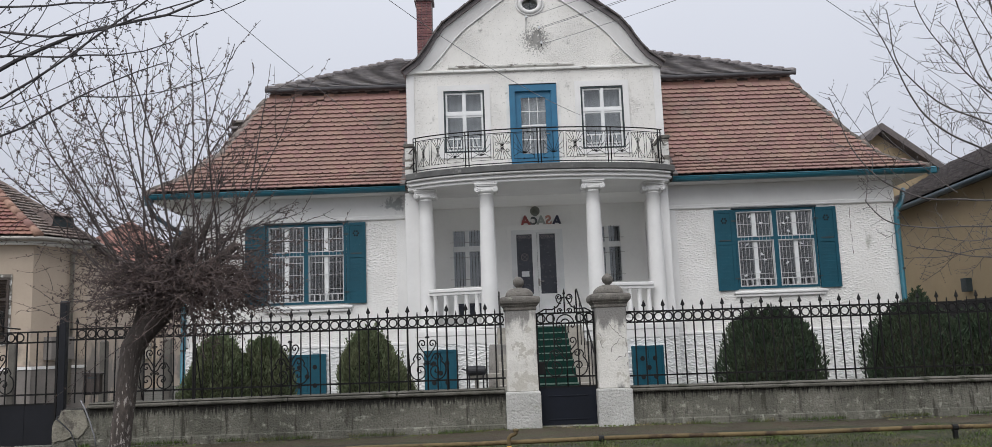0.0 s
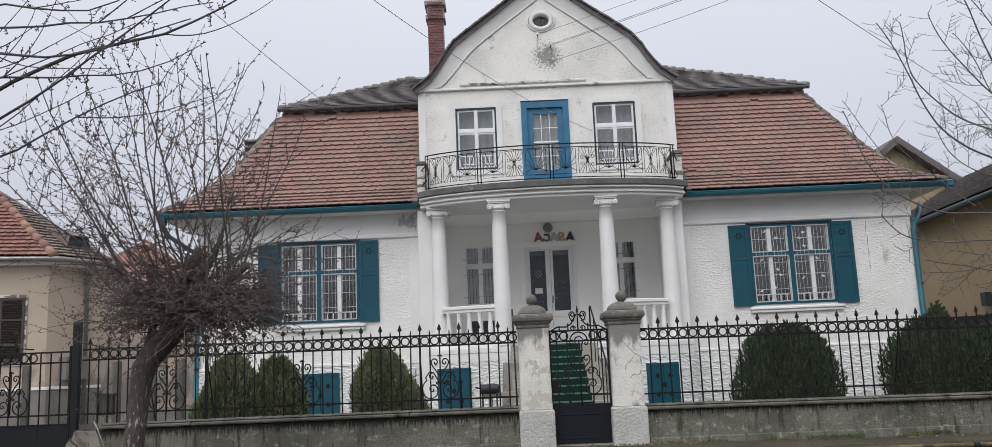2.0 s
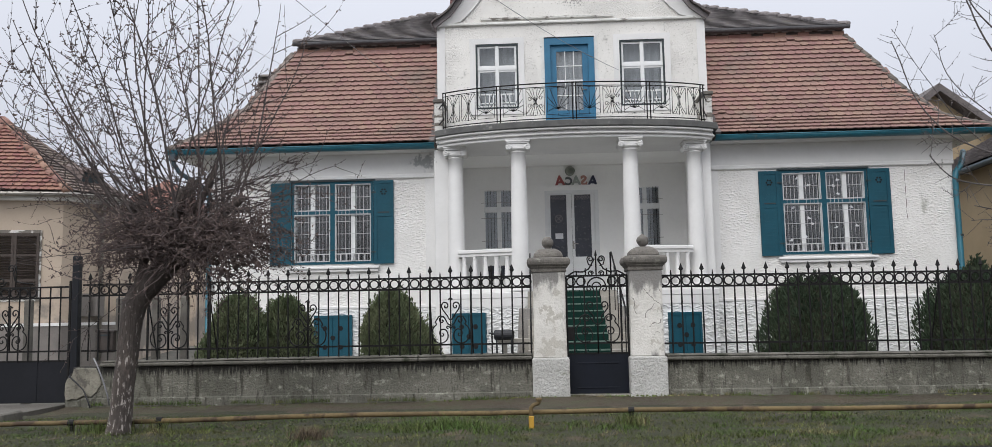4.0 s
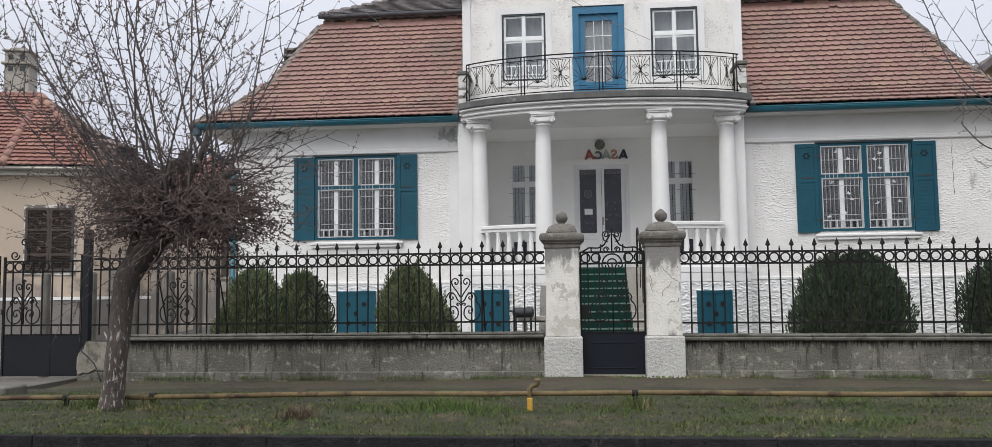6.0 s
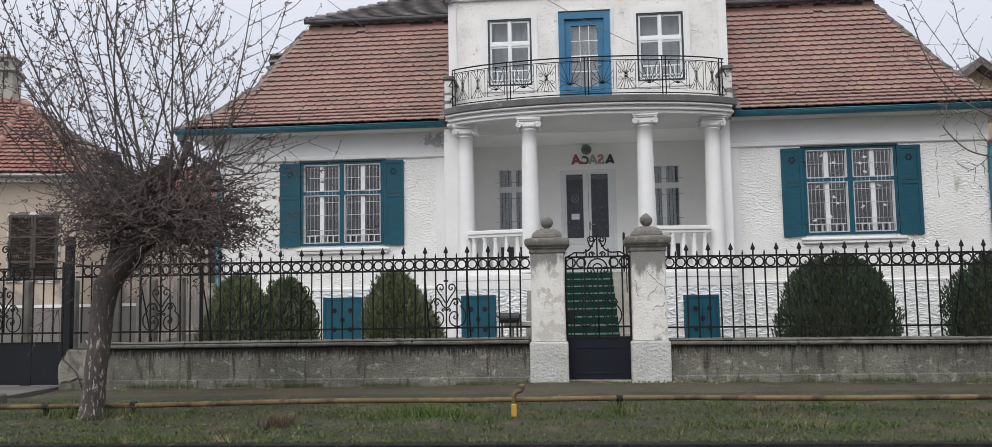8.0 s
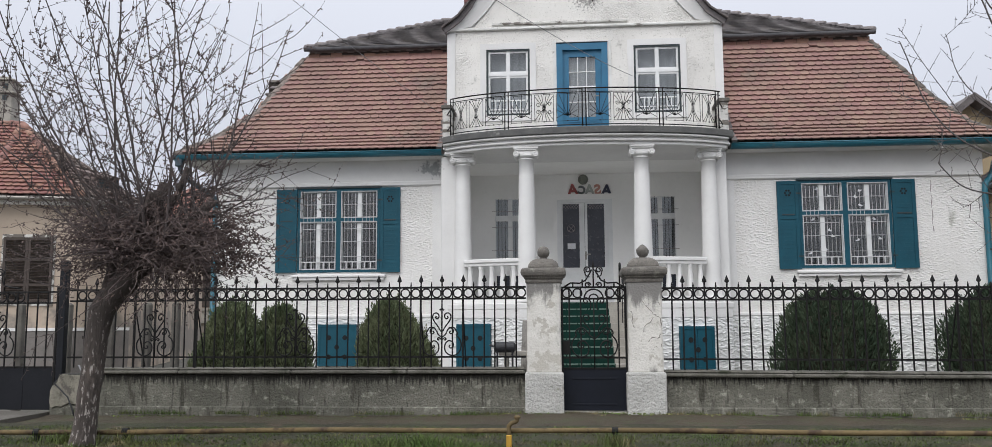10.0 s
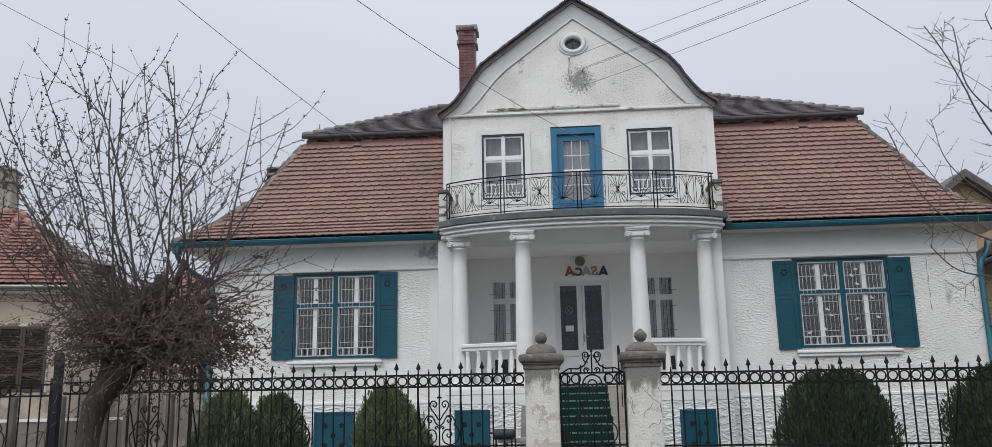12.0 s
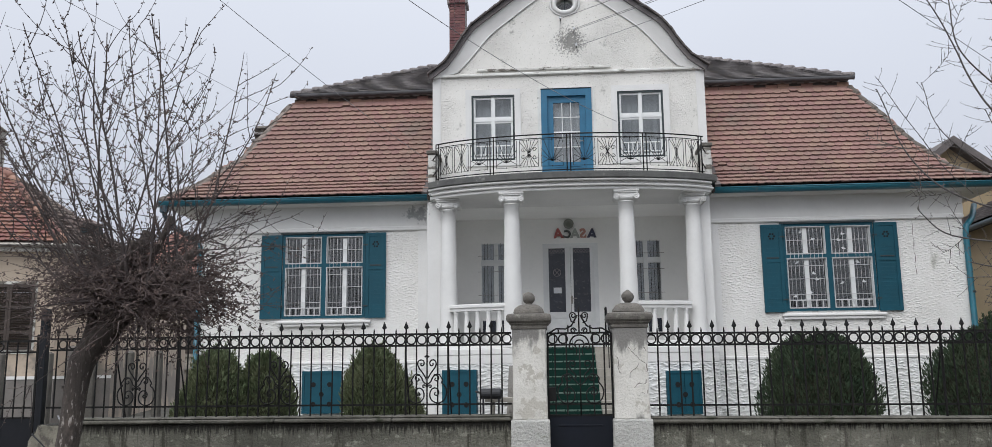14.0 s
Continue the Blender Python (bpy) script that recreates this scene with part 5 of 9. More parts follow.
# ---- columns ----


def column(cx, cy, engaged=False):
    r0, r1 = 0.178, 0.142
    prof = [(r0 + 0.05, FLOOR), (r0 + 0.05, FLOOR + 0.05), (r0 + 0.035, FLOOR + 0.06), (r0 + 0.045, FLOOR + 0.09), (r0 + 0.01, FLOOR + 0.12), (r0, FLOOR + 0.16)]
    for i in range(1, 9):
        t = i / 8
        prof.append((r0 - (r0 - r1) * t ** 1.5, FLOOR + 0.16 + (4.36 - FLOOR - 0.16) * t))
    prof += [(r1 + 0.012, 4.365), (r1 + 0.018, 4.38), (r1 + 0.012, 4.395), (r1, 4.40)]
    col = part("column", Build().lathe(cx, cy, prof, 28), M_SMOOTH, house, "white plastered column with a scrolled capital", round_=True)
    cap = part("capital", Build().lathe(cx, cy, [(r1, 4.395), (r1 + 0.05, 4.43), (r1 + 0.06, 4.46), (r1 + 0.02, 4.47)], 28), M_SMOOTH, col, round_=True)
    part("abacus", Build().box(cx - 0.225, cx + 0.225, cy - 0.20, cy + 0.20, 4.535, 4.562).box(cx - 0.24, cx + 0.24, cy - 0.215, cy + 0.215, 4.562, 4.600), M_SMOOTH, col, bevel=0.008)
    part("cushion", Build().box(cx - 0.17, cx + 0.17, cy - 0.175, cy + 0.175, 4.45, 4.536), M_SMOOTH, col, bevel=0.02)
    for s in (-1, 1):
        vx, vz = cx + s * 0.185, 4.468
        roll = Build().tube([(vx, cy - 0.185, vz), (vx, cy - 0.06, vz), (vx, cy, vz), (vx, cy + 0.06, vz), (vx, cy + 0.185, vz)], [0.060, 0.056, 0.044, 0.056, 0.060], 16)
        part("volute", roll, M_SMOOTH, col, round_=True)
        part("scroll", Build().tube(spiral(vx, vz, 0.060, 0.012, 90, s * -1.6, 26, cy - 0.187), 0.009, 6), M_SMOOTH, col, round_=True)


column(-1.165, 17.49)
column(1.04, 17.49)
column(-2.46, 18.0)
column(2.38, 17.98)

# balustrades between the columns
bal = [(0.045, 1.735), (0.045, 1.76), (0.055, 1.80), (0.062, 1.86), (0.056, 1.95), (0.047, 2.10), (0.040, 2.24), (0.040, 2.28), (0.05, 2.30), (0.05, 2.345)]
bal_me = shared(Build().lathe(0, 0, bal, 12), M_SMOOTH, "baluster", True)
for a, c in ((-2.42, -1.30), (1.18, 2.24)):
    xs = [a + (c - a) * i / 10 for i in range(11)]
    lo, hi = [(x, bow(0.10, x)) for x in xs], [(x, bow(-0.10, x)) for x in reversed(xs)]
    rail = part("balustrade", Build().prism(lo + hi, 2.40, 2.475), M_SMOOTH, house, "white balustrade with turned balusters", bevel=0.012)
    lo, hi = [(x, bow(0.07, x)) for x in xs], [(x, bow(-0.07, x)) for x in reversed(xs)]
    part("under_rail", Build().prism(lo + hi, 2.345, 2.399), M_SMOOTH, rail)
    part("foot_rail", Build().prism(lo + hi, FLOOR, 1.735), M_SMOOTH, rail, bevel=0.01)
    for i in range(5):
        x = a + (c - a) * (i + 0.6) / 5.2
        piece("baluster", bal_me, pose(x, bow(0, x), 0), rail)

# ---- balcony railing ----
RT, RB = 5.70, 5.01
OFFR = 0.22


def rp(x, z, push=0.0):
    x = -0.04 + 0.972 * x
    return (x, bow(OFFR + push, x), z)


railing = part("balcony_railing", Build().tube([rp(-2.72 + 5.44 * i / 60, RT) for i in range(61)], 0.013, 6), M_IRON, house, "bowed black wrought-iron balcony railing", round_=True)
part("lower_rail", Build().tube([rp(-2.72 + 5.44 * i / 60, RT - 0.075) for i in range(61)], 0.009, 5), M_IRON, railing, round_=True)
part("foot_rail", Build().tube([rp(-2.72 + 5.44 * i / 60, RB - 0.02) for i in range(61)], 0.011, 5), M_IRON, railing, round_=True)
for x in (-2.72, -2.66, -1.57, -1.50, -0.035, 0.035, 1.47, 1.54, 2.62, 2.68):
    part("post", Build().tube([rp(x, 4.93), rp(x, RT)], 0.012, 6), M_IRON, railing, round_=True)


def frame_panel(x0, x1, z0, z1, kind):
    """One wrought panel: a frame with a fan, a star of scrolls or a pair of bows."""
    r = 0.006

    def bar(pts_, rad, n_=5, closed=False, name="railing_bar"):
        part(name, Build().tube(pts_, rad, n_, closed), M_IRON, railing, round_=True)

    cx, cz, hw, hh = (x0 + x1) / 2, (z0 + z1) / 2, (x1 - x0) / 2, (z1 - z0) / 2
    bar([rp(x0, z0), rp(x1, z0), rp(x1, z1), rp(x0, z1)], r + 0.001, 5, True, "railing_frame")
    if kind == "fan":
        for i in range(7):
            a = radians(30 + 20 * i)
            t = min(hw / max(1e-3, abs(math.cos(a))), 1.75 * hh / max(1e-3, math.sin(a)))
            bar([rp(cx, z0 + 0.1), rp(cx + t * math.cos(a) * 0.98, min(z1, z0 + 0.1 + t * math.sin(a) * 0.98))], r, 5)
        bar([rp(cx - hw, z0 + 0.06), rp(cx - hw * 0.4, z0 + 0.13), rp(cx, z0 + 0.1), rp(cx + hw * 0.4, z0 + 0.13), rp(cx + hw, z0 + 0.06)], r, 5)
    elif kind == "star":
        for deg in (52, 66, 80, 100, 114, 128, 232, 246, 260, 280, 294, 308):
            a = radians(deg)
            t = min(hw / max(1e-3, abs(math.cos(a))), hh / max(1e-3, abs(math.sin(a))))
            bar([rp(cx, cz), rp(cx + t * math.cos(a), cz + t * math.sin(a))], r, 5)
        for sx in (-1, 1):
            for sz in (-1, 1):
                bar([rp(q[0], q[2]) for q in spiral(cx + sx * hw * 0.62, cz + sz * hh * 0.28, 0.045, 0.012, 0, sx * sz * 1.2, 14, 0)], r, 5)
        bar([rp(q[0], q[2]) for q in arc(cx, cz, 0.03, 0, 330, 10, 0)], r, 5, True)
    else:
        for s in (-1, 1):
            bar([rp(cx + s * hw * (0.98 - 0.85 * math.sin(math.pi * i / 12)), z0 + (z1 - z0) * i / 12) for i in range(13)], r, 5)
            bar([rp(cx + s * hw * (0.55 - 0.53 * math.sin(math.pi * i / 12)), z0 + (z1 - z0) * i / 12) for i in range(13)], r, 5)
        bar([rp(cx, z0), rp(cx, z1)], r, 5)
    # small rivet balls that tie the panel to the rails
    for zz in (z0, z1):
        bar([rp(cx, zz - 0.01), rp(cx, zz + 0.01)], 0.012, 6, False, "rivet_ball")



spans = [(0.09, 0.52, "fan"), (0.58, 0.95, "star"), (1.01, 1.42, "fan"), (1.60, 1.95, "fan"), (2.00, 2.29, "bow"), (2.34, 2.60, "bow")]
for a, c, kind in spans:
    frame_panel(a, c, RB + 0.06, RT - 0.10, kind)
    frame_panel(-c - 0.02, -a - 0.02, RB + 0.06, RT - 0.10, kind)
for s in (-1, 1):
    a, c = (-2.91, -2.735) if s < 0 else (2.67, 2.845)
    pier = part("balcony_pier", Build().box(a, c, 18.2, 18.93, 4.936, 5.62), M_FLAKE, house, "dirty white masonry end pier", bevel=0.02)
    part("pier_cap", Build().box(a - 0.03, c + 0.03, 18.17, 18.93, 5.62, 5.70), M_CAP, pier, bevel=0.015)
    for zz in (5.16, 5.5):
        part("anchor", Build().tube([(-0.04 + s * 2.62, bow(OFFR, 2.62), zz), (-0.04 + s * 2.78, 18.25, zz)], 0.013, 5), M_IRON, pier)

# ---- gutters and downpipes ----


def gutter(x0, x1, y, z):
    r = 0.096
    n_ = 9
    v_, f_ = [], []
    for x in (x0, x1):
        for rr in (r, r - 0.012):
            v_ += [(x, y + rr * math.cos(math.pi + math.pi * i / n_), z + rr * math.sin(math.pi + math.pi * i / n_)) for i in range(n_ + 1)]
    k_ = n_ + 1
    for i in range(n_):
        f_ += [(i, i + 1, 2 * k_ + i + 1, 2 * k_ + i), (k_ + i + 1, k_ + i, 3 * k_ + i, 3 * k_ + i + 1), (i, k_ + i, k_ + i + 1, i + 1), (2 * k_ + i, 2 * k_ + i + 1, 3 * k_ + i + 1, 3 * k_ + i)]
    f_ += [(0, 2 * k_, 3 * k_, k_), (n_, k_ + n_, 3 * k_ + n_, 2 * k_ + n_)]
    b_ = Build().add(v_, f_)
    b_.tube([(x0, y - r, z), (x1, y - r, z)], 0.012, 6)
    g = part("gutter", b_, M_GUTTER, house, "teal-painted half-round gutter", round_=True)
    hook = shared(Build().tube([(0, -0.095, 0.01), (0, -0.072, -0.064), (0, 0, -0.098), (0, 0.072, -0.064), (0, 0.10, 0.03)], 0.008, 4), M_GUTTER, "gutter_bracket")
    for i in range(int((x1 - x0) / 0.7) + 1):
        piece("gutter_bracket", hook, pose(x0 + 0.1 + i * 0.7, y, z), g)
    return g


gutter(-8.50, -2.90, 18.06, 4.722)
gutter(2.84, 8.46, 18.06, 4.722)
dp = part("downpipe", Build().tube([(8.42, 19.4, 4.50), (8.18, 18.98, 4.26), (7.98, 18.66, 4.08), (7.86, 18.52, 3.99), (7.79, 18.48, 3.92), (7.77, 18.48, 3.78), (7.77, 18.48, 0.3), (7.77, 18.38, 0.15)], 0.058, 10), M_GUTTER, house, "teal downpipe at the house corner", round_=True)
for zz in (1.4, 2.6, 3.7):
    part("clamp", Build().lathe(7.79, 18.48, [(0.062, zz), (0.064, zz + 0.02), (0.062, zz + 0.04)], 10), M_DARKTRIM, dp)
part("gutter_end", Build().box(8.36, 8.52, 17.96, 18.16, 4.60, 4.76), M_GUTTER, dp, bevel=0.03)
dp = part("downpipe", Build().tube([(-7.76, 18.48, 3.86), (-7.76, 18.48, 0.3), (-7.76, 18.38, 0.15)], 0.052, 10), M_GUTTER, house, "teal downpipe with an offset at the house corner", round_=True)
part("swan_neck", Build().tube([(-8.38, 18.06, 4.66), (-8.38, 18.08, 4.46), (-8.28, 18.14, 4.28), (-7.90, 18.44, 3.99), (-7.78, 18.48, 3.90), (-7.76, 18.48, 3.80)], 0.048, 10), M_OLDGUTTER, dp, "dull grey-blue swan neck", round_=True)
part("hopper", Build().box(-8.46, -8.31, 17.99, 18.13, 4.50, 4.68), M_OLDGUTTER, dp, bevel=0.02)
for zz in (1.4, 2.6, 3.6):
    part("clamp", Build().lathe(-7.76, 18.48, [(0.062, zz), (0.064, zz + 0.02), (0.062, zz + 0.04)], 10), M_DARKTRIM, dp)

# ---- teal cellar hatches ----


def hatch(cx, cy, z0, z1, w, turn):
    m = pose(cx, cy, 0, 0, 0, turn)

    def moved(b_):
        b_.v = [tuple(m @ Vector(p__)) for p__ in b_.v]
        return b_
    h_ = part("cellar_hatch", moved(Build().wall(-w / 2, w / 2, z0, z1, -0.03, 0.06, [(-w / 2 + 0.05, w / 2 - 0.05, z0 + 0.05, z1 - 0.05)])), M_TEAL, house, "teal wooden cellar hatch with round holes", bevel=0.004)
    for a, c in ((-w / 2 + 0.045, -0.004), (0.004, w / 2 - 0.045)):
        part("leaf", moved(Build().box(a, c, -0.018, 0.03, z0 + 0.045, z1 - 0.045)), M_TEAL, h_, bevel=0.004)
    # black discs on the uncut leaves paint the dark of the holes
    for x, z in ((-0.14, 0.68), (0.14, 0.68), (0.0, 0.45), (-0.14, 0.22), (0.14, 0.22)):
        disc = Build().lathe(0, 0, [(0.050, 0), (0.050, 0.006)], 12)
        disc.v = [(x * w / 0.68 + vx, -0.020 - vz, z0 + (z1 - z0) * z + vy) for vx, vy, vz in disc.v]
        part("air_hole", moved(disc), M_HOLE, h_)


hatch(-5.10, WY - 0.11, 0.40, 1.24, 0.80, 0)
slope = math.degrees(math.atan2(bow(0.2, 2.3) - bow(0.2, 1.7), 0.6))
hatch(-2.20, bow(0.2, 2.20) - 0.06, 0.40, 1.23, 0.70, -slope)
hatch(1.98, bow(0.2, 1.98) - 0.06, 0.38, 1.17, 0.68, slope)

# ---- front steps with a green runner ----
stairs = thing("front_steps", (0, 15.5, ZG), "front steps with a dark green runner up to the porch", "steps")
N_STEP = 12
rise, going = (FLOOR - ZG) / N_STEP, 0.27
for i in range(N_STEP):
    z1 = ZG + rise * (i + 1)
    y0 = 17.17 - going * (N_STEP - i - 1)
    st = part("step", Build().box(-1.04, 0.66, y0, y0 + going + (0.04 if i < N_STEP - 1 else 0), ZG - 0.05, z1), M_STONE, stairs, bevel=0.006)
    part("runner", Build().box(-0.82, 0.34, y0 - 0.006, y0 + going - 0.007, z1 - rise + 0.004, z1 + 0.006), M_STEP, stairs)
    for j in range(6):
        a = -0.82 + 1.16 * j / 6
        part("tread_edge", Build().box(a + 0.01, a + 1.16 / 6 - 0.01, y0 - 0.012, y0 + 0.03, z1 - 0.014, z1 + 0.010), M_STEPEDGE, stairs)
y0 = 17.17 - going * (N_STEP - 1)
for x0, x1, out in ((-1.20, -0.86, -0.07), (0.67, 0.90, 0.05)):
    b_ = Build()
    lo = [(x0 + min(out, 0), 16.27), (x1 + max(out, 0), 16.27), (x1 + max(out, 0), 17.10), (x0 + min(out, 0), 17.10)]
    hi = [(x0, 16.30), (x1, 16.30), (x1, 17.10), (x0, 17.10)]
    b_.add([(x, y, ZG - 0.05) for x, y in lo] + [(x, y, 1.30) for x, y in hi], [(3, 2, 1, 0), (4, 5, 6, 7), (0, 1, 5, 4), (1, 2, 6, 5), (2, 3, 7, 6), (3, 0, 4, 7)])
    part("cheek_wall", b_, M_CHEEK, stairs, "grey stone block beside the steps", bevel=0.015)
for x in (-0.98, 0.56):
    part("handrail", Build().tube([(x, y0 + 0.05, 0.20), (x, y0 + 0.05, 1.02), (x, 17.01, 2.33), (x, 17.19, 2.33), (x, 17.19, 1.6)], 0.016, 6), M_IRON, stairs, "thin black iron handrail", round_=True)
    for i in range(1, 5):
        yy = y0 + 0.05 + (17.01 - y0) * i / 5
        zc = ZG + rise * (1 + int((yy - y0) / going))
        part("baluster_rod", Build().tube([(x, yy, zc - 0.01), (x, yy, 1.02 + (2.33 - 1.02) * (yy - y0 - 0.05) / (16.96 - y0))], 0.009, 5), M_IRON, stairs)

# ---- letters and wreath over the porch door ----


def letter(ch, x, z, size, material, label, turn=0.0, mirror=False):
    cu = bpy.data.curves.new("sign_letter", "FONT")
    cu.body = ch
    cu.size = size
    cu.extrude = 0.012
    cu.offset = 0.012
    cu.align_x = "CENTER"
    cu.materials.append(material)
    ob = new("sign_letter", cu)
    ob.matrix_world = pose(x, PY - 0.015, z, 90, 0, 0) @ Matrix.Rotation(radians(turn), 4, "Z") @ Matrix.Diagonal((-1 if mirror else 1, 1, 1, 1))
    return tagged(ob, label, "letter", "letters over the door")


letter("A", -0.25, 4.135, 0.33, M_RED, "red cut-out letter A on the porch wall", 4)
letter("C", -0.072, 4.150, 0.24, M_DKGREEN, "dark grey cut-out letter C on the porch wall", -12, True)
letter("A", 0.121, 4.135, 0.31, M_LTGREEN, "pale grey-green cut-out letter A on the porch wall", 0)
letter("S", 0.311, 4.135, 0.31, M_ORANGE, "faded red cut-out letter S turned about on the porch wall", 6, True)
letter("A", 0.496, 4.115, 0.33, M_NAVY, "navy cut-out letter A on the porch wall", -4)
wb = Build().tube([(-0.02 + 0.085 * math.cos(2 * math.pi * i / 20), PY - 0.03, 4.47 + 0.085 * math.sin(2 * math.pi * i / 20)) for i in range(20)], 0.032, 8, True)
dd = Build().lathe(0, 0, [(0.10, 0), (0.10, 0.03), (0.05, 0.04)], 18)
wb.add([(-0.02 + vx, PY - 0.005 - vz, 4.47 + vy) for vx, vy, vz in dd.v], dd.f)
wreath = tagged(part("wreath", wb, M_WREATH, round_=True), "round grey-green wreath hung over the porch door", "wreath")

# ---- the lowest tile courses, one by one ----
for m in part_spots:
    piece("roof_tile", tile_me, m, roof)

# a long crack in the render beside the shutter
part("crack", Build().tube([(6.78 + 0.012 * math.sin(i * 1.9), WY - 0.002, 4.05 - 1.06 * i / 11) for i in range(12)], [0.004 + 0.004 * (i % 3) for i in range(12)], 5), M_MORTAR, house)

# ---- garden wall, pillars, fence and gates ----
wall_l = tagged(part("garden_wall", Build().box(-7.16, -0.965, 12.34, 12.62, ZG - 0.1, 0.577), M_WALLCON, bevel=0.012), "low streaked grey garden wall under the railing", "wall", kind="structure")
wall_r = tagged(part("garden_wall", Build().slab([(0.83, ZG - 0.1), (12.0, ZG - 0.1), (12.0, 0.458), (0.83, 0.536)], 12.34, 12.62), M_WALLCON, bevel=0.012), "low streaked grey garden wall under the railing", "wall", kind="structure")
for w_, x0, x1 in ((wall_l, -7.16, -0.965), (wall_r, 0.83, 12.0)):
    part("wall_foot", Build().box(x0 + 0.02, x1, 12.30, 12.341, ZG - 0.1, 0.155), M_WALLCON, w_, bevel=0.012)
    n_ = max(1, round((x1 - x0) / 1.55))
    for i in range(n_):
        a, c = x0 + (x1 - x0) * i / n_, x0 + (x1 - x0) * (i + 1) / n_
        if i == 0 and w_ is wall_l:
            a += 0.25
        d0, d1 = ((0.012, 0.012) if w_ is wall_l else (-0.030 - 0.007 * (a - 0.85), -0.030 - 0.007 * (c - 0.85)))
        b_ = Build().slab([(a + 0.004, 0.567 + d0), (c - 0.004, 0.567 + d1), (c - 0.004, 0.615 + d1), (a + 0.004, 0.615 + d0)], 12.27, 12.69)
        b_.slab([(a + 0.004, 0.6155 + d0), (c - 0.004, 0.6155 + d1), (c - 0.004, 0.645 + d1), (a + 0.004, 0.645 + d0)], 12.31, 12.65)
        part("coping", b_, M_COPING, w_, bevel=0.02)


def pillar(x0, x1, label, worn):
    cx, cy = (x0 + x1) / 2, 12.26 + (x1 - x0) / 2
    h = (x1 - x0) / 2
    p_ = thing("gate_pillar", (cx, cy, ZG), label, "pillar", "gate pillars")
    part("pillar_base", Build().tower(cx, cy, [(h + 0.02, ZG - 0.1), (h + 0.02, 0.585), (h + 0.004, 0.60)]), M_PILBASE, p_, "rough white base", bevel=0.012)
    part("shaft", Build().tower(cx, cy, [(h - 0.005, 0.595), (h - 0.012, 1.1), (h - 0.008, 1.76)]), M_PILLAR, p_, bevel=0.014)
    part("cap", Build().tower(cx, cy, [(h - 0.012, 1.745), (h + 0.006, 1.750), (h + 0.008, 1.775), (h + 0.002, 1.785), (h + 0.010, 1.800), (h + 0.026, 1.815), (h + 0.030, 1.832), (h + 0.044, 1.838), (h + 0.058, 1.855),
                                       (h + 0.064, 1.885), (h + 0.060, 1.915), (h + 0.048, 1.938), (h - 0.02, 1.952)]), M_CAP, p_, "dark weathered moulded cap", bevel=0.005)
    part("dome", Build().tower(cx, cy, [(h - 0.025, 1.945), (h - 0.030, 1.975), (h - 0.040, 2.005), (h - 0.062, 2.035), (h - 0.098, 2.060), (h - 0.130, 2.072), (h - 0.150, 2.078)]), M_CAP, p_, bevel=0.016)
    r_ = random.Random(int(worn * 100) + 3)
    ball = Build().lathe(cx, cy, [(0.052, 2.07), (0.046, 2.085)] + [(0.082 * math.cos(radians(a)), 2.165 + 0.082 * math.sin(radians(a))) for a in range(-60, 90, 12)] + [(0.004, 2.247)], 20)
    ball.v = [(cx + (x - cx) * (1 + k_), cy + (y - cy) * (1 + k_), z + worn * 0.02 * noise.noise((x * 14, y * 14, z * 9))) for x, y, z in ball.v for k_ in (worn * 0.22 * noise.noise((x * 9, y * 9, z * 11)),)]
    part("ball", ball, M_CAP, p_, round_=True)


pillar(-0.945, -0.487, "stained white gate pillar with a stone ball finial", 0.3)
pillar(0.357, 0.815, "cracked flaking gate pillar with a worn stone ball finial", 1.0)

# lifted flakes with dark edges on the cracked pillar
cracked = bpy.data.objects["gate_pillar.001"]
for pts_ in ([(0.42, 1.66), (0.50, 1.58), (0.56, 1.49), (0.64, 1.40), (0.72, 1.33), (0.78, 1.28), (0.785, 1.15)], [(0.60, 1.44), (0.68, 1.50), (0.76, 1.49), (0.79, 1.42)], [(0.72, 1.33), (0.66, 1.24), (0.58, 1.19), (0.55, 1.08)],
             [(0.62, 0.98), (0.68, 1.05), (0.74, 1.03), (0.79, 1.10)], [(0.66, 0.86), (0.70, 0.92), (0.77, 0.90), (0.79, 0.97)], [(0.39, 1.40), (0.43, 1.33), (0.42, 1.22), (0.46, 1.15)]):
    fine = []
    for (xa, za), (xb, zb) in zip(pts_, pts_[1:]):
        fine += [(xa + (xb - xa) * q / 4, za + (zb - za) * q / 4) for q in range(4)]
    fine = [(x + 0.016 * noise.noise((x * 30, z * 30, 2)), z + 0.016 * noise.noise((x * 30, z * 30, 7))) for x, z in fine]
    part("crack", Build().tube([(x, 12.274, z) for x, z in fine], [0.006 + 0.004 * noise.noise((x * 40, 1, z * 40)) for x, z in fine], 5), M_CRACK, cracked)

PITCH_L, PITCH_R = 0.1411, 0.1431
R_LO, R_HI, R_FOOT = 1.545, 1.695, 0.778
spear_shape = Build().tube([(0, 0, 0), (0, 0, 1.142)], 0.011, 6)
spear_shape.add([(-0.033, 0, 1.142), (0, -0.015, 1.142), (0.033, 0, 1.142), (0, 0.015, 1.142), (0, 0, 1.228), (0, 0, 1.112)],
                [(0, 1, 4), (1, 2, 4), (2, 3, 4), (3, 0, 4), (1, 0, 5), (2, 1, 5), (3, 2, 5), (0, 3, 5)])
spear_me = shared(spear_shape, M_IRON, "spear_picket")
short_me = shared(Build().tube([(0, 0, 0), (0, 0, 1.09), (0, 0, 1.13)], [0.011, 0.011, 0.004], 6), M_IRON, "picket")
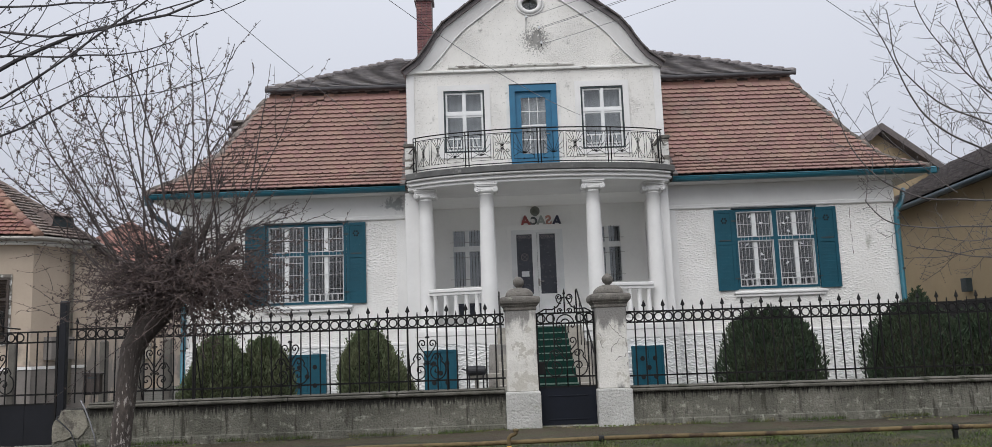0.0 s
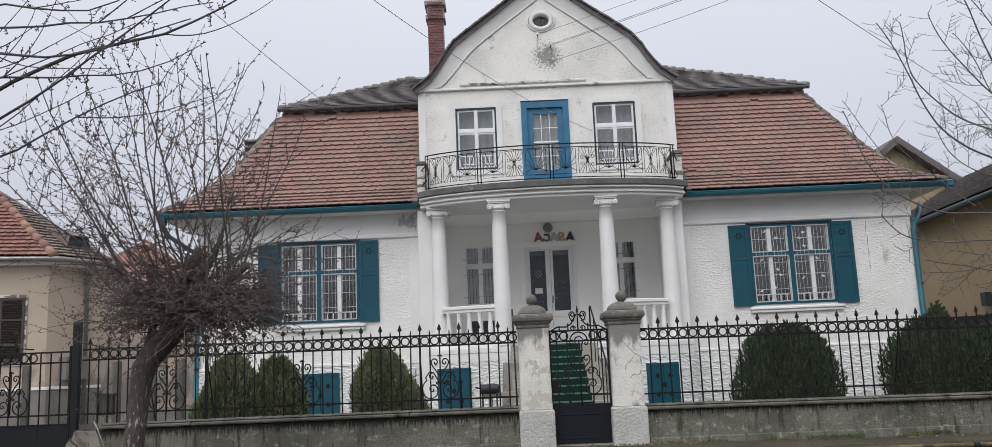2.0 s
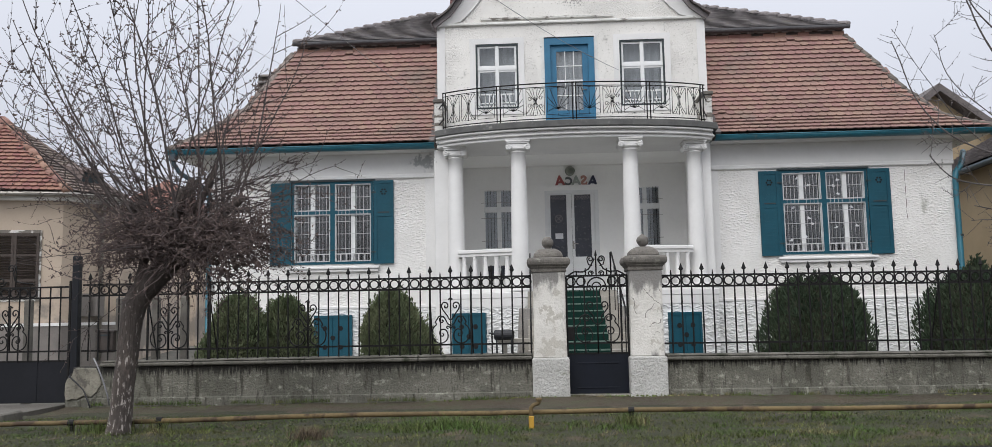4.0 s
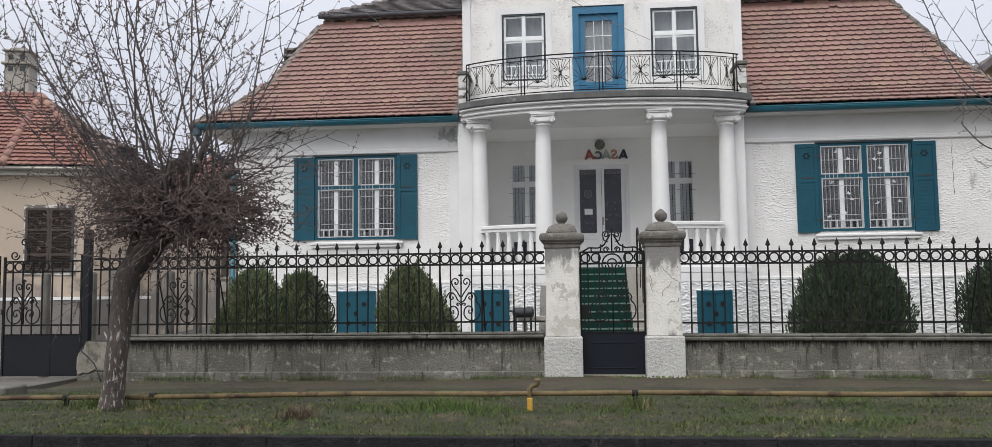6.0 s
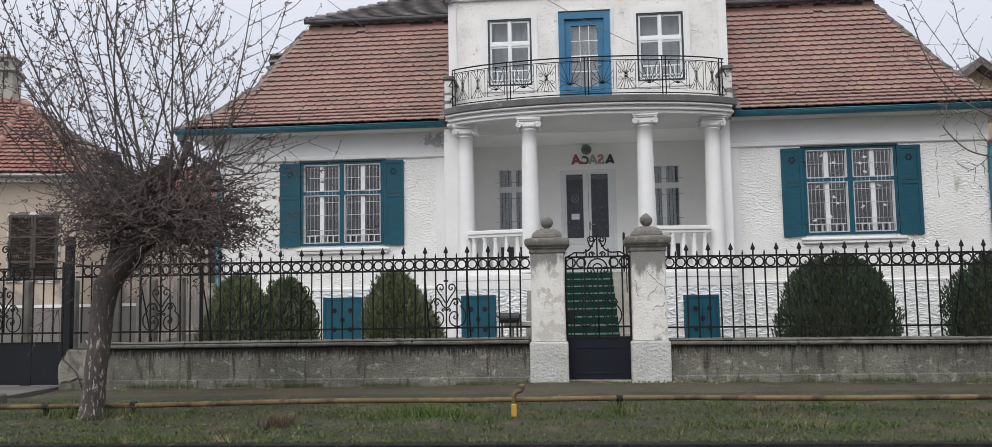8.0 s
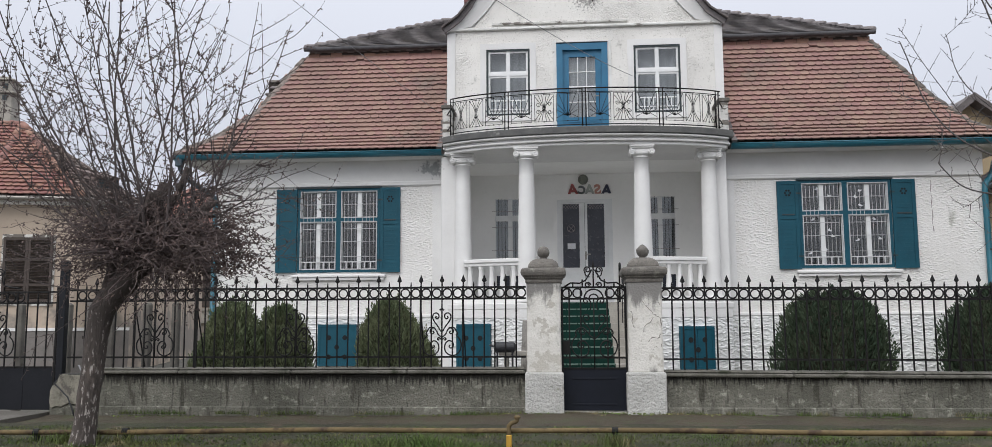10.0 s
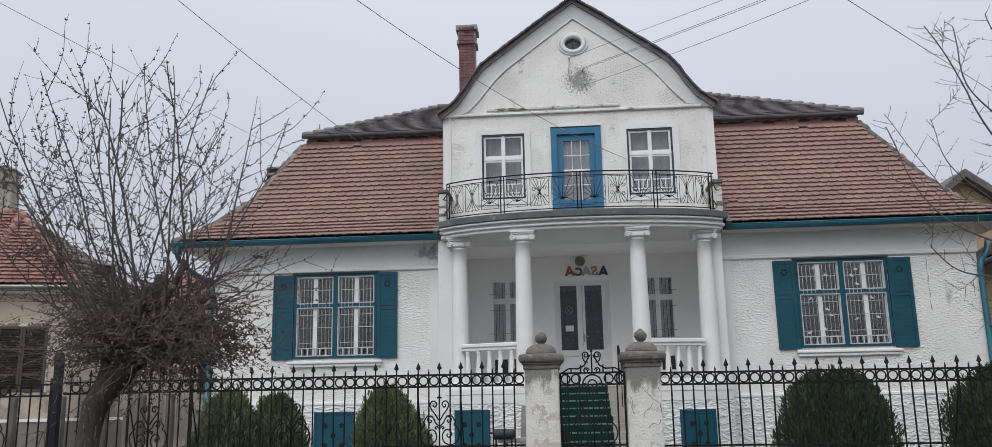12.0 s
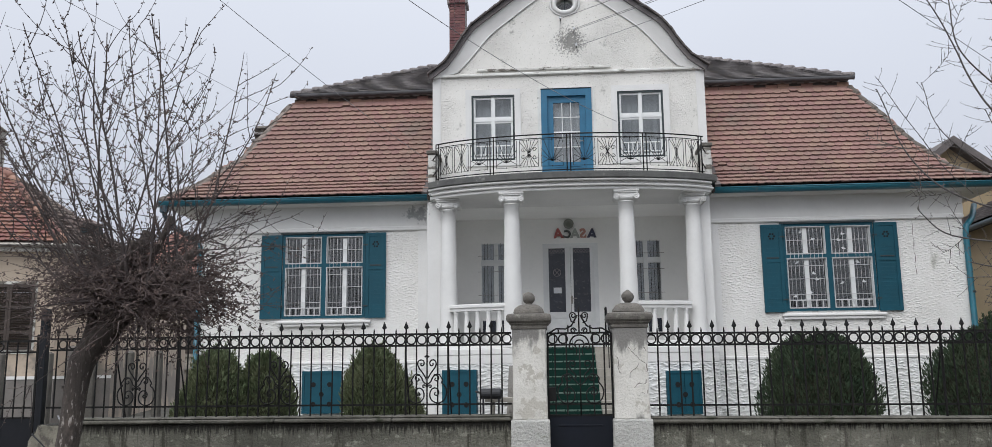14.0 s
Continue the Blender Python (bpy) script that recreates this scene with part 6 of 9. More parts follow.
ring_me = shared(Build().tube([(0.058 * math.cos(2 * math.pi * i / 18), 0, 0.058 * math.sin(2 * math.pi * i / 18)) for i in range(18)], 0.0105, 5, True), M_IRON, "ring", True)


def scroll_panel(parent, cx, y, z0, z1, w):
    """Lyre-shaped scrollwork between two pickets."""
    r = 0.0095
    kx, kz = w / 0.26, (z1 - z0) / 0.60
    b_ = Build()

    def line(s, pts_):
        # smooth the corners of the bent bar
        for turn_ in range(2):
            pts_ = [pts_[0]] + [q for a_, c_ in zip(pts_, pts_[1:]) for q in ((0.75 * a_[0] + 0.25 * c_[0], 0.75 * a_[1] + 0.25 * c_[1]), (0.25 * a_[0] + 0.75 * c_[0], 0.25 * a_[1] + 0.75 * c_[1]))] + [pts_[-1]]
        b_.tube([(cx + s * kx * u, y, z0 + kz * v) for u, v in pts_], r, 5)

    for s in (-1, 1):
        line(s, [(0.012, 0.33), (0.05, 0.40), (0.105, 0.47), (0.128, 0.53), (0.10, 0.58), (0.05, 0.575), (0.032, 0.53), (0.055, 0.495), (0.085, 0.51), (0.075, 0.535)])
        line(s, [(0.0, 0.25), (0.05, 0.285), (0.07, 0.34), (0.105, 0.382), (0.15, 0.365), (0.158, 0.32), (0.125, 0.292), (0.098, 0.315), (0.118, 0.335)])
        line(s, [(0.09, 0.378), (0.16, 0.39), (0.185, 0.345), (0.215, 0.30), (0.185, 0.275), (0.235, 0.235), (0.262, 0.16), (0.238, 0.055), (0.165, 0.002), (0.085, 0.018), (0.035, 0.08), (0.042, 0.165), (0.09, 0.212), (0.145, 0.19), (0.158, 0.135), (0.122, 0.10), (0.092, 0.125), (0.112, 0.15)])
        line(s, [(0.0, 0.215), (0.035, 0.25), (0.06, 0.235), (0.05, 0.21), (0.032, 0.222)])
    b_.tube([(cx, y, z0), (cx, y, z1 + 0.02)], r, 5)
    b_.tube([(cx - 0.03, y, z1 + 0.015), (cx, y, z1 + 0.035), (cx + 0.03, y, z1 + 0.015)], 0.012, 6)
    return part("scrollwork", b_, M_IRON, parent, round_=True)


def fence_run(x0, x1, first, pitch, label, lift=0.0, fall=0.0, scrolls=(), posts=()):
    """A run of railing; its rails fall by so much a metre, spears stand at first and every second picket on."""
    f_ = thing("iron_fence", ((x0 + x1) / 2, FENCE_Y, 0.645), label, "fence", "railing sections")

    def drop(x):
        return lift - fall * (x - x0)

    for z, r in ((R_HI, 0.013), (R_LO, 0.013), (R_FOOT, 0.012)):
        part("rail", Build().slab([(x0, z - r + drop(x0)), (x1, z - r + drop(x1)), (x1, z + r + drop(x1)), (x0, z + r + drop(x0))], FENCE_Y - 0.007, FENCE_Y + 0.007), M_IRON, f_)
    r_ = random.Random(int(x0 * 10))
    k0 = math.ceil((x0 + 0.03 - first) / pitch)
    for k in range(k0 - 1, int((x1 - 0.03 - first) / pitch) + 1):
        x = first + k * pitch
        if k >= k0:
            piece("picket", short_me if k % 2 else spear_me, pose(x, FENCE_Y - 0.014, 0.640 + drop(x), r_.uniform(-0.4, 0.4), r_.uniform(-0.4, 0.4), 0), f_)
        if x0 + 0.04 < x + pitch / 2 < x1 - 0.04:
            piece("ring", ring_me, pose(x + pitch / 2, FENCE_Y, (R_LO + R_HI) / 2 + drop(x)), f_)
    for cx in scrolls:
        scroll_panel(f_, cx, FENCE_Y - 0.016, R_FOOT + 0.012 + drop(cx), R_FOOT + 0.60 + drop(cx), 0.262)
    for x in posts:
        part("post", Build().box(x - 0.011, x + 0.011, FENCE_Y - 0.016, FENCE_Y + 0.016, 0.60 + drop(x), R_HI + 0.02 + drop(x)), M_IRON, f_)
        part("brace", Build().tube([(x, FENCE_Y + 0.01, 1.45), (x, FENCE_Y + 0.35, 0.62), (x, FENCE_Y + 0.38, 0.1)], 0.010, 5), M_IRON, f_)
    return f_


fence_l = fence_run(-7.26, -0.955, -1.227, PITCH_L, "black wrought-iron fence with rings, spears and scrollwork on the wall", 0.020, 0.001, (-6.013, -4.061, -2.073), (-6.318, -5.44, -2.36, -1.794))
fence_r = fence_run(0.825, 11.9, 1.088, PITCH_R, "black wrought-iron fence with rings and spear tips on the wall", -0.020, 0.0055, (), (4.526, 7.39))
tall_post = tagged(part("gate_post", Build().tower(-7.335, FENCE_Y - 0.02, [(0.049, ZG - 0.1), (0.049, 2.11), (0.04, 2.13)]), M_SHEET, bevel=0.006), "tall square black steel gate post", "post")

# small gate between the pillars
gate = thing("garden_gate", (-0.06, FENCE_Y, 0.08), "closed black iron garden gate with scrollwork and a sheet-metal foot", "gate")
GX0, GX1 = -0.478, 0.350
for x in (GX0, GX1):
    part("gate_stile", Build().box(x - 0.013, x + 0.013, FENCE_Y - 0.015, FENCE_Y + 0.015, 0.085, 1.69), M_IRON, gate)
part("gate_sheet", Build().box(GX0 + 0.01, GX1 - 0.01, FENCE_Y - 0.004, FENCE_Y + 0.004, 0.10, 0.635), M_GATE, gate, "dark navy sheet-metal panel", bevel=0.003)
for z in (0.17, 0.50):
    part("pressed_ridge", Build().box(GX0 + 0.12, GX1 - 0.14, FENCE_Y - 0.012, FENCE_Y - 0.003, z, z + 0.02), M_GATE, gate, bevel=0.004)
for z in (0.64, R_FOOT, R_LO, R_HI):
    part("gate_rail", Build().box(GX0 - 0.01, GX1 + 0.01, FENCE_Y - 0.01, FENCE_Y + 0.01, z - 0.012, z + 0.012), M_IRON, gate)
gbar = shared(Build().tube([(0, 0, 0), (0, 0, R_HI - 0.64)], 0.0105, 6), M_IRON, "gate_bar")
for x in (-0.385, -0.235, 0.110, 0.255):
    piece("gate_bar", gbar, pose(x, FENCE_Y - 0.012, 0.64), gate)
for x in (-0.41, -0.275, 0.15, 0.285):
    piece("ring", ring_me, pose(x, FENCE_Y, (R_LO + R_HI) / 2), gate)
gcx = -0.063
part("gate_arch", Build().tube(arc(gcx, R_LO, 0.125, 0, 180, 14, FENCE_Y), 0.0105, 5).tube(arc(gcx, R_LO, 0.06, 0, 180, 10, FENCE_Y), 0.0095, 5), M_IRON, gate, round_=True)
b_ = Build()
for s in (-1, 1):
    b_.tube([(gcx + s * 0.40, FENCE_Y, R_HI), (gcx + s * 0.30, FENCE_Y, 1.755), (gcx + s * 0.18, FENCE_Y, 1.75), (gcx + s * 0.10, FENCE_Y, 1.79), (gcx + s * 0.035, FENCE_Y, 1.90), (gcx + s * 0.02, FENCE_Y, 1.93)], 0.011, 5)
    b_.tube(spiral(gcx + s * 0.075, 1.925, 0.045, 0.012, 90 - s * 90, s * 1.3, 18, FENCE_Y), 0.0095, 5)
    b_.tube(spiral(gcx + s * 0.075, 1.725, 0.04, 0.012, 90 + s * 90, s * -1.3, 18, FENCE_Y), 0.0095, 5)
    b_.tube([(gcx + s * 0.145, FENCE_Y, R_HI), (gcx + s * 0.145, FENCE_Y, 1.80)], 0.0105, 5)
    b_.tube([(gcx + s * 0.27, FENCE_Y, R_HI), (gcx + s * 0.27, FENCE_Y, 1.765)], 0.0095, 5)
    b_.tube([(gcx + s * 0.12, FENCE_Y, 1.925), (gcx + s * 0.10, FENCE_Y, 1.85), (gcx + s * 0.05, FENCE_Y, 1.83)], 0.0095, 5)
b_.tube([(gcx, FENCE_Y, R_HI), (gcx, FENCE_Y, 1.96), (gcx, FENCE_Y, 1.975), (gcx, FENCE_Y, 2.05)], [0.01, 0.01, 0.02, 0.003], 6)
part("gate_crest", b_, M_IRON, gate, "scrolled iron crest", round_=True)
b_ = Build()


def gate_line(sgn, pts_):
    for turn_ in range(2):
        pts_ = [pts_[0]] + [q for a_, c_ in zip(pts_, pts_[1:]) for q in ((0.75 * a_[0] + 0.25 * c_[0], 0.75 * a_[1] + 0.25 * c_[1]), (0.25 * a_[0] + 0.75 * c_[0], 0.25 * a_[1] + 0.75 * c_[1]))] + [pts_[-1]]
    b_.tube([(gcx + sgn * u, FENCE_Y - 0.016, R_FOOT + v) for u, v in pts_], 0.0095, 5)


for sgn in (-1, 1):
    gate_line(sgn, [(0.0, 0.24), (0.05, 0.28), (0.09, 0.335), (0.15, 0.40), (0.20, 0.36), (0.185, 0.305), (0.13, 0.30), (0.115, 0.34), (0.15, 0.355)])
    gate_line(sgn, [(0.15, 0.392), (0.22, 0.375), (0.25, 0.32), (0.225, 0.29), (0.29, 0.22), (0.30, 0.12), (0.25, 0.03), (0.16, 0.005), (0.08, 0.04), (0.07, 0.14), (0.12, 0.22), (0.20, 0.215), (0.225, 0.15), (0.17, 0.11), (0.13, 0.145), (0.155, 0.175)])
    gate_line(sgn, [(0.065, 0.31), (0.05, 0.37), (0.11, 0.43), (0.155, 0.49), (0.13, 0.56), (0.07, 0.555), (0.06, 0.505), (0.095, 0.48), (0.115, 0.51)])
    gate_line(sgn, [(0.05, 0.62), (0.035, 0.67), (0.045, 0.745), (0.10, 0.79), (0.14, 0.75), (0.115, 0.70), (0.08, 0.715), (0.09, 0.745)])
b_.tube([(gcx, FENCE_Y - 0.016, 0.64), (gcx, FENCE_Y - 0.016, R_LO)], 0.0095, 5)
part("scrollwork", b_, M_IRON, gate, round_=True)
part("lock", Build().box(GX0 + 0.0, GX0 + 0.10, FENCE_Y - 0.03, FENCE_Y + 0.03, 0.82, 1.0), M_IRON, gate, bevel=0.005)
part("threshold", Build().box(-0.49, 0.36, 12.33, 12.62, ZG - 0.06, 0.088), M_STONE, gate, "worn stone threshold", bevel=0.012)


def drive_leaf(x0, x1, scx, mirror):
    g_ = thing("drive_gate", ((x0 + x1) / 2, FENCE_Y, 0.09), "closed black drive gate leaf with sheet-metal foot and scrollwork", "gate", "drive gate leaves")
    for x in (x0 + 0.014, x1 - 0.014):
        part("gate_stile", Build().box(x - 0.014, x + 0.014, FENCE_Y - 0.016, FENCE_Y + 0.016, 0.09, 1.78 if x > x1 - 0.1 else 1.76), M_IRON, g_)
    part("gate_sheet", Build().box(x0 + 0.02, x1 - 0.02, FENCE_Y - 0.004, FENCE_Y + 0.004, 0.09, 0.66), M_SHEET, g_, "black sheet-metal panel", bevel=0.003)
    part("sheet_seam", Build().box((x0 + x1) / 2 + 0.12, (x0 + x1) / 2 + 0.135, FENCE_Y - 0.009, FENCE_Y - 0.003, 0.09, 0.66), M_SHEET, g_)
    for z in (0.665, 0.80, R_LO, R_HI):
        part("gate_rail", Build().box(x0, x1, FENCE_Y - 0.01, FENCE_Y + 0.01, z - 0.012, z + 0.012), M_IRON, g_)
    bar = shared(Build().tube([(0, 0, 0), (0, 0, R_HI - 0.66)], 0.011, 6), M_IRON, "gate_bar")
    n_ = 8
    for i in range(1, n_):
        x = x0 + (x1 - x0) * i / n_
        piece("gate_bar", bar, pose(x, FENCE_Y - 0.014, 0.66), g_)
    for i in range(5 if not mirror else 8):
        piece("ring", ring_me, pose(x0 + 0.09 + i * 0.132, FENCE_Y, (R_LO + R_HI) / 2), g_)
    scroll_panel(g_, scx, FENCE_Y - 0.018, 0.815, 1.40, 0.25)
    b_ = Build()
    s = -1 if mirror else 1
    ex = x1 if mirror else x0
    b_.tube([(ex + s * 0.62, FENCE_Y, R_HI + 0.05), (ex + s * 0.45, FENCE_Y, R_HI + 0.07), (ex + s * 0.36, FENCE_Y, R_HI + 0.10), (ex + s * 0.33, FENCE_Y, R_HI + 0.20), (ex + s * 0.36, FENCE_Y, R_HI + 0.30)], 0.011, 5)
    b_.tube(spiral(ex + s * 0.30, R_HI + 0.27, 0.06, 0.015, 0, s * 1.3, 20, FENCE_Y), 0.0105, 5)
    b_.tube(spiral(ex + s * 0.16, R_HI + 0.09, 0.07, 0.02, 0, -s * 1.3, 20, FENCE_Y), 0.0105, 5)
    b_.tube([(ex + s * 0.37, FENCE_Y, R_HI), (ex + s * 0.37, FENCE_Y, R_HI + 0.40)], [0.009, 0.004], 5)
    part("gate_crest", b_, M_IRON, g_, round_=True)


drive_leaf(-8.60, -7.42, -8.28, False)
drive_leaf(-9.90, -8.66, -9.0, True)
left_post = tagged(part("gate_post", Build().tower(-9.99, FENCE_Y - 0.02, [(0.06, ZG - 0.1), (0.06, 2.11), (0.045, 2.13)]), M_SHEET, bevel=0.006), "tall square black steel gate post", "post")
part("lock_box", Build().box(-8.66, -8.60, FENCE_Y - 0.05, FENCE_Y + 0.03, 0.95, 1.02), M_METAL, left_post)

# mailbox on the railing
mb = thing("mailbox", (-6.93, FENCE_Y, 0.80), "brown sheet-metal mailbox hung on the railing", "mailbox")
part("mailbox_body", Build().box(-7.05, -6.81, FENCE_Y + 0.005, FENCE_Y + 0.11, 0.77, 1.07), M_MAILBOX, mb, bevel=0.01)
part("mailbox_lid", Build().slab([(-7.065, 1.05), (-6.795, 1.05), (-6.795, 1.075), (-7.065, 1.09)], FENCE_Y - 0.004, FENCE_Y + 0.13), M_MAILBOX, mb, bevel=0.004)
part("mailbox_slot", Build().box(-7.0, -6.86, FENCE_Y - 0.002, FENCE_Y + 0.006, 1.0, 1.02), M_DARKTRIM, mb)

# cable hanging down the wall end
cable = tagged(part("cable", Build().tube([(-7.0, 12.30, 0.70), (-6.93, 12.27, 0.60), (-6.85, 12.26, 0.42), (-6.78, 12.27, 0.2), (-6.76, 12.28, 0.06)], 0.0105, 5), M_WIRE, round_=True), "loose black cable down the end of the garden wall", "cable")

# weathered posts of the side boundary behind the fence
for i, x in enumerate((-8.65, -7.9, -7.22, -6.66, -6.22)):
    tagged(part("fence_post", Build().tower(x, 13.5, [(0.055, ZG - 0.1), (0.052, 1.54), (0.03, 1.57)]), M_POST, bevel=0.01), "weathered grey concrete fence post", "post", "boundary posts")

# ---- verge things: gas pipe, marker, slab ----
PIPE_Y, PIPE_Z = 9.45, 0.200
pipe = thing("gas_pipe", (0, PIPE_Y, ZG), "faded yellow gas pipe on short stands along the verge", "pipe")
pts = [(-14 + 28 * i / 40, PIPE_Y + 0.012 * math.sin(i * 0.8), PIPE_Z + 0.006 * math.sin(i * 1.3) - 0.0013 * min(64.0, (-14 + 28 * i / 40) ** 2)) for i in range(41)]
part("pipe_run", Build().tube(pts, 0.025, 10), M_PIPE, pipe, round_=True)
for x in (-9.4, -5.75, -4.82, 0.03, 3.9, 8.6):
    zc = PIPE_Z - 0.0013 * min(64.0, x * x)
    st = part("stand", Build().box(x - 0.022, x + 0.022, PIPE_Y - 0.022, PIPE_Y + 0.022, ZG - 0.1, zc - 0.03), M_IRON, pipe, "rusty steel stand", bevel=0.004)
    part("collar", Build().tube([(x - 0.03, PIPE_Y, zc), (x + 0.03, PIPE_Y, zc)], 0.036, 10), M_IRON, st)
part("riser", Build().tube([(-0.98, PIPE_Y - 0.06, ZG - 0.03), (-0.98, PIPE_Y - 0.06, 0.20), (-0.98, PIPE_Y - 0.06, 0.245), (-0.955, PIPE_Y - 0.06, 0.275), (-0.915, PIPE_Y - 0.06, 0.285), (-0.90, PIPE_Y - 0.06, 0.30), (-0.90, PIPE_Y - 0.06, 0.32)], 0.022, 8), M_PIPE, pipe, round_=True)
part("valve", Build().lathe(-0.90, PIPE_Y - 0.06, [(0.024, 0.312), (0.032, 0.318), (0.032, 0.338), (0.018, 0.346)], 8), M_PIPE, pipe)
part("marker", Build().box(-1.005, -0.953, PIPE_Y - 0.10, PIPE_Y - 0.05, ZG - 0.06, 0.165), M_YELLOW, pipe, "yellow marker sleeve", bevel=0.006)

slab = tagged(part("concrete_slab", Build().box(-11.2, -7.02, 10.30, 10.72, ZG - 0.12, 0.17), M_POST, bevel=0.02), "worn concrete culvert slab beside the drive", "slab")
drive = tagged(part("driveway", Build().box(-11.2, -7.42, 10.73, 12.5, ZG - 0.1, ZG + 0.012), M_DRIVE), "worn pale concrete driveway at the gate", "driveway", kind="structure")

# black grill on a stand in the garden
gr = thing("garden_grill", (-1.44, 15.3, ZG), "small black drum grill on thin legs in the front garden", "grill")
part("drum", Build().tube([(-1.62, 15.3, 0.845), (-1.60, 15.3, 0.845), (-1.29, 15.3, 0.845), (-1.27, 15.3, 0.845)], [0.05, 0.085, 0.085, 0.05], 16), M_BLACKPLASTIC, gr)
part("handle", Build().tube([(-1.62, 15.21, 0.86), (-1.69, 15.2, 0.88), (-1.69, 15.4, 0.88), (-1.62, 15.39, 0.86)], 0.012, 6), M_BLACKPLASTIC, gr)
for x in (-1.57, -1.32):
    for yy in (15.25, 15.35):
        part("leg", Build().tube([(x, yy, ZG - 0.03), (x, yy, 0.79)], 0.014, 6), M_BLACKPLASTIC, gr)
part("shelf", Build().box(-1.6, -1.29, 15.22, 15.38, 0.42, 0.45), M_BLACKPLASTIC, gr)
bench = thing("garden_bench", (-1.25, 15.6, ZG), "weathered grey plank bench beside the steps", "bench")
part("seat", Build().box(-1.56, -0.98, 15.48, 15.74, 0.70, 0.775), M_STONE, bench, bevel=0.006)
for x in (-1.44, -1.06):
    part("leg", Build().box(x - 0.035, x + 0.035, 15.50, 15.72, ZG - 0.03, 0.699), M_STONE, bench, bevel=0.005)

# pale broken render and a loose cable at the gate end of the garden wall
part("wall_end", Build().slab([(-7.41, ZG - 0.1), (-7.42, 0.16), (-7.40, 0.30), (-7.41, 0.40), (-7.35, 0.47), (-7.31, 0.53), (-7.31, 0.575), (-7.24, 0.585), (-7.10, 0.578), (-7.10, ZG - 0.1)], 12.345, 12.60), M_WALLCON, wall_l, "crumbling wall end", bevel=0.012)
part("render_patch", Build().slab([(-7.405, 0.36), (-7.41, 0.20), (-7.38, 0.12), (-7.31, 0.15), (-7.24, 0.14), (-7.14, 0.19), (-7.04, 0.17), (-6.96, 0.24), (-6.90, 0.34), (-6.93, 0.47), (-6.98, 0.565), (-7.12, 0.565), (-7.24, 0.575), (-7.29, 0.55), (-7.31, 0.47), (-7.38, 0.41)], 12.322, 12.346), M_PATCH, wall_l, "pale broken render", bevel=0.006)
part("loose_cable", Build().tube([(-7.36, 12.42, 0.50), (-7.34, 12.30, 0.46), (-7.24, 12.29, 0.38), (-7.12, 12.28, 0.27), (-7.05, 12.27, 0.12), (-7.00, 12.24, 0.03)], 0.010, 6), M_BLACKPLASTIC, wall_l, "black cable", round_=True)

# ---- clipped thuja bushes ----


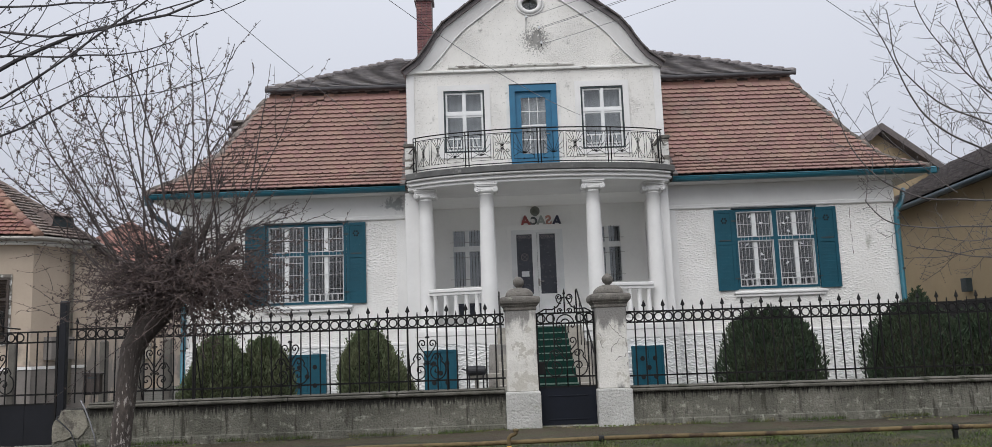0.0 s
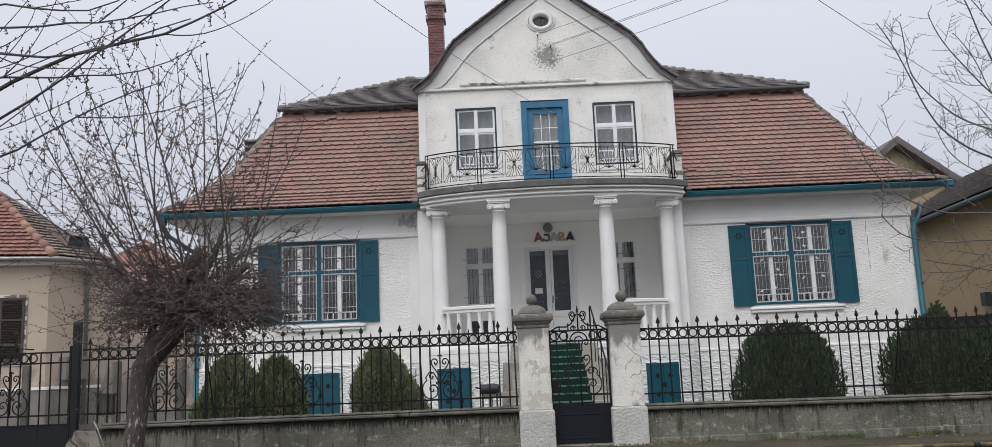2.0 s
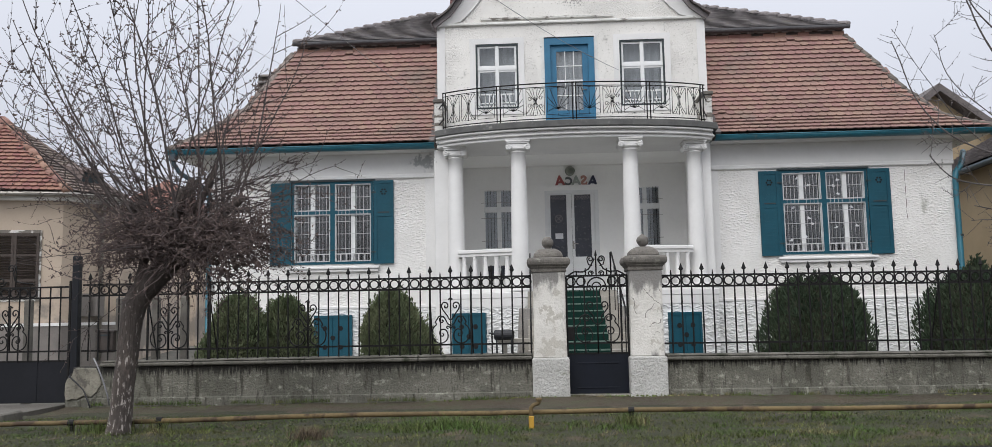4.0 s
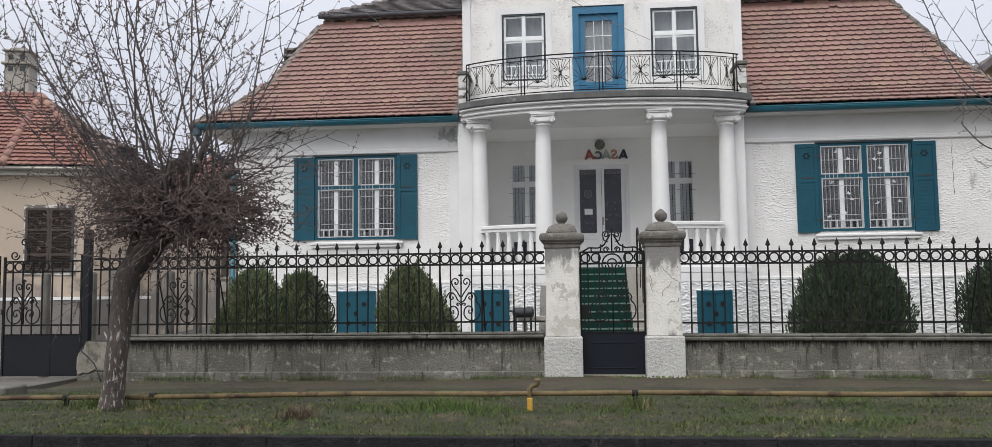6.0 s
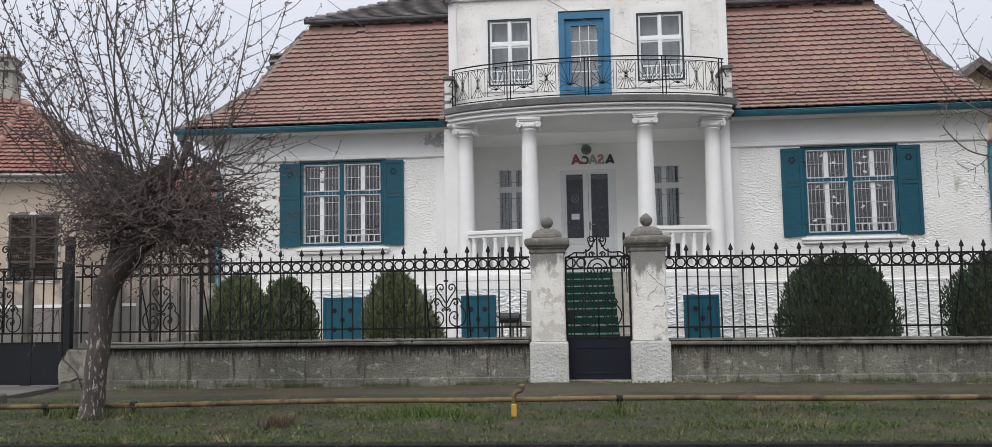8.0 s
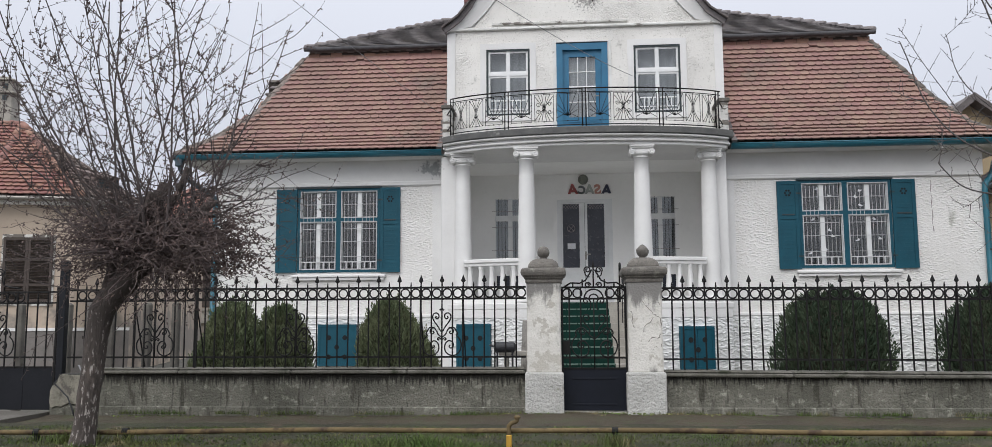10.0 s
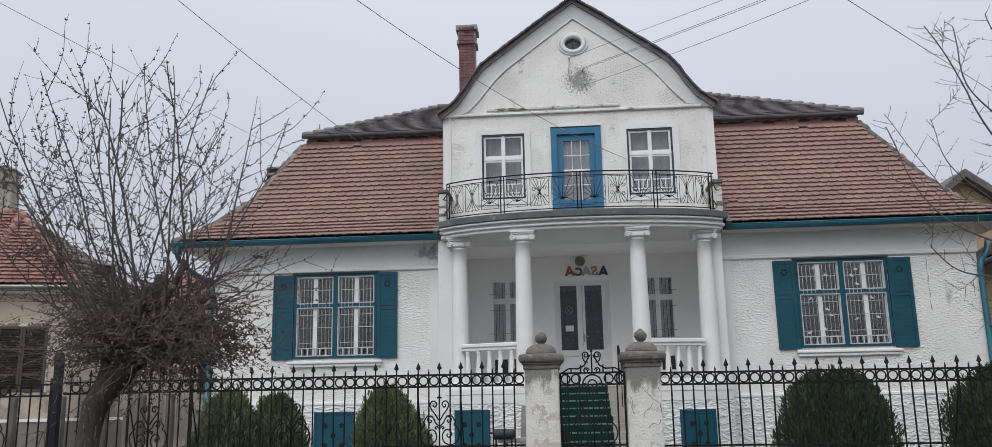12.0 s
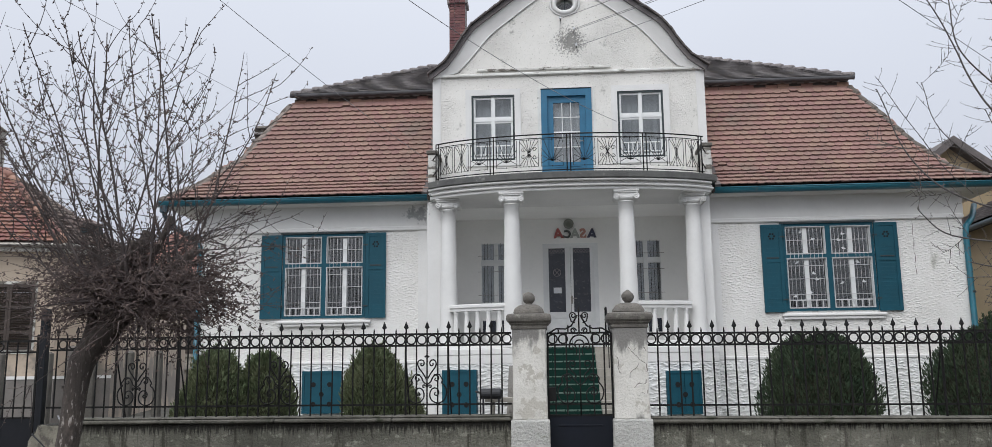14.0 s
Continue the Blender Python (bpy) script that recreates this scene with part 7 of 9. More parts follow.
def thuja(cx, cy, R, top, seed, label, n_spray=7000, lean=(0, 0), sharp=2.2, base=ZG, leaf=None):
    r = random.Random(seed)
    bush = thing("thuja_bush", (cx, cy, base), label, "bush", "thuja bushes")
    H = top - base

    def radius(t, a):
        k = (1 - t ** sharp) ** 0.62 * (0.86 + 0.14 * min(1, t * 4))
        return R * k * (1 + 0.16 * noise.noise((2.1 * math.cos(a) + seed, 2.1 * math.sin(a), t * 2.4)) + 0.13 * noise.noise((5 * math.cos(a), 5 * math.sin(a) + seed, t * 2.2)))

    # solid core behind the sprays, its dark colour painting the bush's inner shade
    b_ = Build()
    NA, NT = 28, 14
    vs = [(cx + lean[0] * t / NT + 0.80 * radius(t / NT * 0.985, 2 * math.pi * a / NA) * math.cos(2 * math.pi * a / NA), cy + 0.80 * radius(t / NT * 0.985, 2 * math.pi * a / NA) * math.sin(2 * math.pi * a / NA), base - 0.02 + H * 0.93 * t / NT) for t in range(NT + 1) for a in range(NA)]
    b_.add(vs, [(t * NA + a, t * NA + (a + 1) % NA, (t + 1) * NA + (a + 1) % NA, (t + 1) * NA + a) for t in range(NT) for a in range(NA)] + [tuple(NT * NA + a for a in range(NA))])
    part("inner_mass", b_, M_THUJACORE, bush, "dark solid core coloured as the shade inside the bush", round_=True)
    b_ = Build()
    for i in range(int(n_spray * (2.6 if leaf else 1.9))):
        t = r.random() ** 0.85 * 0.985
        a = r.uniform(0, 2 * math.pi)
        if math.sin(a) > 0.45 and r.random() < 0.8:
            continue
        depth = r.uniform(0.80, 1.03)
        rr = radius(t, a) * depth
        p = Vector((cx + lean[0] * t + rr * math.cos(a), cy + rr * math.sin(a), base + H * t * (0.95 + 0.09 * noise.noise((4 * math.cos(a) + seed, 4 * math.sin(a), 3.3)))))
        out = Vector((math.cos(a), math.sin(a), 0.25))
        up = Vector((r.gauss(0, 0.22), r.gauss(0, 0.22), 1.0))
        d = (up * 0.85 + out * r.uniform(0.15, 0.8)).normalized()
        L = r.uniform(0.045, 0.105) * (1.3 if r.random() < 0.06 else 1) * (0.85 if leaf else 1)
        side = d.cross(Vector((r.gauss(0, 1), r.gauss(0, 1), r.gauss(0, 1)))).normalized()
        w = L * r.uniform(0.10, 0.19)
        mid = p + d * L * 0.5
        b_.add([tuple(p), tuple(mid + side * w), tuple(p + d * L), tuple(mid - side * w)], [(0, 1, 2, 3)])
    # pointed leaders that break the outline
    for i in range(int(R * 46)):
        a = r.uniform(0, 2 * math.pi)
        t = r.uniform(0.55, 0.97)
        rr = radius(t, a) * r.uniform(0.75, 0.98)
        foot = Vector((cx + lean[0] * t + rr * math.cos(a), cy + rr * math.sin(a), base + H * t * 0.95))
        way = Vector((0.22 * math.cos(a) + r.gauss(0, 0.08), 0.22 * math.sin(a) + r.gauss(0, 0.08), 1.0)).normalized()
        tall = r.uniform(0.10, 0.24) * (1.25 if leaf else 0.85)
        for k in range(34):
            g = r.random()
            wide = 0.055 * (1 - g) + 0.006
            p = foot + way * tall * g + Vector((r.gauss(0, wide), r.gauss(0, wide), 0))
            d = (way + Vector((r.gauss(0, 0.25), r.gauss(0, 0.25), 0.2))).normalized()
            L = r.uniform(0.035, 0.075)
            side = d.cross(Vector((r.gauss(0, 1), r.gauss(0, 1), r.gauss(0, 1)))).normalized() * L * 0.17
            b_.add([tuple(p), tuple(p + d * L * 0.5 + side), tuple(p + d * L), tuple(p + d * L * 0.5 - side)], [(0, 1, 2, 3)])
    part("foliage", b_, leaf or M_THUJA, bush, "dense scale-leaved green foliage", kind="stuff")


thuja(-5.77, 14.6, 0.66, 1.66, 1, "rounded green thuja bush behind the railing", leaf=M_THUJALIGHT)
thuja(-5.06, 14.85, 0.54, 1.60, 2, "smaller green thuja bush behind the railing", 5500, leaf=M_THUJALIGHT)
thuja(-3.11, 14.95, 0.73, 1.68, 3, "loose pointed green thuja bush behind the railing", 8500, (-0.22, 0), 1.5, leaf=M_THUJALIGHT)
thuja(4.14, 16.5, 0.97, 1.84, 4, "large round dark green thuja bush", 10500, sharp=3.6)
thuja(6.80, 16.2, 0.97, 1.84, 5, "large round dark green thuja bush", 9000, sharp=3.2)
thuja(7.85, 15.9, 0.80, 1.66, 6, "round dark green thuja bush beside the boards", 6500)
thuja(7.35, 17.1, 0.42, 2.14, 7, "slim upright thuja bush behind the round ones", 3000)

# ---- grass ----
r = random.Random(21)
b = Build()


def blade(x, y, z, h, w, lean):
    a = r.uniform(0, 2 * math.pi)
    dx, dy = math.cos(a) * w, math.sin(a) * w
    la = r.uniform(0, 2 * math.pi)
    lx, ly = math.cos(la) * lean * h, math.sin(la) * lean * h
    b.add([(x - dx, y - dy, z), (x + dx, y + dy, z), (x + lx * 0.45 + dx * 0.7, y + ly * 0.45 + dy * 0.7, z + h * 0.6), (x + lx * 0.45 - dx * 0.7, y + ly * 0.45 - dy * 0.7, z + h * 0.6), (x + lx, y + ly, z + h)],
          [(0, 1, 2, 3), (3, 2, 4)])


for i in range(125000):
    x, y = r.uniform(-10.5, 7.5), KERB_Y + 0.07 + 2.9 * r.random() ** 1.15
    d = noise.noise((x * 0.8, y * 1.3, 9.0)) + 0.5 * noise.noise((x * 2.6, y * 2.6, 3.0))
    bare = 0.9 * max(0, 1 - abs(y - 8.95) / 0.14) * (0.6 + noise.noise((x * 0.7, 0, 1))) + 0.5 * max(0, 1 - abs(y - 9.9) / 0.2)
    if r.random() < 0.30 - 0.75 * d + bare:
        continue
    tall = max(0.0, noise.noise((x * 1.1 + 4, y * 1.7, 1.0)))
    near_tuft = math.exp(-((x + 1.9) ** 2 / 0.5 + (y - 9.25) ** 2 / 0.08))
    blade(x, y, verge_z(x, y) - 0.01, r.uniform(0.014, 0.040) * (1 + 1.3 * tall) + 0.14 * near_tuft * r.random(), r.uniform(0.0024, 0.0048), r.uniform(0.3, 1.4))
for i in range(7000):
    # blades hanging over the kerb
    x = r.uniform(-10, 8)
    blade(x, KERB_Y + 0.07 + abs(r.gauss(0, 0.05)), verge_z(x, KERB_Y + 0.1) - 0.01, r.uniform(0.015, 0.045), r.uniform(0.0028, 0.0055), r.uniform(0.4, 1.3))
for i in range(5200):
    x = r.uniform(-7, 7.5)
    if noise.noise((x * 1.6, 3, 3)) + 0.1 < 0:
        continue
    blade(x, 12.28 - abs(r.gauss(0, 0.03)), ZG, r.uniform(0.02, 0.07), 0.003, r.uniform(0.2, 0.9))
for x in [r.gauss(0.03, 0.08) for i in range(260)] + [r.gauss(-5.35, 0.17) for i in range(500)] + [r.gauss(-4.82, 0.05) for i in range(120)]:
    blade(x, 9.40 + r.gauss(0, 0.07), ZG, r.uniform(0.05, 0.16), 0.003, r.uniform(0.2, 0.9))
grass = tagged(part("grass", b, M_GRASS), "short patchy green grass on the verge", "grass", kind="stuff")

# low broad-leaved weeds among the grass
b = Build()
for i in range(9000):
    x, y = r.uniform(-10.0, 7.5), KERB_Y + 0.10 + 2.2 * r.random() ** 1.2
    if noise.noise((x * 0.55 + 7, y * 1.1, 5.0)) + 0.4 * noise.noise((x * 2.1, y * 2.1, 8.0)) < 0.02 + 0.25 * (x > -2.5):
        continue
    z = verge_z(x, y) + r.uniform(0.004, 0.035)
    a, s_ = r.uniform(0, 6.28), r.uniform(0.006, 0.012)
    tx, ty = r.gauss(0, 0.4), r.gauss(0, 0.4)
    b.add([(x + s_ * math.cos(a + q) * k_, y + s_ * math.sin(a + q) * k_, z + s_ * k_ * (tx * math.cos(a + q) + ty * math.sin(a + q))) for q, k_ in ((0, 1.0), (1.0, 0.8), (2.2, 0.8), (3.14, 1.0), (4.1, 0.8), (5.3, 0.8))], [(0, 1, 2, 3, 4, 5)])
for i in range(2600):
    # along the foot of the wall
    x = r.uniform(-6.5, 8)
    if noise.noise((x * 1.3, 2, 2)) < -0.15:
        continue
    y, z = 12.31 - abs(r.gauss(0, 0.07)), ZG - 0.03 - 0.05 * min(1.0, max(0.0, (abs(x) - 0.9) / 2.2)) + r.uniform(0.02, 0.06)
    a, s_ = r.uniform(0, 6.28), r.uniform(0.008, 0.017)
    b.add([(x + s_ * math.cos(a + q), y + 0.6 * s_ * math.sin(a + q), z + 0.7 * s_ * math.sin(a + q)) for q in (0, 1.0, 2.2, 3.14, 4.1, 5.3)], [(0, 1, 2, 3, 4, 5)])
weeds = tagged(part("weed_leaves", b, M_GRASS), "low broad-leaved green weeds on the verge", "weeds", kind="stuff")

# a withered brown clump of weed
b = Build()
for i in range(420):
    blade(-3.03 + r.gauss(0, 0.085), 8.63 + r.gauss(0, 0.06), ZG - 0.005, r.uniform(0.05, 0.15), r.uniform(0.002, 0.004), r.uniform(0.3, 1.3))
tagged(part("withered_weed", b, M_WITHERED), "withered brown clump of weed in the grass", "weed")

# fallen leaves and small litter on the verge
b = Build()
for i in range(900):
    x, y = r.uniform(-9, 7), r.uniform(KERB_Y + 0.25, 11.0)
    z = verge_z(x, y) + 0.012
    a, s = r.uniform(0, 6.28), r.uniform(0.008, 0.022)
    b.add([(x + s * math.cos(a), y + s * math.sin(a), z), (x + 0.5 * s * math.cos(a + 1.6), y + 0.5 * s * math.sin(a + 1.6), z + 0.006), (x - s * math.cos(a), y - s * math.sin(a), z + 0.004), (x + 0.5 * s * math.cos(a - 1.6), y + 0.5 * s * math.sin(a - 1.6), z)], [(0, 1, 2, 3)])
litter = tagged(part("leaf_litter", b, M_DIRT), "scattered dry brown leaves on the verge", "leaves", kind="stuff")

# ---- bare trees ----


def shoot(b_, r_, p, d, L, r0, n=7, lift=0.10, wob=0.10, sides=5, tip=0.15):
    """A tapering bent shoot; returns its points."""
    p, d = Vector(p), Vector(d).normalized()
    pts_ = [p.copy()]
    for i in range(n):
        d = (d + Vector((r_.gauss(0, wob), r_.gauss(0, wob), r_.gauss(0, wob) + lift))).normalized()
        p = p + d * (L / n)
        pts_.append(p.copy())
    b_.tube(pts_, [r0 * (1 - (1 - tip) * i / n) for i in range(n + 1)], sides)
    return pts_


def bud(b_, r_, p, s):
    p = Vector(p)
    d = Vector((r_.gauss(0, 1), r_.gauss(0, 1), r_.gauss(0.4, 1))).normalized()
    u = d.orthogonal().normalized() * s * 0.5
    w = d.cross(u).normalized() * s * 0.5
    c = p + d * s
    b_.add([tuple(p), tuple(c + u), tuple(c + w), tuple(c - u), tuple(c - w), tuple(c + d * s * 1.2)], [(0, 2, 1), (0, 3, 2), (0, 4, 3), (0, 1, 4), (1, 2, 5), (2, 3, 5), (3, 4, 5), (4, 1, 5)])


# pollarded street tree
r = random.Random(77)
TX, TY = -5.24, 9.28
tree = thing("street_tree", (TX, TY, ZG), "bare pollarded street tree with a limewashed trunk", "tree")
trunk = [(TX + 0.06, TY, ZG - 0.12, 0.155), (TX + 0.07, TY, ZG + 0.05, 0.120), (TX + 0.085, TY + 0.01, 0.22, 0.112), (TX + 0.10, TY, 0.38, 0.108), (TX + 0.115, TY - 0.01, 0.55, 0.106), (TX + 0.13, TY, 0.70, 0.106), (TX + 0.145, TY, 0.85, 0.107),
         (TX + 0.16, TY, 1.05, 0.109), (TX + 0.18, TY, 1.22, 0.113), (TX + 0.205, TY, 1.36, 0.124), (TX + 0.28, TY + 0.02, 1.50, 0.128), (TX + 0.40, TY + 0.02, 1.63, 0.128), (TX + 0.54, TY, 1.77, 0.125), (TX + 0.68, TY, 1.93, 0.10), (TX + 0.74, TY, 2.08, 0.07)]
b = Build().tube([t[:3] for t in trunk], [t[3] for t in trunk], 16)
part("trunk", b, M_LIMEBARK, tree, "grey-brown bark with flaking limewash", round_=True)
limbs = [((TX + 0.25, TY, 1.46), (0.02, 0.0, 1), 0.75, 0.055), ((TX + 0.55, TY, 1.95), (0.95, 0.1, 0.45), 0.95, 0.075), ((TX + 0.5, TY, 2.0), (0.25, -0.4, 0.9), 0.6, 0.08),
         ((TX + 0.5, TY, 2.0), (0.3, 0.6, 0.8), 0.6, 0.08), ((TX + 0.45, TY, 1.9), (-0.7, 0.2, 0.7), 0.75, 0.065), ((TX + 0.6, TY, 2.1), (0.45, 0, 0.9), 0.6, 0.085)]
heads = []
for p, d, L, rr in limbs:
    b = Build()
    pts = shoot(b, r, p, d, L, rr, 5, 0.05, 0.12, 9, 0.6)
    part("limb", b, M_BARK, tree, "knobbly pollard limb", round_=True)
    heads += pts[2:]
b, bb = Build(), Build()
CX, CZ = TX + 0.80, 2.24


def bud_along(pts_, every, size, chance=1.0, cluster=1):
    for i in range(1, len(pts_)):
        n_ = max(1, int((pts_[i] - pts_[i - 1]).length / every))
        for j in range(n_):
            if r.random() < chance:
                q_ = pts_[i - 1].lerp(pts_[i], r.random())
                for c_ in range(cluster):
                    bud(bb, r, q_, size * r.uniform(0.6, 1.3))


def side_dir(pts_, i, spread, lift=0.0):
    """A direction that forks off a shoot at its i-th point."""
    along_ = (pts_[i] - pts_[i - 1]).normalized()
    across = along_.cross(Vector((r.gauss(0, 0.35), 1, r.gauss(0, 0.35)))).normalized() * r.choice((-1, 1))
    return along_ + across * spread * r.uniform(0.6, 1.4) + Vector((0, r.gauss(0, 0.3), lift))


# the stoutest upright shoots: foot, lean and girth of each
for x0, lean, rad in ((-4.76, -0.23, 0.015), (-4.80, -0.30, 0.012), (-4.49, -0.08, 0.016), (-4.41, -0.12, 0.013), (-4.87, -0.13, 0.013), (-5.12, -0.85, 0.013), (-5.00, -0.68, 0.014), (-4.05, 0.02, 0.014), (-4.17, 0.07, 0.011),
                      (-4.62, 0.24, 0.011), (-5.20, -1.05, 0.011), (-4.93, -0.45, 0.013), (-4.10, 0.36, 0.011), (-4.98, -0.33, 0.010), (-4.30, 0.12, 0.010)):
    pts = shoot(b, r, (x0 + 0.12 * (CX - 0.1 - x0), TY + r.gauss(0, 0.15), CZ - 0.05), (lean, r.gauss(0, 0.22), 1.0), r.uniform(2.3, 2.9), rad, 12, 0.03, 0.055, 6, 0.36)
    bud_along(pts[5:], 0.085, 0.016, 0.75, 2)
    for k in range(r.randint(5, 8)):
        q = r.randint(3, 11)
        tw = shoot(b, r, pts[q], side_dir(pts, q, 1.0, 0.15), r.uniform(0.3, 0.9), 0.0048, 7, 0.07, 0.12, 4, 0.35)
        bud_along(tw, 0.085, 0.015, 0.8, 2)
# a sawn-off limb and an arching side branch
part("limb", Build().tube([(-4.62, TY, 2.08), (-4.44, TY, 2.30), (-4.28, TY - 0.02, 2.55), (-4.19, TY - 0.02, 2.80)], [0.05, 0.038, 0.032, 0.029], 9), M_BARK, tree, "sawn-off pollard limb", round_=True)
for pz, dz, L in ((2.42, 0.10, 1.5), (2.30, 0.0, 1.1), (2.52, 0.22, 1.2)):
    pts = shoot(b, r, (-4.25, TY, pz), (1.0, 0.1, dz), L, 0.0085, 11, 0.012, 0.05, 5, 0.25)
    bud_along(pts[2:], 0.08, 0.014, 0.8, 2)
    for q in (4, 6, 8, 10):
        bud_along(shoot(b, r, pts[q], side_dir(pts, q, 0.8, 0.2), r.uniform(0.2, 0.5), 0.004, 6, 0.04, 0.12, 4, 0.4), 0.08, 0.013, 0.8, 2)
# long thin shoots, fanned out from the head
N_UP = 24
for i in range(N_UP):
    f = (i + r.uniform(-0.4, 0.4)) / (N_UP - 1)
    h = Vector((CX - 0.72 + 1.25 * f + r.gauss(0, 0.08), TY + r.gauss(0, 0.18), CZ + r.gauss(-0.02, 0.12) - 0.3 * abs(f - 0.5)))
    lean = min(-1.15 + 1.30 * f + r.gauss(0, 0.18), 0.15)
    L = r.uniform(1.7, 2.95) * (0.85 if abs(lean) > 0.8 else 1) * (1 - 0.2 * max(0.0, min(1.0, (f - 0.75) / 0.25)))
    pts = shoot(b, r, h, (lean, r.gauss(0, 0.30), 1.0), L, r.uniform(0.0062, 0.0108), 10, 0.045, 0.085, 5, 0.2)
    bud_along(pts[3:], 0.085, 0.017, 0.75, 2)
    for k in range(r.randint(5, 9)):
        q = r.randint(2, 9)
        tw = shoot(b, r, pts[q], side_dir(pts, q, 1.25, 0.0), r.uniform(0.25, 0.95), 0.0046, 6, 0.06, 0.14, 4, 0.35)
        bud_along(tw, 0.085, 0.015, 0.8, 2)
        for j in range(r.randint(0, 2)):
            q = r.randint(2, 5)
            t2 = shoot(b, r, tw[q], side_dir(tw, q, 0.9), r.uniform(0.12, 0.4), 0.0036, 4, 0.04, 0.12, 3, 0.4)
            bud_along(t2, 0.08, 0.011, 0.8, 2)
# one long shoot arching away over the eaves
pts = shoot(b, r, (CX + 0.45, TY, CZ + 0.1), (0.30, 0.1, 1.0), 2.3, 0.014, 12, 0.03, 0.04, 5, 0.2)
bud_along(pts[3:], 0.1, 0.013, 0.8, 2)
for q, L in ((10, 0.9), (9, 0.75), (7, 0.6), (6, 0.8)):
    tw = shoot(b, r, pts[q], (0.9, 0.1, 0.5), L * 0.7, 0.005, 8, -0.01, 0.05, 4, 0.3)
    bud_along(tw, 0.09, 0.012, 0.8, 2)
# spreading and drooping side shoots
for i in range(120):
    h = r.choice(heads) + Vector((r.gauss(0.08, 0.12), r.gauss(0, 0.14), r.gauss(-0.08, 0.12)))
    s = 1 if r.random() < 0.5 else -1
    pts = shoot(b, r, h, (s * r.uniform(0.5, 1.2), r.gauss(0, 0.5), r.uniform(-0.30, 0.55)), r.uniform(0.6, 1.5), r.uniform(0.004, 0.009), 8, 0.004, 0.10, 5, 0.18)
    bud_along(pts[3:], 0.07, 0.012, 0.8)
    for k in range(r.randint(3, 7)):
        q = r.randint(2, 7)
        tw = shoot(b, r, pts[q], side_dir(pts, q, 0.8), r.uniform(0.12, 0.5), 0.0038, 5, 0.0, 0.14, 4, 0.3)
        bud_along(tw, 0.05, 0.012, 0.85)
# dense brushwood in the head, thinning outwards
bw = Build()
for i in range(560):
    q = Vector((CX + r.gauss(0, 0.34), TY + r.gauss(0, 0.28), CZ - 0.25 + r.gauss(0, 0.20)))
    out = (q - Vector((CX, TY, CZ - 0.25)))
    pts = shoot(bw, r, q, out.normalized() + Vector((r.gauss(0, 0.6), r.gauss(0, 0.6), r.gauss(0.0, 0.45))), r.uniform(0.15, 0.55), r.uniform(0.0024, 0.0052), 5, 0.0, 0.22, 4, 0.35)
    bud_along(pts, 0.06, 0.018, 0.9)
for i in range(1050):
    # the matted core, knitted from short old twigs
    q = Vector((-4.78 + r.gauss(0, 0.16), TY + r.gauss(0, 0.18), 2.06 + r.gauss(0, 0.12))) if i % 5 < 2 else Vector((-4.34 + r.gauss(0, 0.27), TY + r.gauss(0, 0.22), 2.0 + r.gauss(0, 0.15)))
    pts = shoot(bw, r, q, (r.gauss(0, 1), r.gauss(0, 0.8), r.gauss(0, 0.7)), r.uniform(0.10, 0.32), r.uniform(0.0035, 0.0075), 4, 0.0, 0.3, 4, 0.5)
    bud_along(pts, 0.08, 0.021, 0.85)
for i in range(330):
    # budded twigs drooping from the rim of the head
    a = r.uniform(-0.25, 0.95)
    side = 1 if r.random() < 0.62 else -1
    q = Vector((-4.50 + side * r.uniform(0.35, 0.72), TY + r.gauss(0, 0.3), 2.04 + r.gauss(0, 0.16)))
    pts = shoot(bw, r, q, (side * 1.0, r.gauss(0, 0.6), -0.55 * a + r.gauss(0.05, 0.2)), r.uniform(0.25, 0.62), r.uniform(0.0026, 0.0042), 6, -0.02, 0.14, 4, 0.4)
    bud_along(pts[1:], 0.045, 0.018, 0.9)
part("brushwood", bw, M_BRUSH, tree, "tangled reddish-brown brushwood in the head", kind="stuff")
part("crown", b, M_TWIG, tree, "dense head of thin bare shoots", kind="stuff")
part("bud_layer", bb, M_BUD, tree, "small reddish-brown buds", kind="stuff")

# tree whose limbs reach in over the right-hand side
r = random.Random(33)
RX, RY = 6.58, 9.3
rt = thing("street_tree", (RX, RY, ZG), "bare grey street tree with long arching branches", "tree")
part("trunk", Build().tube([(RX, RY, ZG - 0.1), (RX - 0.02, RY, 0.5), (RX + 0.02, RY, 1.3), (RX - 0.03, RY, 2.1), (RX - 0.05, RY, 3.0)], [0.17, 0.13, 0.12, 0.11, 0.07], 14), M_BARK, rt, round_=True)
b, bb = Build(), Build()


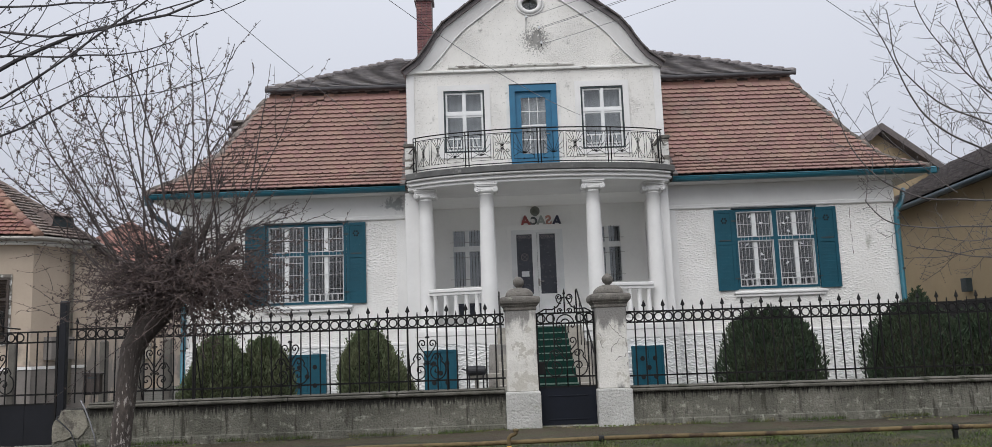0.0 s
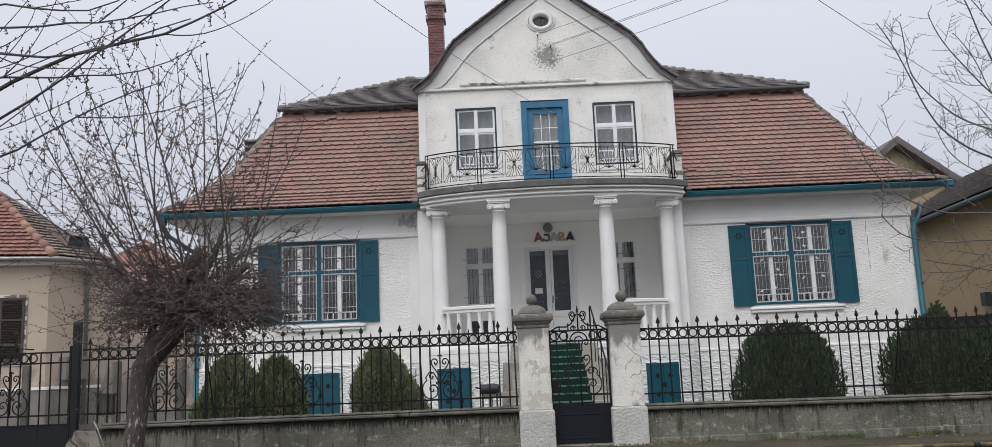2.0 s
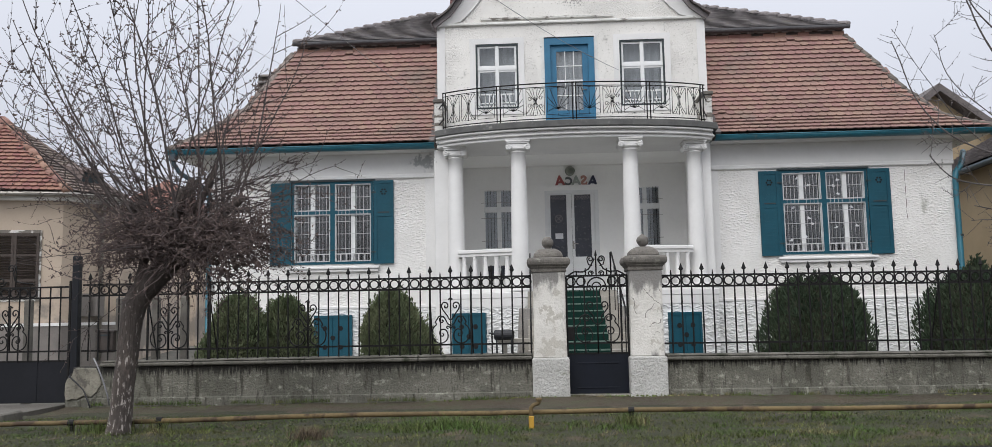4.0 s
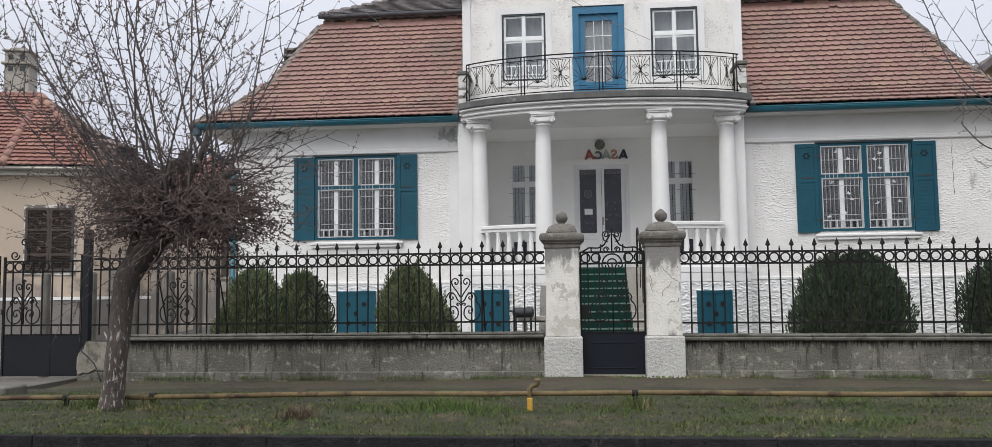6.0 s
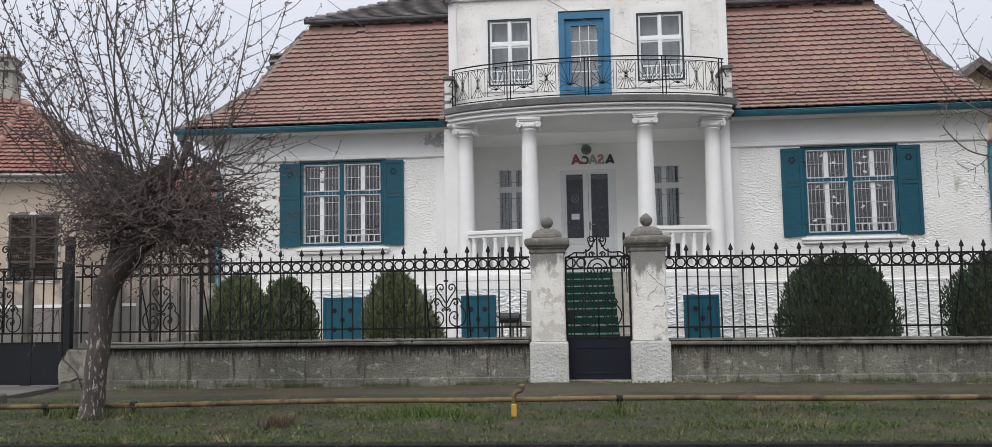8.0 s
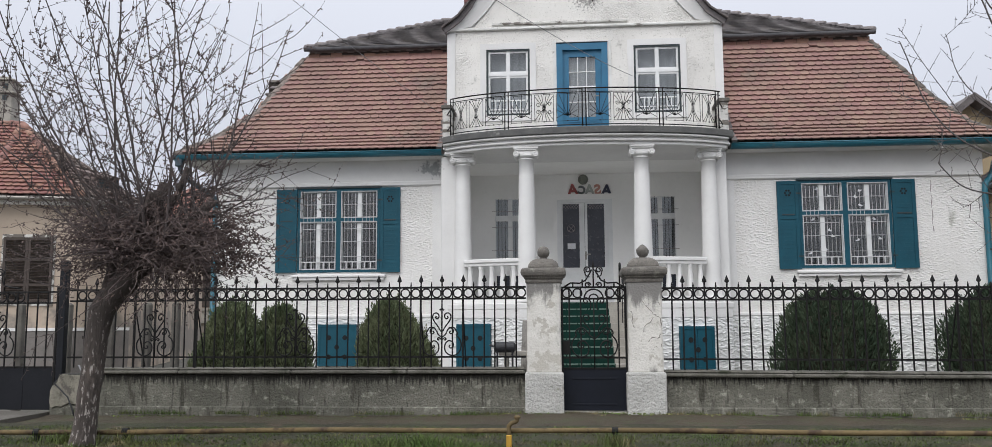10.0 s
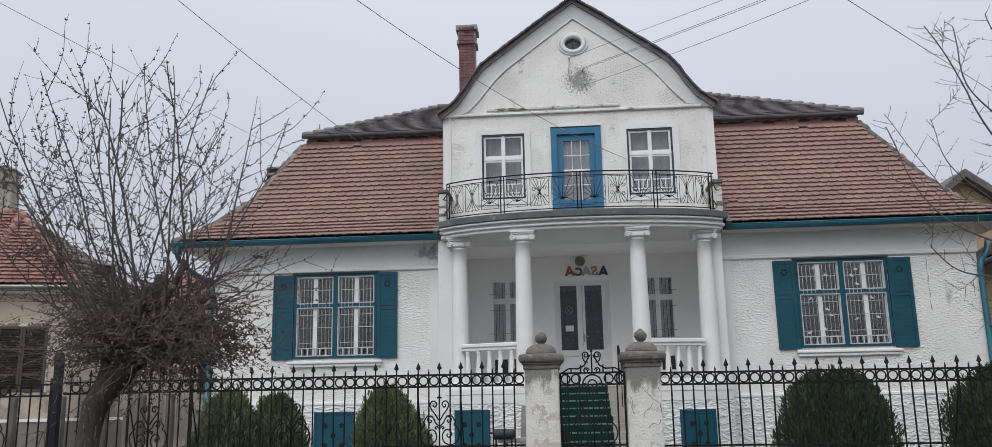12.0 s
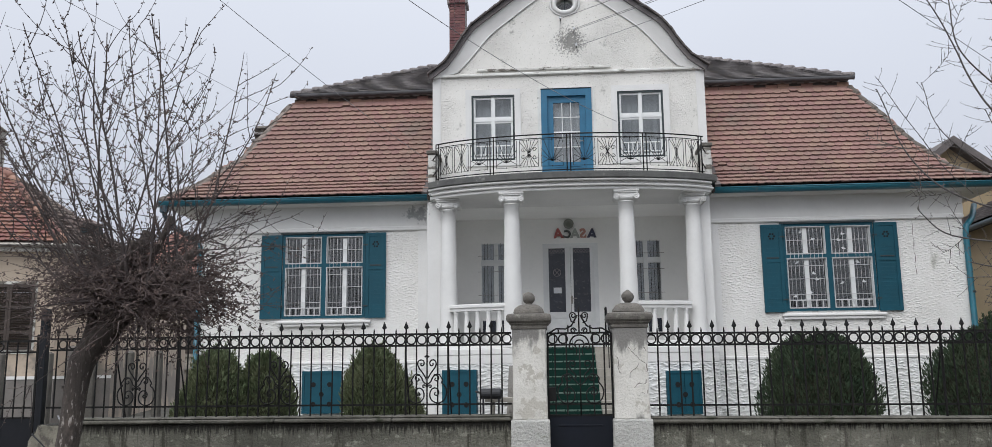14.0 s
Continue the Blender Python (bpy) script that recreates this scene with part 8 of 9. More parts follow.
def arched(bends, rad, fork=True, dy=0.0, dx=0.08):
    """A smooth branch through its bends (x, z), with alternating budded spurs."""
    ctl = [(x_ + dx, z_) for x_, z_ in bends]
    for turn_ in range(3):
        ctl = [ctl[0]] + [q for a_, c_ in zip(ctl, ctl[1:]) for q in ((0.75 * a_[0] + 0.25 * c_[0], 0.75 * a_[1] + 0.25 * c_[1]), (0.25 * a_[0] + 0.75 * c_[0], 0.25 * a_[1] + 0.75 * c_[1]))] + [ctl[-1]]
    n_ = len(ctl) - 1
    ph = r.uniform(0, 6)
    pts = [Vector((x_ + 0.006 * math.sin(9 * z_ + ph), RY + dy * i_ / n_ + 0.05 * math.sin(3 * i_ / n_ + ph), z_ + 0.006 * math.sin(11 * x_ + ph))) for i_, (x_, z_) in enumerate(ctl)]
    b.tube(pts, [rad * 0.46 * (1 - 0.80 * i_ / n_) + 0.0022 for i_ in range(n_ + 1)], 6)
    run, side = 0.0, 1
    for i_ in range(1, n_):
        run += (pts[i_] - pts[i_ - 1]).length
        if pts[i_].x > 5.0 or run < 0.065 * r.uniform(0.7, 1.4):
            continue
        run, side = 0.0, -side
        d_ = (pts[i_ + 1] - pts[i_]).normalized()
        across = Vector((-d_.z, 0, d_.x)) * side
        long_ = r.random() < 0.22 and fork
        tw = shoot(b, r, pts[i_], d_ * 0.6 + across * r.uniform(0.6, 1.1) + Vector((0, r.gauss(0, 0.4), 0)), r.uniform(0.25, 0.5) if long_ else r.uniform(0.08, 0.28), 0.0038 if long_ else 0.0028, 8 if long_ else 5, 0.045, 0.045, 4, 0.5)
        bud_along(tw, 0.05, 0.0075, 0.9)
        if long_:
            for q in (2, 3, 4, 5, 6, 7):
                t2 = shoot(b, r, tw[q], side_dir(tw, q, 1.1), r.uniform(0.06, 0.2), 0.0034, 4, 0.04, 0.05, 3, 0.5)
                bud_along(t2, 0.05, 0.0075, 0.9)
    bud_along(pts[n_ // 2:], 0.06, 0.0075, 0.8)


arched([(6.4, 2.3), (5.4, 2.75), (4.57, 3.12), (3.85, 3.50), (3.58, 3.95), (3.50, 4.34), (3.22, 4.92)], 0.030)
arched([(6.4, 2.6), (5.5, 3.1), (4.62, 3.51), (4.08, 3.74), (3.75, 4.04), (3.56, 4.40), (3.58, 5.0)], 0.026, dy=0.2)
arched([(6.4, 2.8), (5.5, 3.3), (4.65, 3.79), (4.42, 3.98), (4.13, 4.28), (3.90, 4.57), (3.72, 4.95)], 0.024, dy=-0.2)
arched([(6.4, 2.9), (5.4, 3.3), (4.72, 3.85), (4.53, 4.38), (4.36, 5.1), (4.1, 5.8)], 0.030, dy=0.1)
arched([(6.35, 2.9), (5.3, 3.5), (4.76, 4.2), (4.63, 5.0), (4.5, 6.0)], 0.036, dy=-0.1)
arched([(6.35, 2.9), (5.6, 3.7), (5.0, 4.4), (4.75, 5.1), (4.6, 6.0)], 0.028, dy=0.2)
arched([(6.54, 2.2), (5.4, 2.55), (4.52, 2.69), (3.85, 2.70), (3.38, 2.93), (3.07, 3.35), (2.90, 3.98)], 0.026, dy=0.25, dx=0.02)
arched([(4.1, 2.75), (3.62, 3.18), (3.32, 3.56), (3.28, 4.0)], 0.009, dy=0.1, dx=0.02)
arched([(3.6, 2.84), (3.3, 3.1), (3.05, 3.55), (2.78, 4.02)], 0.007, dx=0.02)
arched([(6.54, 2.0), (5.4, 2.25), (4.48, 2.37), (3.90, 2.35), (3.28, 2.38), (2.98, 2.66)], 0.024, dy=-0.2, dx=0.02)
arched([(6.4, 1.9), (5.3, 2.0), (4.44, 2.00), (3.76, 2.13), (3.5, 2.2)], 0.020, dy=0.2)
arched([(6.4, 2.0), (5.3, 2.15), (4.46, 2.15), (3.9, 2.05), (3.6, 2.07)], 0.014, dy=0.4)
arched([(6.4, 2.5), (5.4, 2.9), (4.6, 3.0), (4.2, 3.15), (3.95, 3.4), (3.88, 3.75)], 0.016, dy=0.3)
arched([(6.4, 2.7), (5.4, 3.2), (4.7, 3.55), (4.35, 3.6), (4.0, 3.62), (3.75, 3.55)], 0.014, dy=-0.3)
arched([(6.4, 2.7), (5.5, 3.3), (4.85, 3.6), (4.55, 4.0), (4.45, 4.5), (4.28, 4.9)], 0.016, dy=0.35)
arched([(6.4, 2.4), (5.4, 2.85), (4.75, 3.0), (4.45, 3.2), (4.3, 3.55), (4.05, 3.85)], 0.015, dy=-0.35)
arched([(6.4, 2.9), (5.6, 3.6), (5.0, 4.1), (4.8, 4.6), (4.5, 5.2), (4.3, 5.5)], 0.018, dy=0.3)
arched([(6.4, 1.9), (5.4, 2.2), (4.6, 2.25), (4.1, 2.2), (3.75, 2.28)], 0.012, dy=0.1)
part("crown", b, M_PALETWIG, rt, "arching thin bare branches", kind="stuff")
part("bud_layer", bb, M_PALETWIG, rt, "tiny grey buds", kind="stuff")

# tree on the near side of the street, its twigs hanging close
r = random.Random(15)
NX_, NY_ = -4.75, 1.6
nt = thing("street_tree", (NX_, NY_, -0.13), "bare near street tree with low hanging twigs", "tree")
part("trunk", Build().tube([(NX_, NY_, -0.2), (NX_ + 0.02, NY_, 0.6), (NX_, NY_, 1.5), (NX_ + 0.1, NY_, 2.2)], [0.2, 0.15, 0.14, 0.12], 12), M_BARK, nt, round_=True)
b, bb = Build(), Build()


def near_twig(z0, rise, bend, curl, reach, rad):
    """A long twig from the trunk whose height over u (metres past x = -2.45) is a cubic."""
    pts = []
    z_in, back = 1.7 + 0.3 * (z0 - 1.7), -2.2
    for i in range(34):
        u = back + (reach - back) * i / 33
        t_ = max(0.0, -0.15 - u) / (-0.15 - back)
        z = z0 + rise * u + bend * u * u + curl * u ** 3 if u > -0.15 else (z0 + rise * -0.15 + bend * 0.0225 - curl * 0.0034) * (1 - t_ * t_) + z_in * t_ * t_ + (rise - 0.3 * bend) * (u + 0.15) * (1 - t_)
        pts.append(Vector((-2.45 + u, 2.15 + 0.02 * math.sin(2.3 * u + z0 * 40) - 0.5 * t_ * t_, z + 0.004 * math.sin(17 * u + z0 * 50) + 0.002 * math.sin(41 * u + z0 * 9))))
    b.tube(pts, [max(0.0013, rad * (1.45 - 1.22 * (i / 33) ** 1.4)) for i in range(34)], 7)
    # short spurs with opening buds
    for k in range(7 + int(16 * reach)):
        i = r.randint(24, 32)
        q = pts[i].lerp(pts[i + 1], r.random())
        tw = shoot(b, r, q, (r.gauss(0.25, 0.3), r.gauss(0, 0.4), r.choice((-1, 1)) * r.uniform(0.5, 1)), r.uniform(0.01, 0.04), 0.0013, 3, 0.0, 0.2, 4, 0.7)
        for t_ in tw[1:]:
            bud(bb, r, t_, 0.0040)
            if r.random() < 0.6:
                bud(bb, r, t_, 0.0042)
    # thin forks
    for k in range(r.randint(1, 2)):
        i = r.randint(24, 30)
        fork = shoot(b, r, pts[i], (pts[i + 1] - pts[i]).normalized() + Vector((0, r.gauss(0, 0.2), r.choice((-0.45, 0.35, 0.6)))), r.uniform(0.15, 0.45), 0.0021, 9, 0.05, 0.06, 5, 0.4)
        for t_ in fork[2:]:
            if r.random() < 0.6:
                bud(bb, r, t_, 0.0042)


near_twig(2.09, 0.52, -1.08, 1.16, 0.70, 0.0096)
near_twig(1.98, 0.44, 1.05, -1.12, 0.68, 0.0063)
near_twig(1.86, 0.38, 0.95, -1.78, 0.44, 0.0063)
near_twig(2.15, -0.22, 1.19, -0.85, 0.52, 0.0072)
near_twig(2.10, -0.09, -0.07, 0.77, 0.54, 0.0054)
near_twig(2.25, -0.05, 0.28, -0.14, 0.58, 0.0057)
near_twig(2.30, -0.10, -0.66, 2.97, 0.47, 0.0057)
near_twig(2.375, 0.25, -0.43, 0.40, 0.42, 0.0075)
near_twig(2.40, 0.14, 0.12, 0.30, 0.36, 0.0084)
near_twig(2.45, -0.55, 1.15, 0.0, 0.55, 0.0039)
near_twig(2.11, 0.31, 0.12, 0.0, 0.36, 0.0040)
near_twig(1.95, 0.37, 0.15, 0.0, 0.24, 0.0037)
part("crown", b, M_NEARTWIG, nt, "long smooth grey twigs", kind="stuff")
part("bud_layer", bb, M_NEARTWIG, nt, "small opening buds", kind="stuff")

# ---- neighbouring buildings ----


def roof_plane(parent, a, c, d, e, material, tile_label, seed, w=0.18, ex=0.17):
    """A tiled roof face: eave from a to c, upper edge from d (over a) to e (over c)."""
    a, c, d, e = Vector(a), Vector(c), Vector(d), Vector(e)
    u = (c - a).normalized()
    nrm = u.cross(((d + e) / 2 - a)).normalized()
    v = nrm.cross(u)
    poly_ = [((p - a).dot(u), (p - a).dot(v)) for p in (a, c, e, d)]
    quad = Build().add([tuple(p) for p in ((a, c, e, d) if (e - d).length > 1e-6 else (a, c, e))], [tuple(range(4 if (e - d).length > 1e-6 else 3))])
    face = part("roof_face", quad, M_UNDER, parent)
    joined_tiles("roof_tiles", tile_spots(a + nrm * 0.01, u, v, poly_, w, ex, seed), tile_shape(w - 0.008, 0.27, 0.018, True), material, face, tile_label)
    return face


nb = thing("neighbour_house", (-15, 26, ZG), "cream neighbouring house with a red tiled hipped roof", "house")
NF = 22.3
part("front_wall", Build().wall(-15.75, -12.85, ZG - 0.1, 4.48, NF, NF + 0.4, [(-14.48, -13.45, 1.90, 3.44)]), M_CREAM, nb)
# the house corner is cut off: a slanting wall leads to the side wall
CUT = Vector((1.10, 1.15, 0))
OUT = Vector((0.721, -0.693, 0))


def cut_strip(name, out, z0, z1, material, label="", bevel=0.0):
    """A band along the slanting wall that stands out by so much."""
    p0, p1 = Vector((-12.85, NF, 0)) + OUT * out, Vector((-12.85, NF, 0)) + CUT + OUT * out
    q1, q0 = Vector((-12.85, NF, 0)) + CUT - OUT * 0.3, Vector((-12.85, NF, 0)) - OUT * 0.3
    return part(name, Build().prism([(p.x, p.y) for p in (p0, p1, q1, q0)], z0, z1), material, nb, label, bevel)


cut_strip("slanting_wall", 0.0, ZG - 0.1, 4.48, M_CREAM)
cut_strip("plinth", 0.05, ZG - 0.1, 1.12, M_GREYPLINTH)
cut_strip("plinth_band", 0.07, 1.122, 1.20, M_SMOOTH)
cut_strip("eave_cornice", 0.2, 4.34, 4.5, M_SMOOTH, bevel=0.04)
part("side_wall", Build().box(-12.1, -11.75, NF + 1.2, 36, ZG - 0.1, 4.48), M_CREAM, nb)
part("front_wall", Build().box(-26, -15.75, NF + 0.9, NF + 1.3, ZG - 0.1, 4.48), M_CREAM, nb)
part("back_wall", Build().box(-26, -11.75, 36, 36.3, ZG - 0.1, 4.48), M_CREAM, nb)
part("side_wall", Build().box(-26.3, -26, NF + 0.9, 36, ZG - 0.1, 4.48), M_CREAM, nb)
part("plinth", Build().box(-15.8, -12.8, NF - 0.05, NF + 0.01, ZG - 0.1, 1.12), M_GREYPLINTH, nb)
part("plinth", Build().box(-26, -15.8, NF + 0.85, NF + 0.91, ZG - 0.1, 1.12), M_GREYPLINTH, nb)
part("plinth_band", Build().box(-15.82, -12.78, NF - 0.07, NF + 0.01, 1.122, 1.20), M_SMOOTH, nb)
part("eave_cornice", Build().box(-15.95, -12.65, NF - 0.2, NF + 0.01, 4.34, 4.5), M_SMOOTH, nb, bevel=0.04)
part("gutter", Build().tube([(-16.1, NF - 0.33, 4.48), (-12.67, NF - 0.33, 4.48), (-12.60, NF - 0.30, 4.48), (-11.45, NF + 0.90, 4.48), (-11.42, 36, 4.48)], 0.07, 8), M_METAL, nb, round_=True)
part("downpipe", Build().tube([(-11.95, 22.77, 4.47), (-11.95, 22.77, 4.3), (-12.05, 22.99, 4.1), (-12.05, 22.99, 0.2)], 0.06, 8), M_METAL, nb, round_=True)
win = part("window", Build().wall(-14.60, -13.33, 1.76, 3.58, NF - 0.03, NF + 0.02, [(-14.50, -13.43, 1.88, 3.48)]), M_FLAKE, nb, "window with closed brown louvred shutters")
for a, c in ((-14.55, -13.972), (-13.966, -13.38)):
    sh = part("shutter", Build().wall(a, c, 1.86, 3.50, NF - 0.07, NF - 0.025, [(a + 0.06, c - 0.06, 1.93, 2.26), (a + 0.06, c - 0.06, 2.32, 2.90), (a + 0.06, c - 0.06, 2.96, 3.43)]), M_BROWNWOOD, win)
    slat = shared(Build().box(-(c - a) / 2 + 0.06, (c - a) / 2 - 0.06, -0.014, 0.014, -0.004, 0.004), M_BROWNWOOD, "louvre_slat")
    for i in range(36):
        z = 1.95 + i * 0.0415
        piece("louvre_slat", slat, pose((a + c) / 2, NF - 0.052, z, -52, 0, 0), win)
win = part("window", Build().box(-17.5, -16.35, NF + 0.83, NF + 0.9, 1.98, 3.62), M_BROWNWOOD, nb, "closed brown shutters")
for f_ in (0.35, 0.62):
    mp = Vector((-12.85, NF, 0)) + CUT * f_ + OUT * 0.03
    part("meter_box", Build().prism([(mp.x - 0.16, mp.y - 0.12), (mp.x + 0.06, mp.y - 0.22), (mp.x + 0.22, mp.y - 0.02), (mp.x, mp.y + 0.16)], 1.35, 1.95), M_GREYPLINTH, nb, bevel=0.01)
AP, AZ, EZ = (-15.0, 24.4), 6.85, 4.52
roof_plane(nb, (-15.05, NF - 0.35, EZ), (-12.68, NF - 0.35, EZ), (*AP, AZ), (*AP, AZ), M_REDTILES, "red tiles on the hip end", 61)
CE = (-11.53, NF + 0.84, EZ)
roof_plane(nb, (-12.68, NF - 0.35, EZ), CE, (*AP, AZ), (*AP, AZ), M_NBTILES, "grey-brown weathered tiles", 62)
roof_plane(nb, CE, (-11.53, 36.3, EZ), (*AP, AZ), (AP[0], 34.5, 5.9), M_NBTILES, "grey-brown weathered tiles", 64)
roof_plane(nb, (-27, NF - 0.35, EZ), (-15.05, NF - 0.35, EZ), (-25, AP[1], AZ + 0.1), (AP[0] - 0.02, AP[1], AZ), M_REDTILES, "red tiles", 63)
part("roof_back", Build().add([(-27, 36.4, EZ), (-11.53, 36.4, EZ), (AP[0], 34.5, 5.9), (*AP, AZ), (-25, AP[1], AZ + 0.1)], [(0, 1, 2, 3, 4)]), M_OLDTILES, nb)
nhip = shared(Build().tube([(0, 0, 0), (0, 0.36, 0)], [0.13, 0.11], 8), M_BAND, "hip_tile", True)
hip_line((-15.05, NF - 0.35, EZ + 0.03), (*AP, AZ + 0.03), 11, nb, nhip)
hip_line((-12.68, NF - 0.35, EZ + 0.03), (*AP, AZ + 0.03), 11, nb, nhip)
hip_line((CE[0], CE[1], EZ + 0.02), (*AP, AZ + 0.02), 14, nb, shared(Build().tube([(0, 0, 0), (0, 0.36, 0)], [0.085, 0.075], 8), M_NBTILES, "hip_tile", True))
hip_line((-25, AP[1], AZ + 0.13), (AP[0], AP[1], AZ + 0.03), 30, nb, nhip, "ridge_tile")
ch = part("chimney", Build().box(-16.5, -15.8, 25.75, 26.45, 5.2, 8.13).box(-16.58, -15.72, 25.67, 26.53, 8.13, 8.20).box(-16.5, -15.8, 25.75, 26.45, 8.20, 8.52).box(-16.56, -15.74, 25.69, 26.51, 8.52, 8.58).box(-16.38, -15.92, 25.87, 26.33, 8.58, 8.68), M_STONE, nb, "pale grey plastered chimney with smoke holes", bevel=0.02)
# dark boxes on the chimney face stand for the holes' inner shade
for x in (-16.32, -16.00):
    for z in (7.93, 8.28):
        part("smoke_hole", Build().box(x - 0.065, x + 0.065, 25.735, 25.76, z, z + 0.15), M_DARKTRIM, ch)
# eyebrow dormer on the slanting face
DP, DE = Vector((-12.40, 23.06, 4.91)), CUT.normalized()
UPZ = Vector((0, 0, 1))
f0 = [DP + OUT * 0.15 + DE * k * h_ + UPZ * z for k, h_, z in ((-1, 0.40, -0.20), (1, 0.40, -0.20), (1, 0.28, 0.28), (-1, 0.28, 0.28))]
bk = [DP - OUT * 0.8 + DE * k * 0.5 + UPZ * 0.60 for k in (1, -1)]
lip = [p + OUT * 0.06 + UPZ * 0.02 for p in f0[2:]]
dm = part("dormer", Build().add([tuple(p) for p in f0 + bk + lip], [(1, 4, 2), (0, 3, 5), (6, 4, 5, 7), (2, 6, 7, 3), (2, 4, 6), (3, 7, 5)]), M_NBTILES, nb, "small eyebrow dormer")
part("dormer_window", Build().add([tuple(p - OUT * 0.03) for p in f0], [(0, 1, 2, 3)]), M_DARKTRIM, dm)

fh = thing("far_house", (-19.5, 42, ZG), "distant house with a steep red roof", "house")
part("wall", Build().box(-22, -16.5, 40, 46, ZG - 0.1, 5.8), M_CREAM, fh)
fw = part("window", Build().wall(-18.0, -17.2, 2.1, 4.3, 39.95, 40.02, [(-17.9, -17.3, 2.2, 4.2)]), M_BROWNWOOD, fh, "tall brown-framed window")
part("pane", Build().box(-17.92, -17.28, 40.0, 40.03, 2.18, 4.22), M_GREYPLINTH, fw)
part("shutter", Build().box(-17.24, -16.90, 39.88, 39.94, 2.1, 4.3), M_BROWNWOOD, fw, "open brown shutter", bevel=0.01)
part("sill", Build().box(-18.1, -16.85, 39.85, 40.0, 1.94, 2.06).box(-18.05, -16.9, 39.92, 40.0, 1.45, 1.94).box(-18.1, -16.85, 39.88, 40.0, 1.37, 1.46), M_STONE, fw, "moulded pale sill")
part("roof", Build().add([(-22.3, 39.7, 5.7), (-16.2, 39.7, 5.7), (-16.2, 46.3, 5.7), (-22.3, 46.3, 5.7), (-19.2, 43, 8.3)], [(0, 1, 4), (1, 2, 4), (2, 3, 4), (3, 0, 4), (3, 2, 1, 0)]), M_REDTILES, fh, "red tiled roof")

# ochre building beyond the right boundary
ob_ = thing("ochre_building", (11, 18, ZG), "ochre outbuilding with a low grey tiled roof", "house")
E1, E2 = Vector((11.45, 29.5, 5.0)), Vector((10.45, 13.6, 5.0))
along = (E2 - E1).normalized()
perp = Vector((-along.y, along.x, 0))
W1, W2 = E1 + perp * 0.35, E2 + perp * 0.35
b = Build()
b.add([tuple(p) for p in (W1 + Vector((0, 0, -5.1)), W2 + Vector((0, 0, -5.1)), W2, W1)] + [tuple(p + perp * 6) for p in (W1 + Vector((0, 0, -5.1)), W2 + Vector((0, 0, -5.1)), W2, W1)],
      [(0, 1, 2, 3), (7, 6, 5, 4), (1, 5, 6, 2), (4, 0, 3, 7)])
part("wall", b, M_OCHRE, ob_)
hole_at = W1 + along * 7.2
part("air_brick", Build().box(hole_at.x - 0.16, hole_at.x + 0.16, hole_at.y - 0.04, hole_at.y + 0.22, 2.25, 2.60), M_DARKTRIM, ob_)
RG1, RG2 = E1 + perp * 3.5 + Vector((0, 0, 2.0)), E2 + perp * 3.5 + Vector((0, 0, 2.0))
roof_plane(ob_, E1, E2, RG1, RG2, M_OLDTILES, "grey weathered tiles", 71, 0.2, 0.19)
part("roof_back", Build().add([tuple(p) for p in (RG1, RG2, RG2 + perp * 3.5 - Vector((0, 0, 2)), RG1 + perp * 3.5 - Vector((0, 0, 2)))], [(0, 1, 2, 3)]), M_OLDTILES, ob_)
part("gutter", Build().tube([E1 - perp * 0.03 - Vector((0, 0, 0.07)), E2 - perp * 0.03 - Vector((0, 0, 0.07))], 0.075, 8), M_OLDGUTTER, ob_, "dull dark blue-grey gutter", round_=True)
part("soffit", Build().add([tuple(p - Vector((0, 0, 0.04))) for p in (E1, E2, W2, W1)], [(3, 2, 1, 0)]), M_UNDER, ob_)

gh = thing("far_gable_house", (13.3, 32, ZG), "distant house with an ochre gable and dark roof", "house")
part("wall", Build().slab([(9.9, ZG - 0.1), (16.2, ZG - 0.1), (16.2, 5.95), (13.0, 8.42), (9.9, 5.95)], 30.4, 37), M_OCHRE, gh)
part("roof", Build().slab([(9.4, 5.85), (9.6, 5.75), (13.0, 8.45), (16.5, 5.75), (16.7, 5.85), (13.0, 8.72)], 29.9, 37.3), M_VERGE, gh, "dark tiled roof")
part("vent", Build().slab([(13.45, 7.2), (13.75, 7.2), (13.6, 7.5)], 30.36, 30.41), M_DARKTRIM, gh)

# board fence towards the ochre building
bf = thing("board_fence", (8.3, 15.5, ZG), "black-stained board fence along the boundary", "fence")
board = shared(Build().box(-0.012, 0.012, -0.072, 0.072, 0, 1.78), M_BOARD, "board")
rr_ = random.Random(3)
for i in range(34):
    piece("board", board, pose(8.3 + rr_.uniform(-0.004, 0.004), 13.1 + i * 0.15, ZG + rr_.uniform(-0.01, 0.01)), bf)
part("fence_rail", Build().box(8.315, 8.355, 13.0, 18.2, 0.45, 0.53).box(8.315, 8.355, 13.0, 18.2, 1.4, 1.48), M_BOARD, bf)

# ---- overhead cables ----


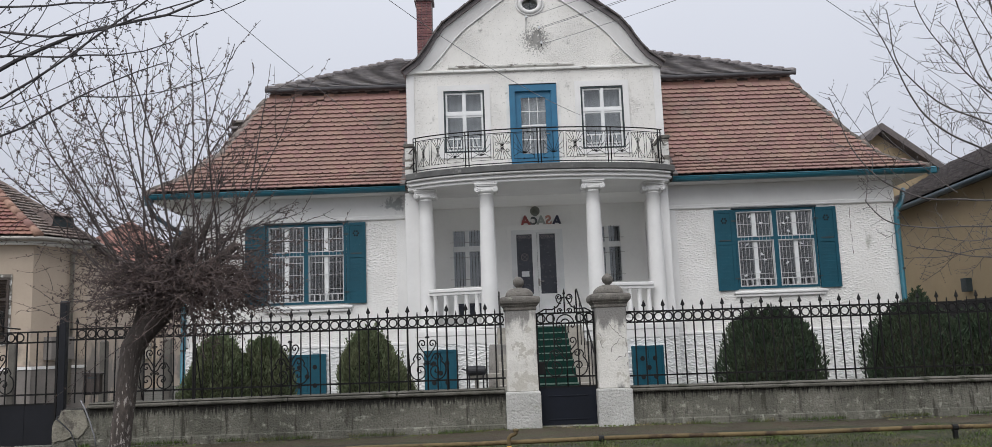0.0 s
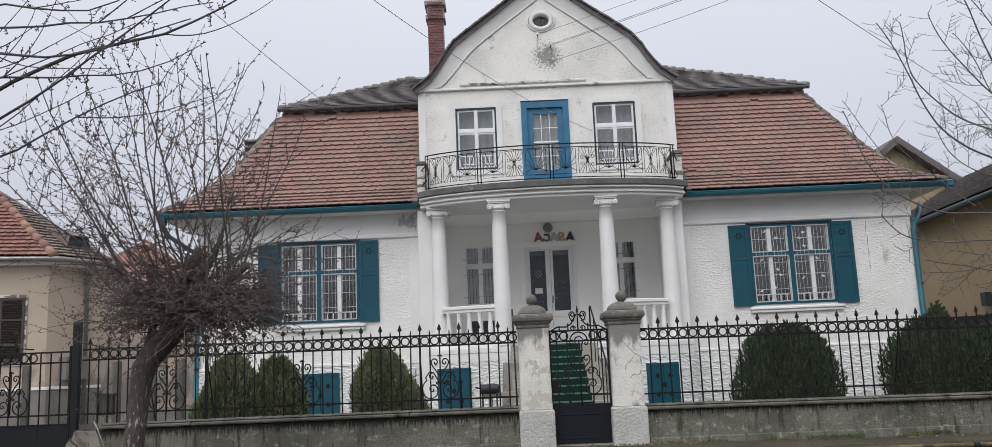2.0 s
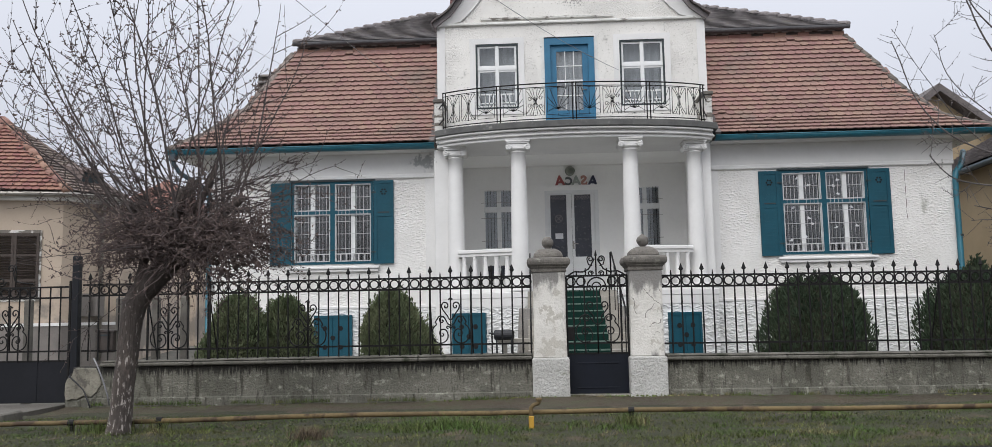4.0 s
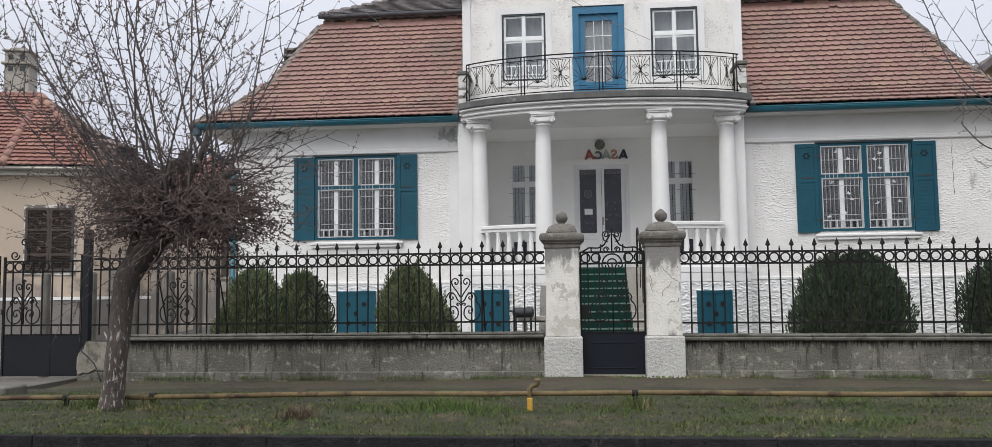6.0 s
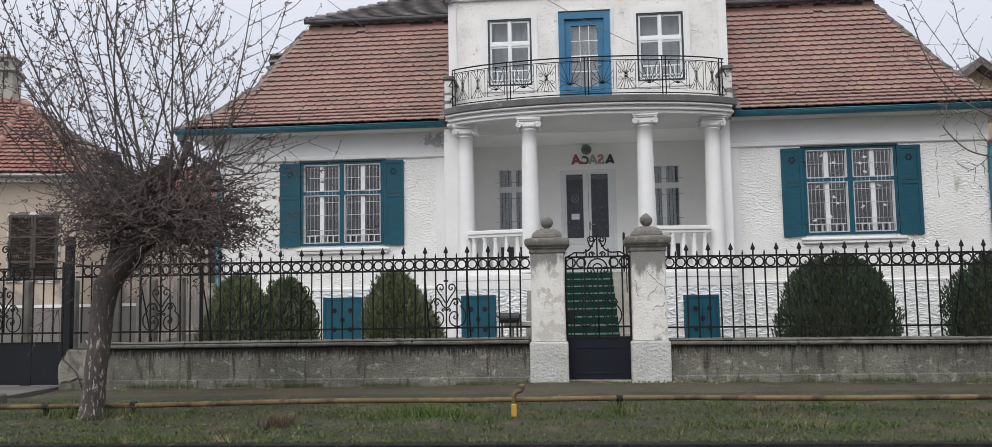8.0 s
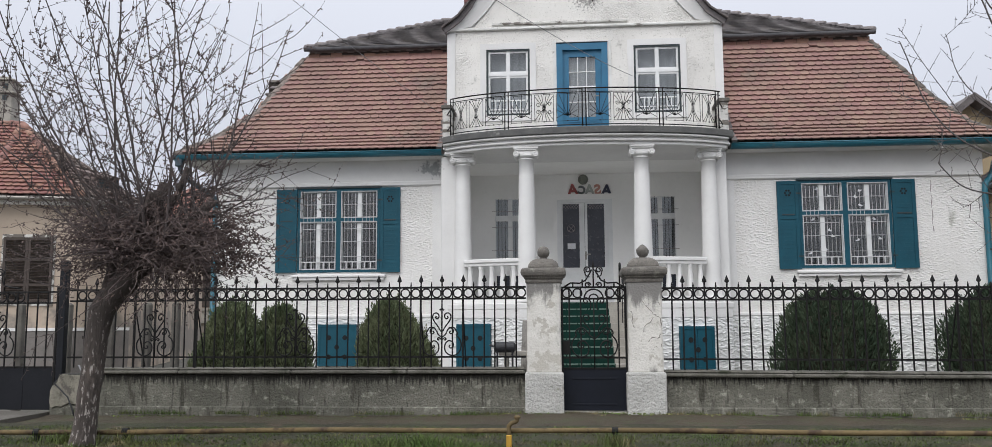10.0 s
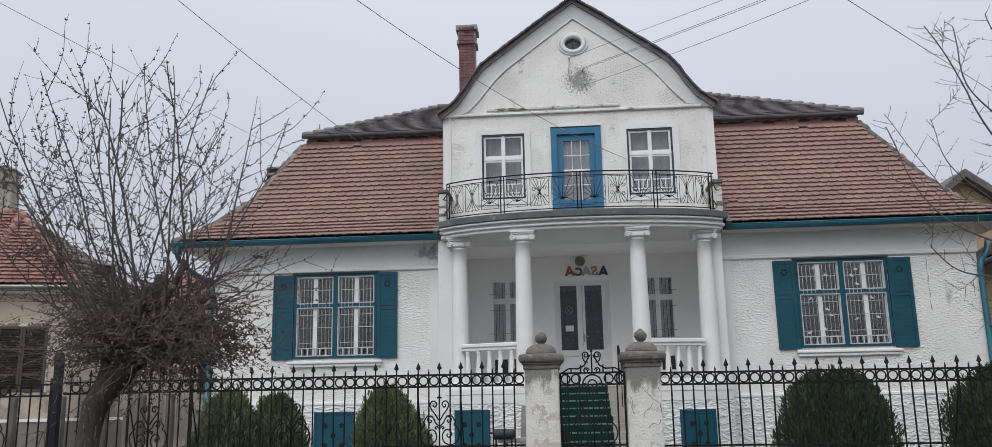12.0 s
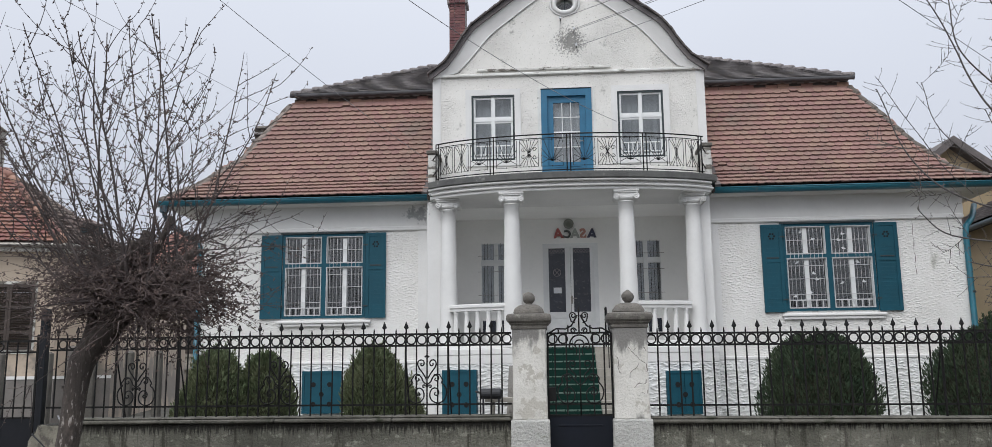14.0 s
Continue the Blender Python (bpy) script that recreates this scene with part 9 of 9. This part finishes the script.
def cable_run(p, q, sag, label, rad=0.0055):
    p, q = Vector(p), Vector(q)
    pts_ = []
    for i in range(25):
        t = i / 24
        c = p.lerp(q, t)
        c.z -= sag * 4 * t * (1 - t)
        pts_.append(c)
    return tagged(part("overhead_cable", Build().tube(pts_, rad, 5), M_WIRE, round_=True), label, "cable", "overhead cables")


turn = Matrix.Translation((-13.05, 22.3, 0)) @ Matrix.Rotation(radians(15), 4, "Z") @ Matrix.Translation((12.85, -22.3, 0))
nb.matrix_basis = turn @ Matrix.Translation(ORIGIN[nb])

for i, (p, q, sag) in enumerate((((-0.13, 18.88, 8.74), (12.7, 7, 8.3), 0.0), ((0.18, 18.88, 8.50), (10.8, 7, 8.0), 0.15), ((0.18, 18.88, 8.47), (10.85, 7, 7.93), 0.14), ((0.25, 18.88, 8.11), (9.7, 7, 7.7), 0.26),
                                 ((1.03, 18.9, 6.40), (-5.46, 7, 7.5), 0.46), ((-3.05, 18.9, 5.69), (-7.78, 7, 8.5), 0.22), ((-1.68, 7, 7.0), (14, 22, 5.54), 0.0), ((-11.5, 7.6, 8.5), (-7.5, 27, 8.5), 0.1))):
    cable_run(p, q, sag, "thin grey overhead service cable")
ins = thing("wall_insulators", (0.05, UY, 8.1), "iron bracket with small insulators and looped wire on the gable", "insulator")
for x, z in ((-0.11, 8.75), (0.18, 8.48), (0.22, 8.12)):
    part("bracket", Build().tube([(x, UY + 0.02, z - 0.03), (x, UY - 0.07, z - 0.03), (x, UY - 0.07, z + 0.03)], 0.010, 5), M_IRON, ins)
    part("insulator", Build().lathe(x, UY - 0.07, [(0.02, z - 0.01), (0.03, z + 0.01), (0.02, z + 0.03), (0.028, z + 0.045), (0.01, z + 0.06)], 8), M_PAPER, ins)
part("wire_loop", Build().tube([(-0.11, UY - 0.02, 8.72), (-0.13, UY - 0.02, 8.4), (-0.08, UY - 0.02, 8.2), (0.02, UY - 0.02, 8.22), (0.03, UY - 0.02, 8.4), (0.12, UY - 0.02, 8.48), (0.2, UY - 0.02, 8.4), (0.2, UY - 0.02, 8.2), (0.1, UY - 0.02, 8.12)], 0.006, 5), M_WIRE, ins, round_=True)
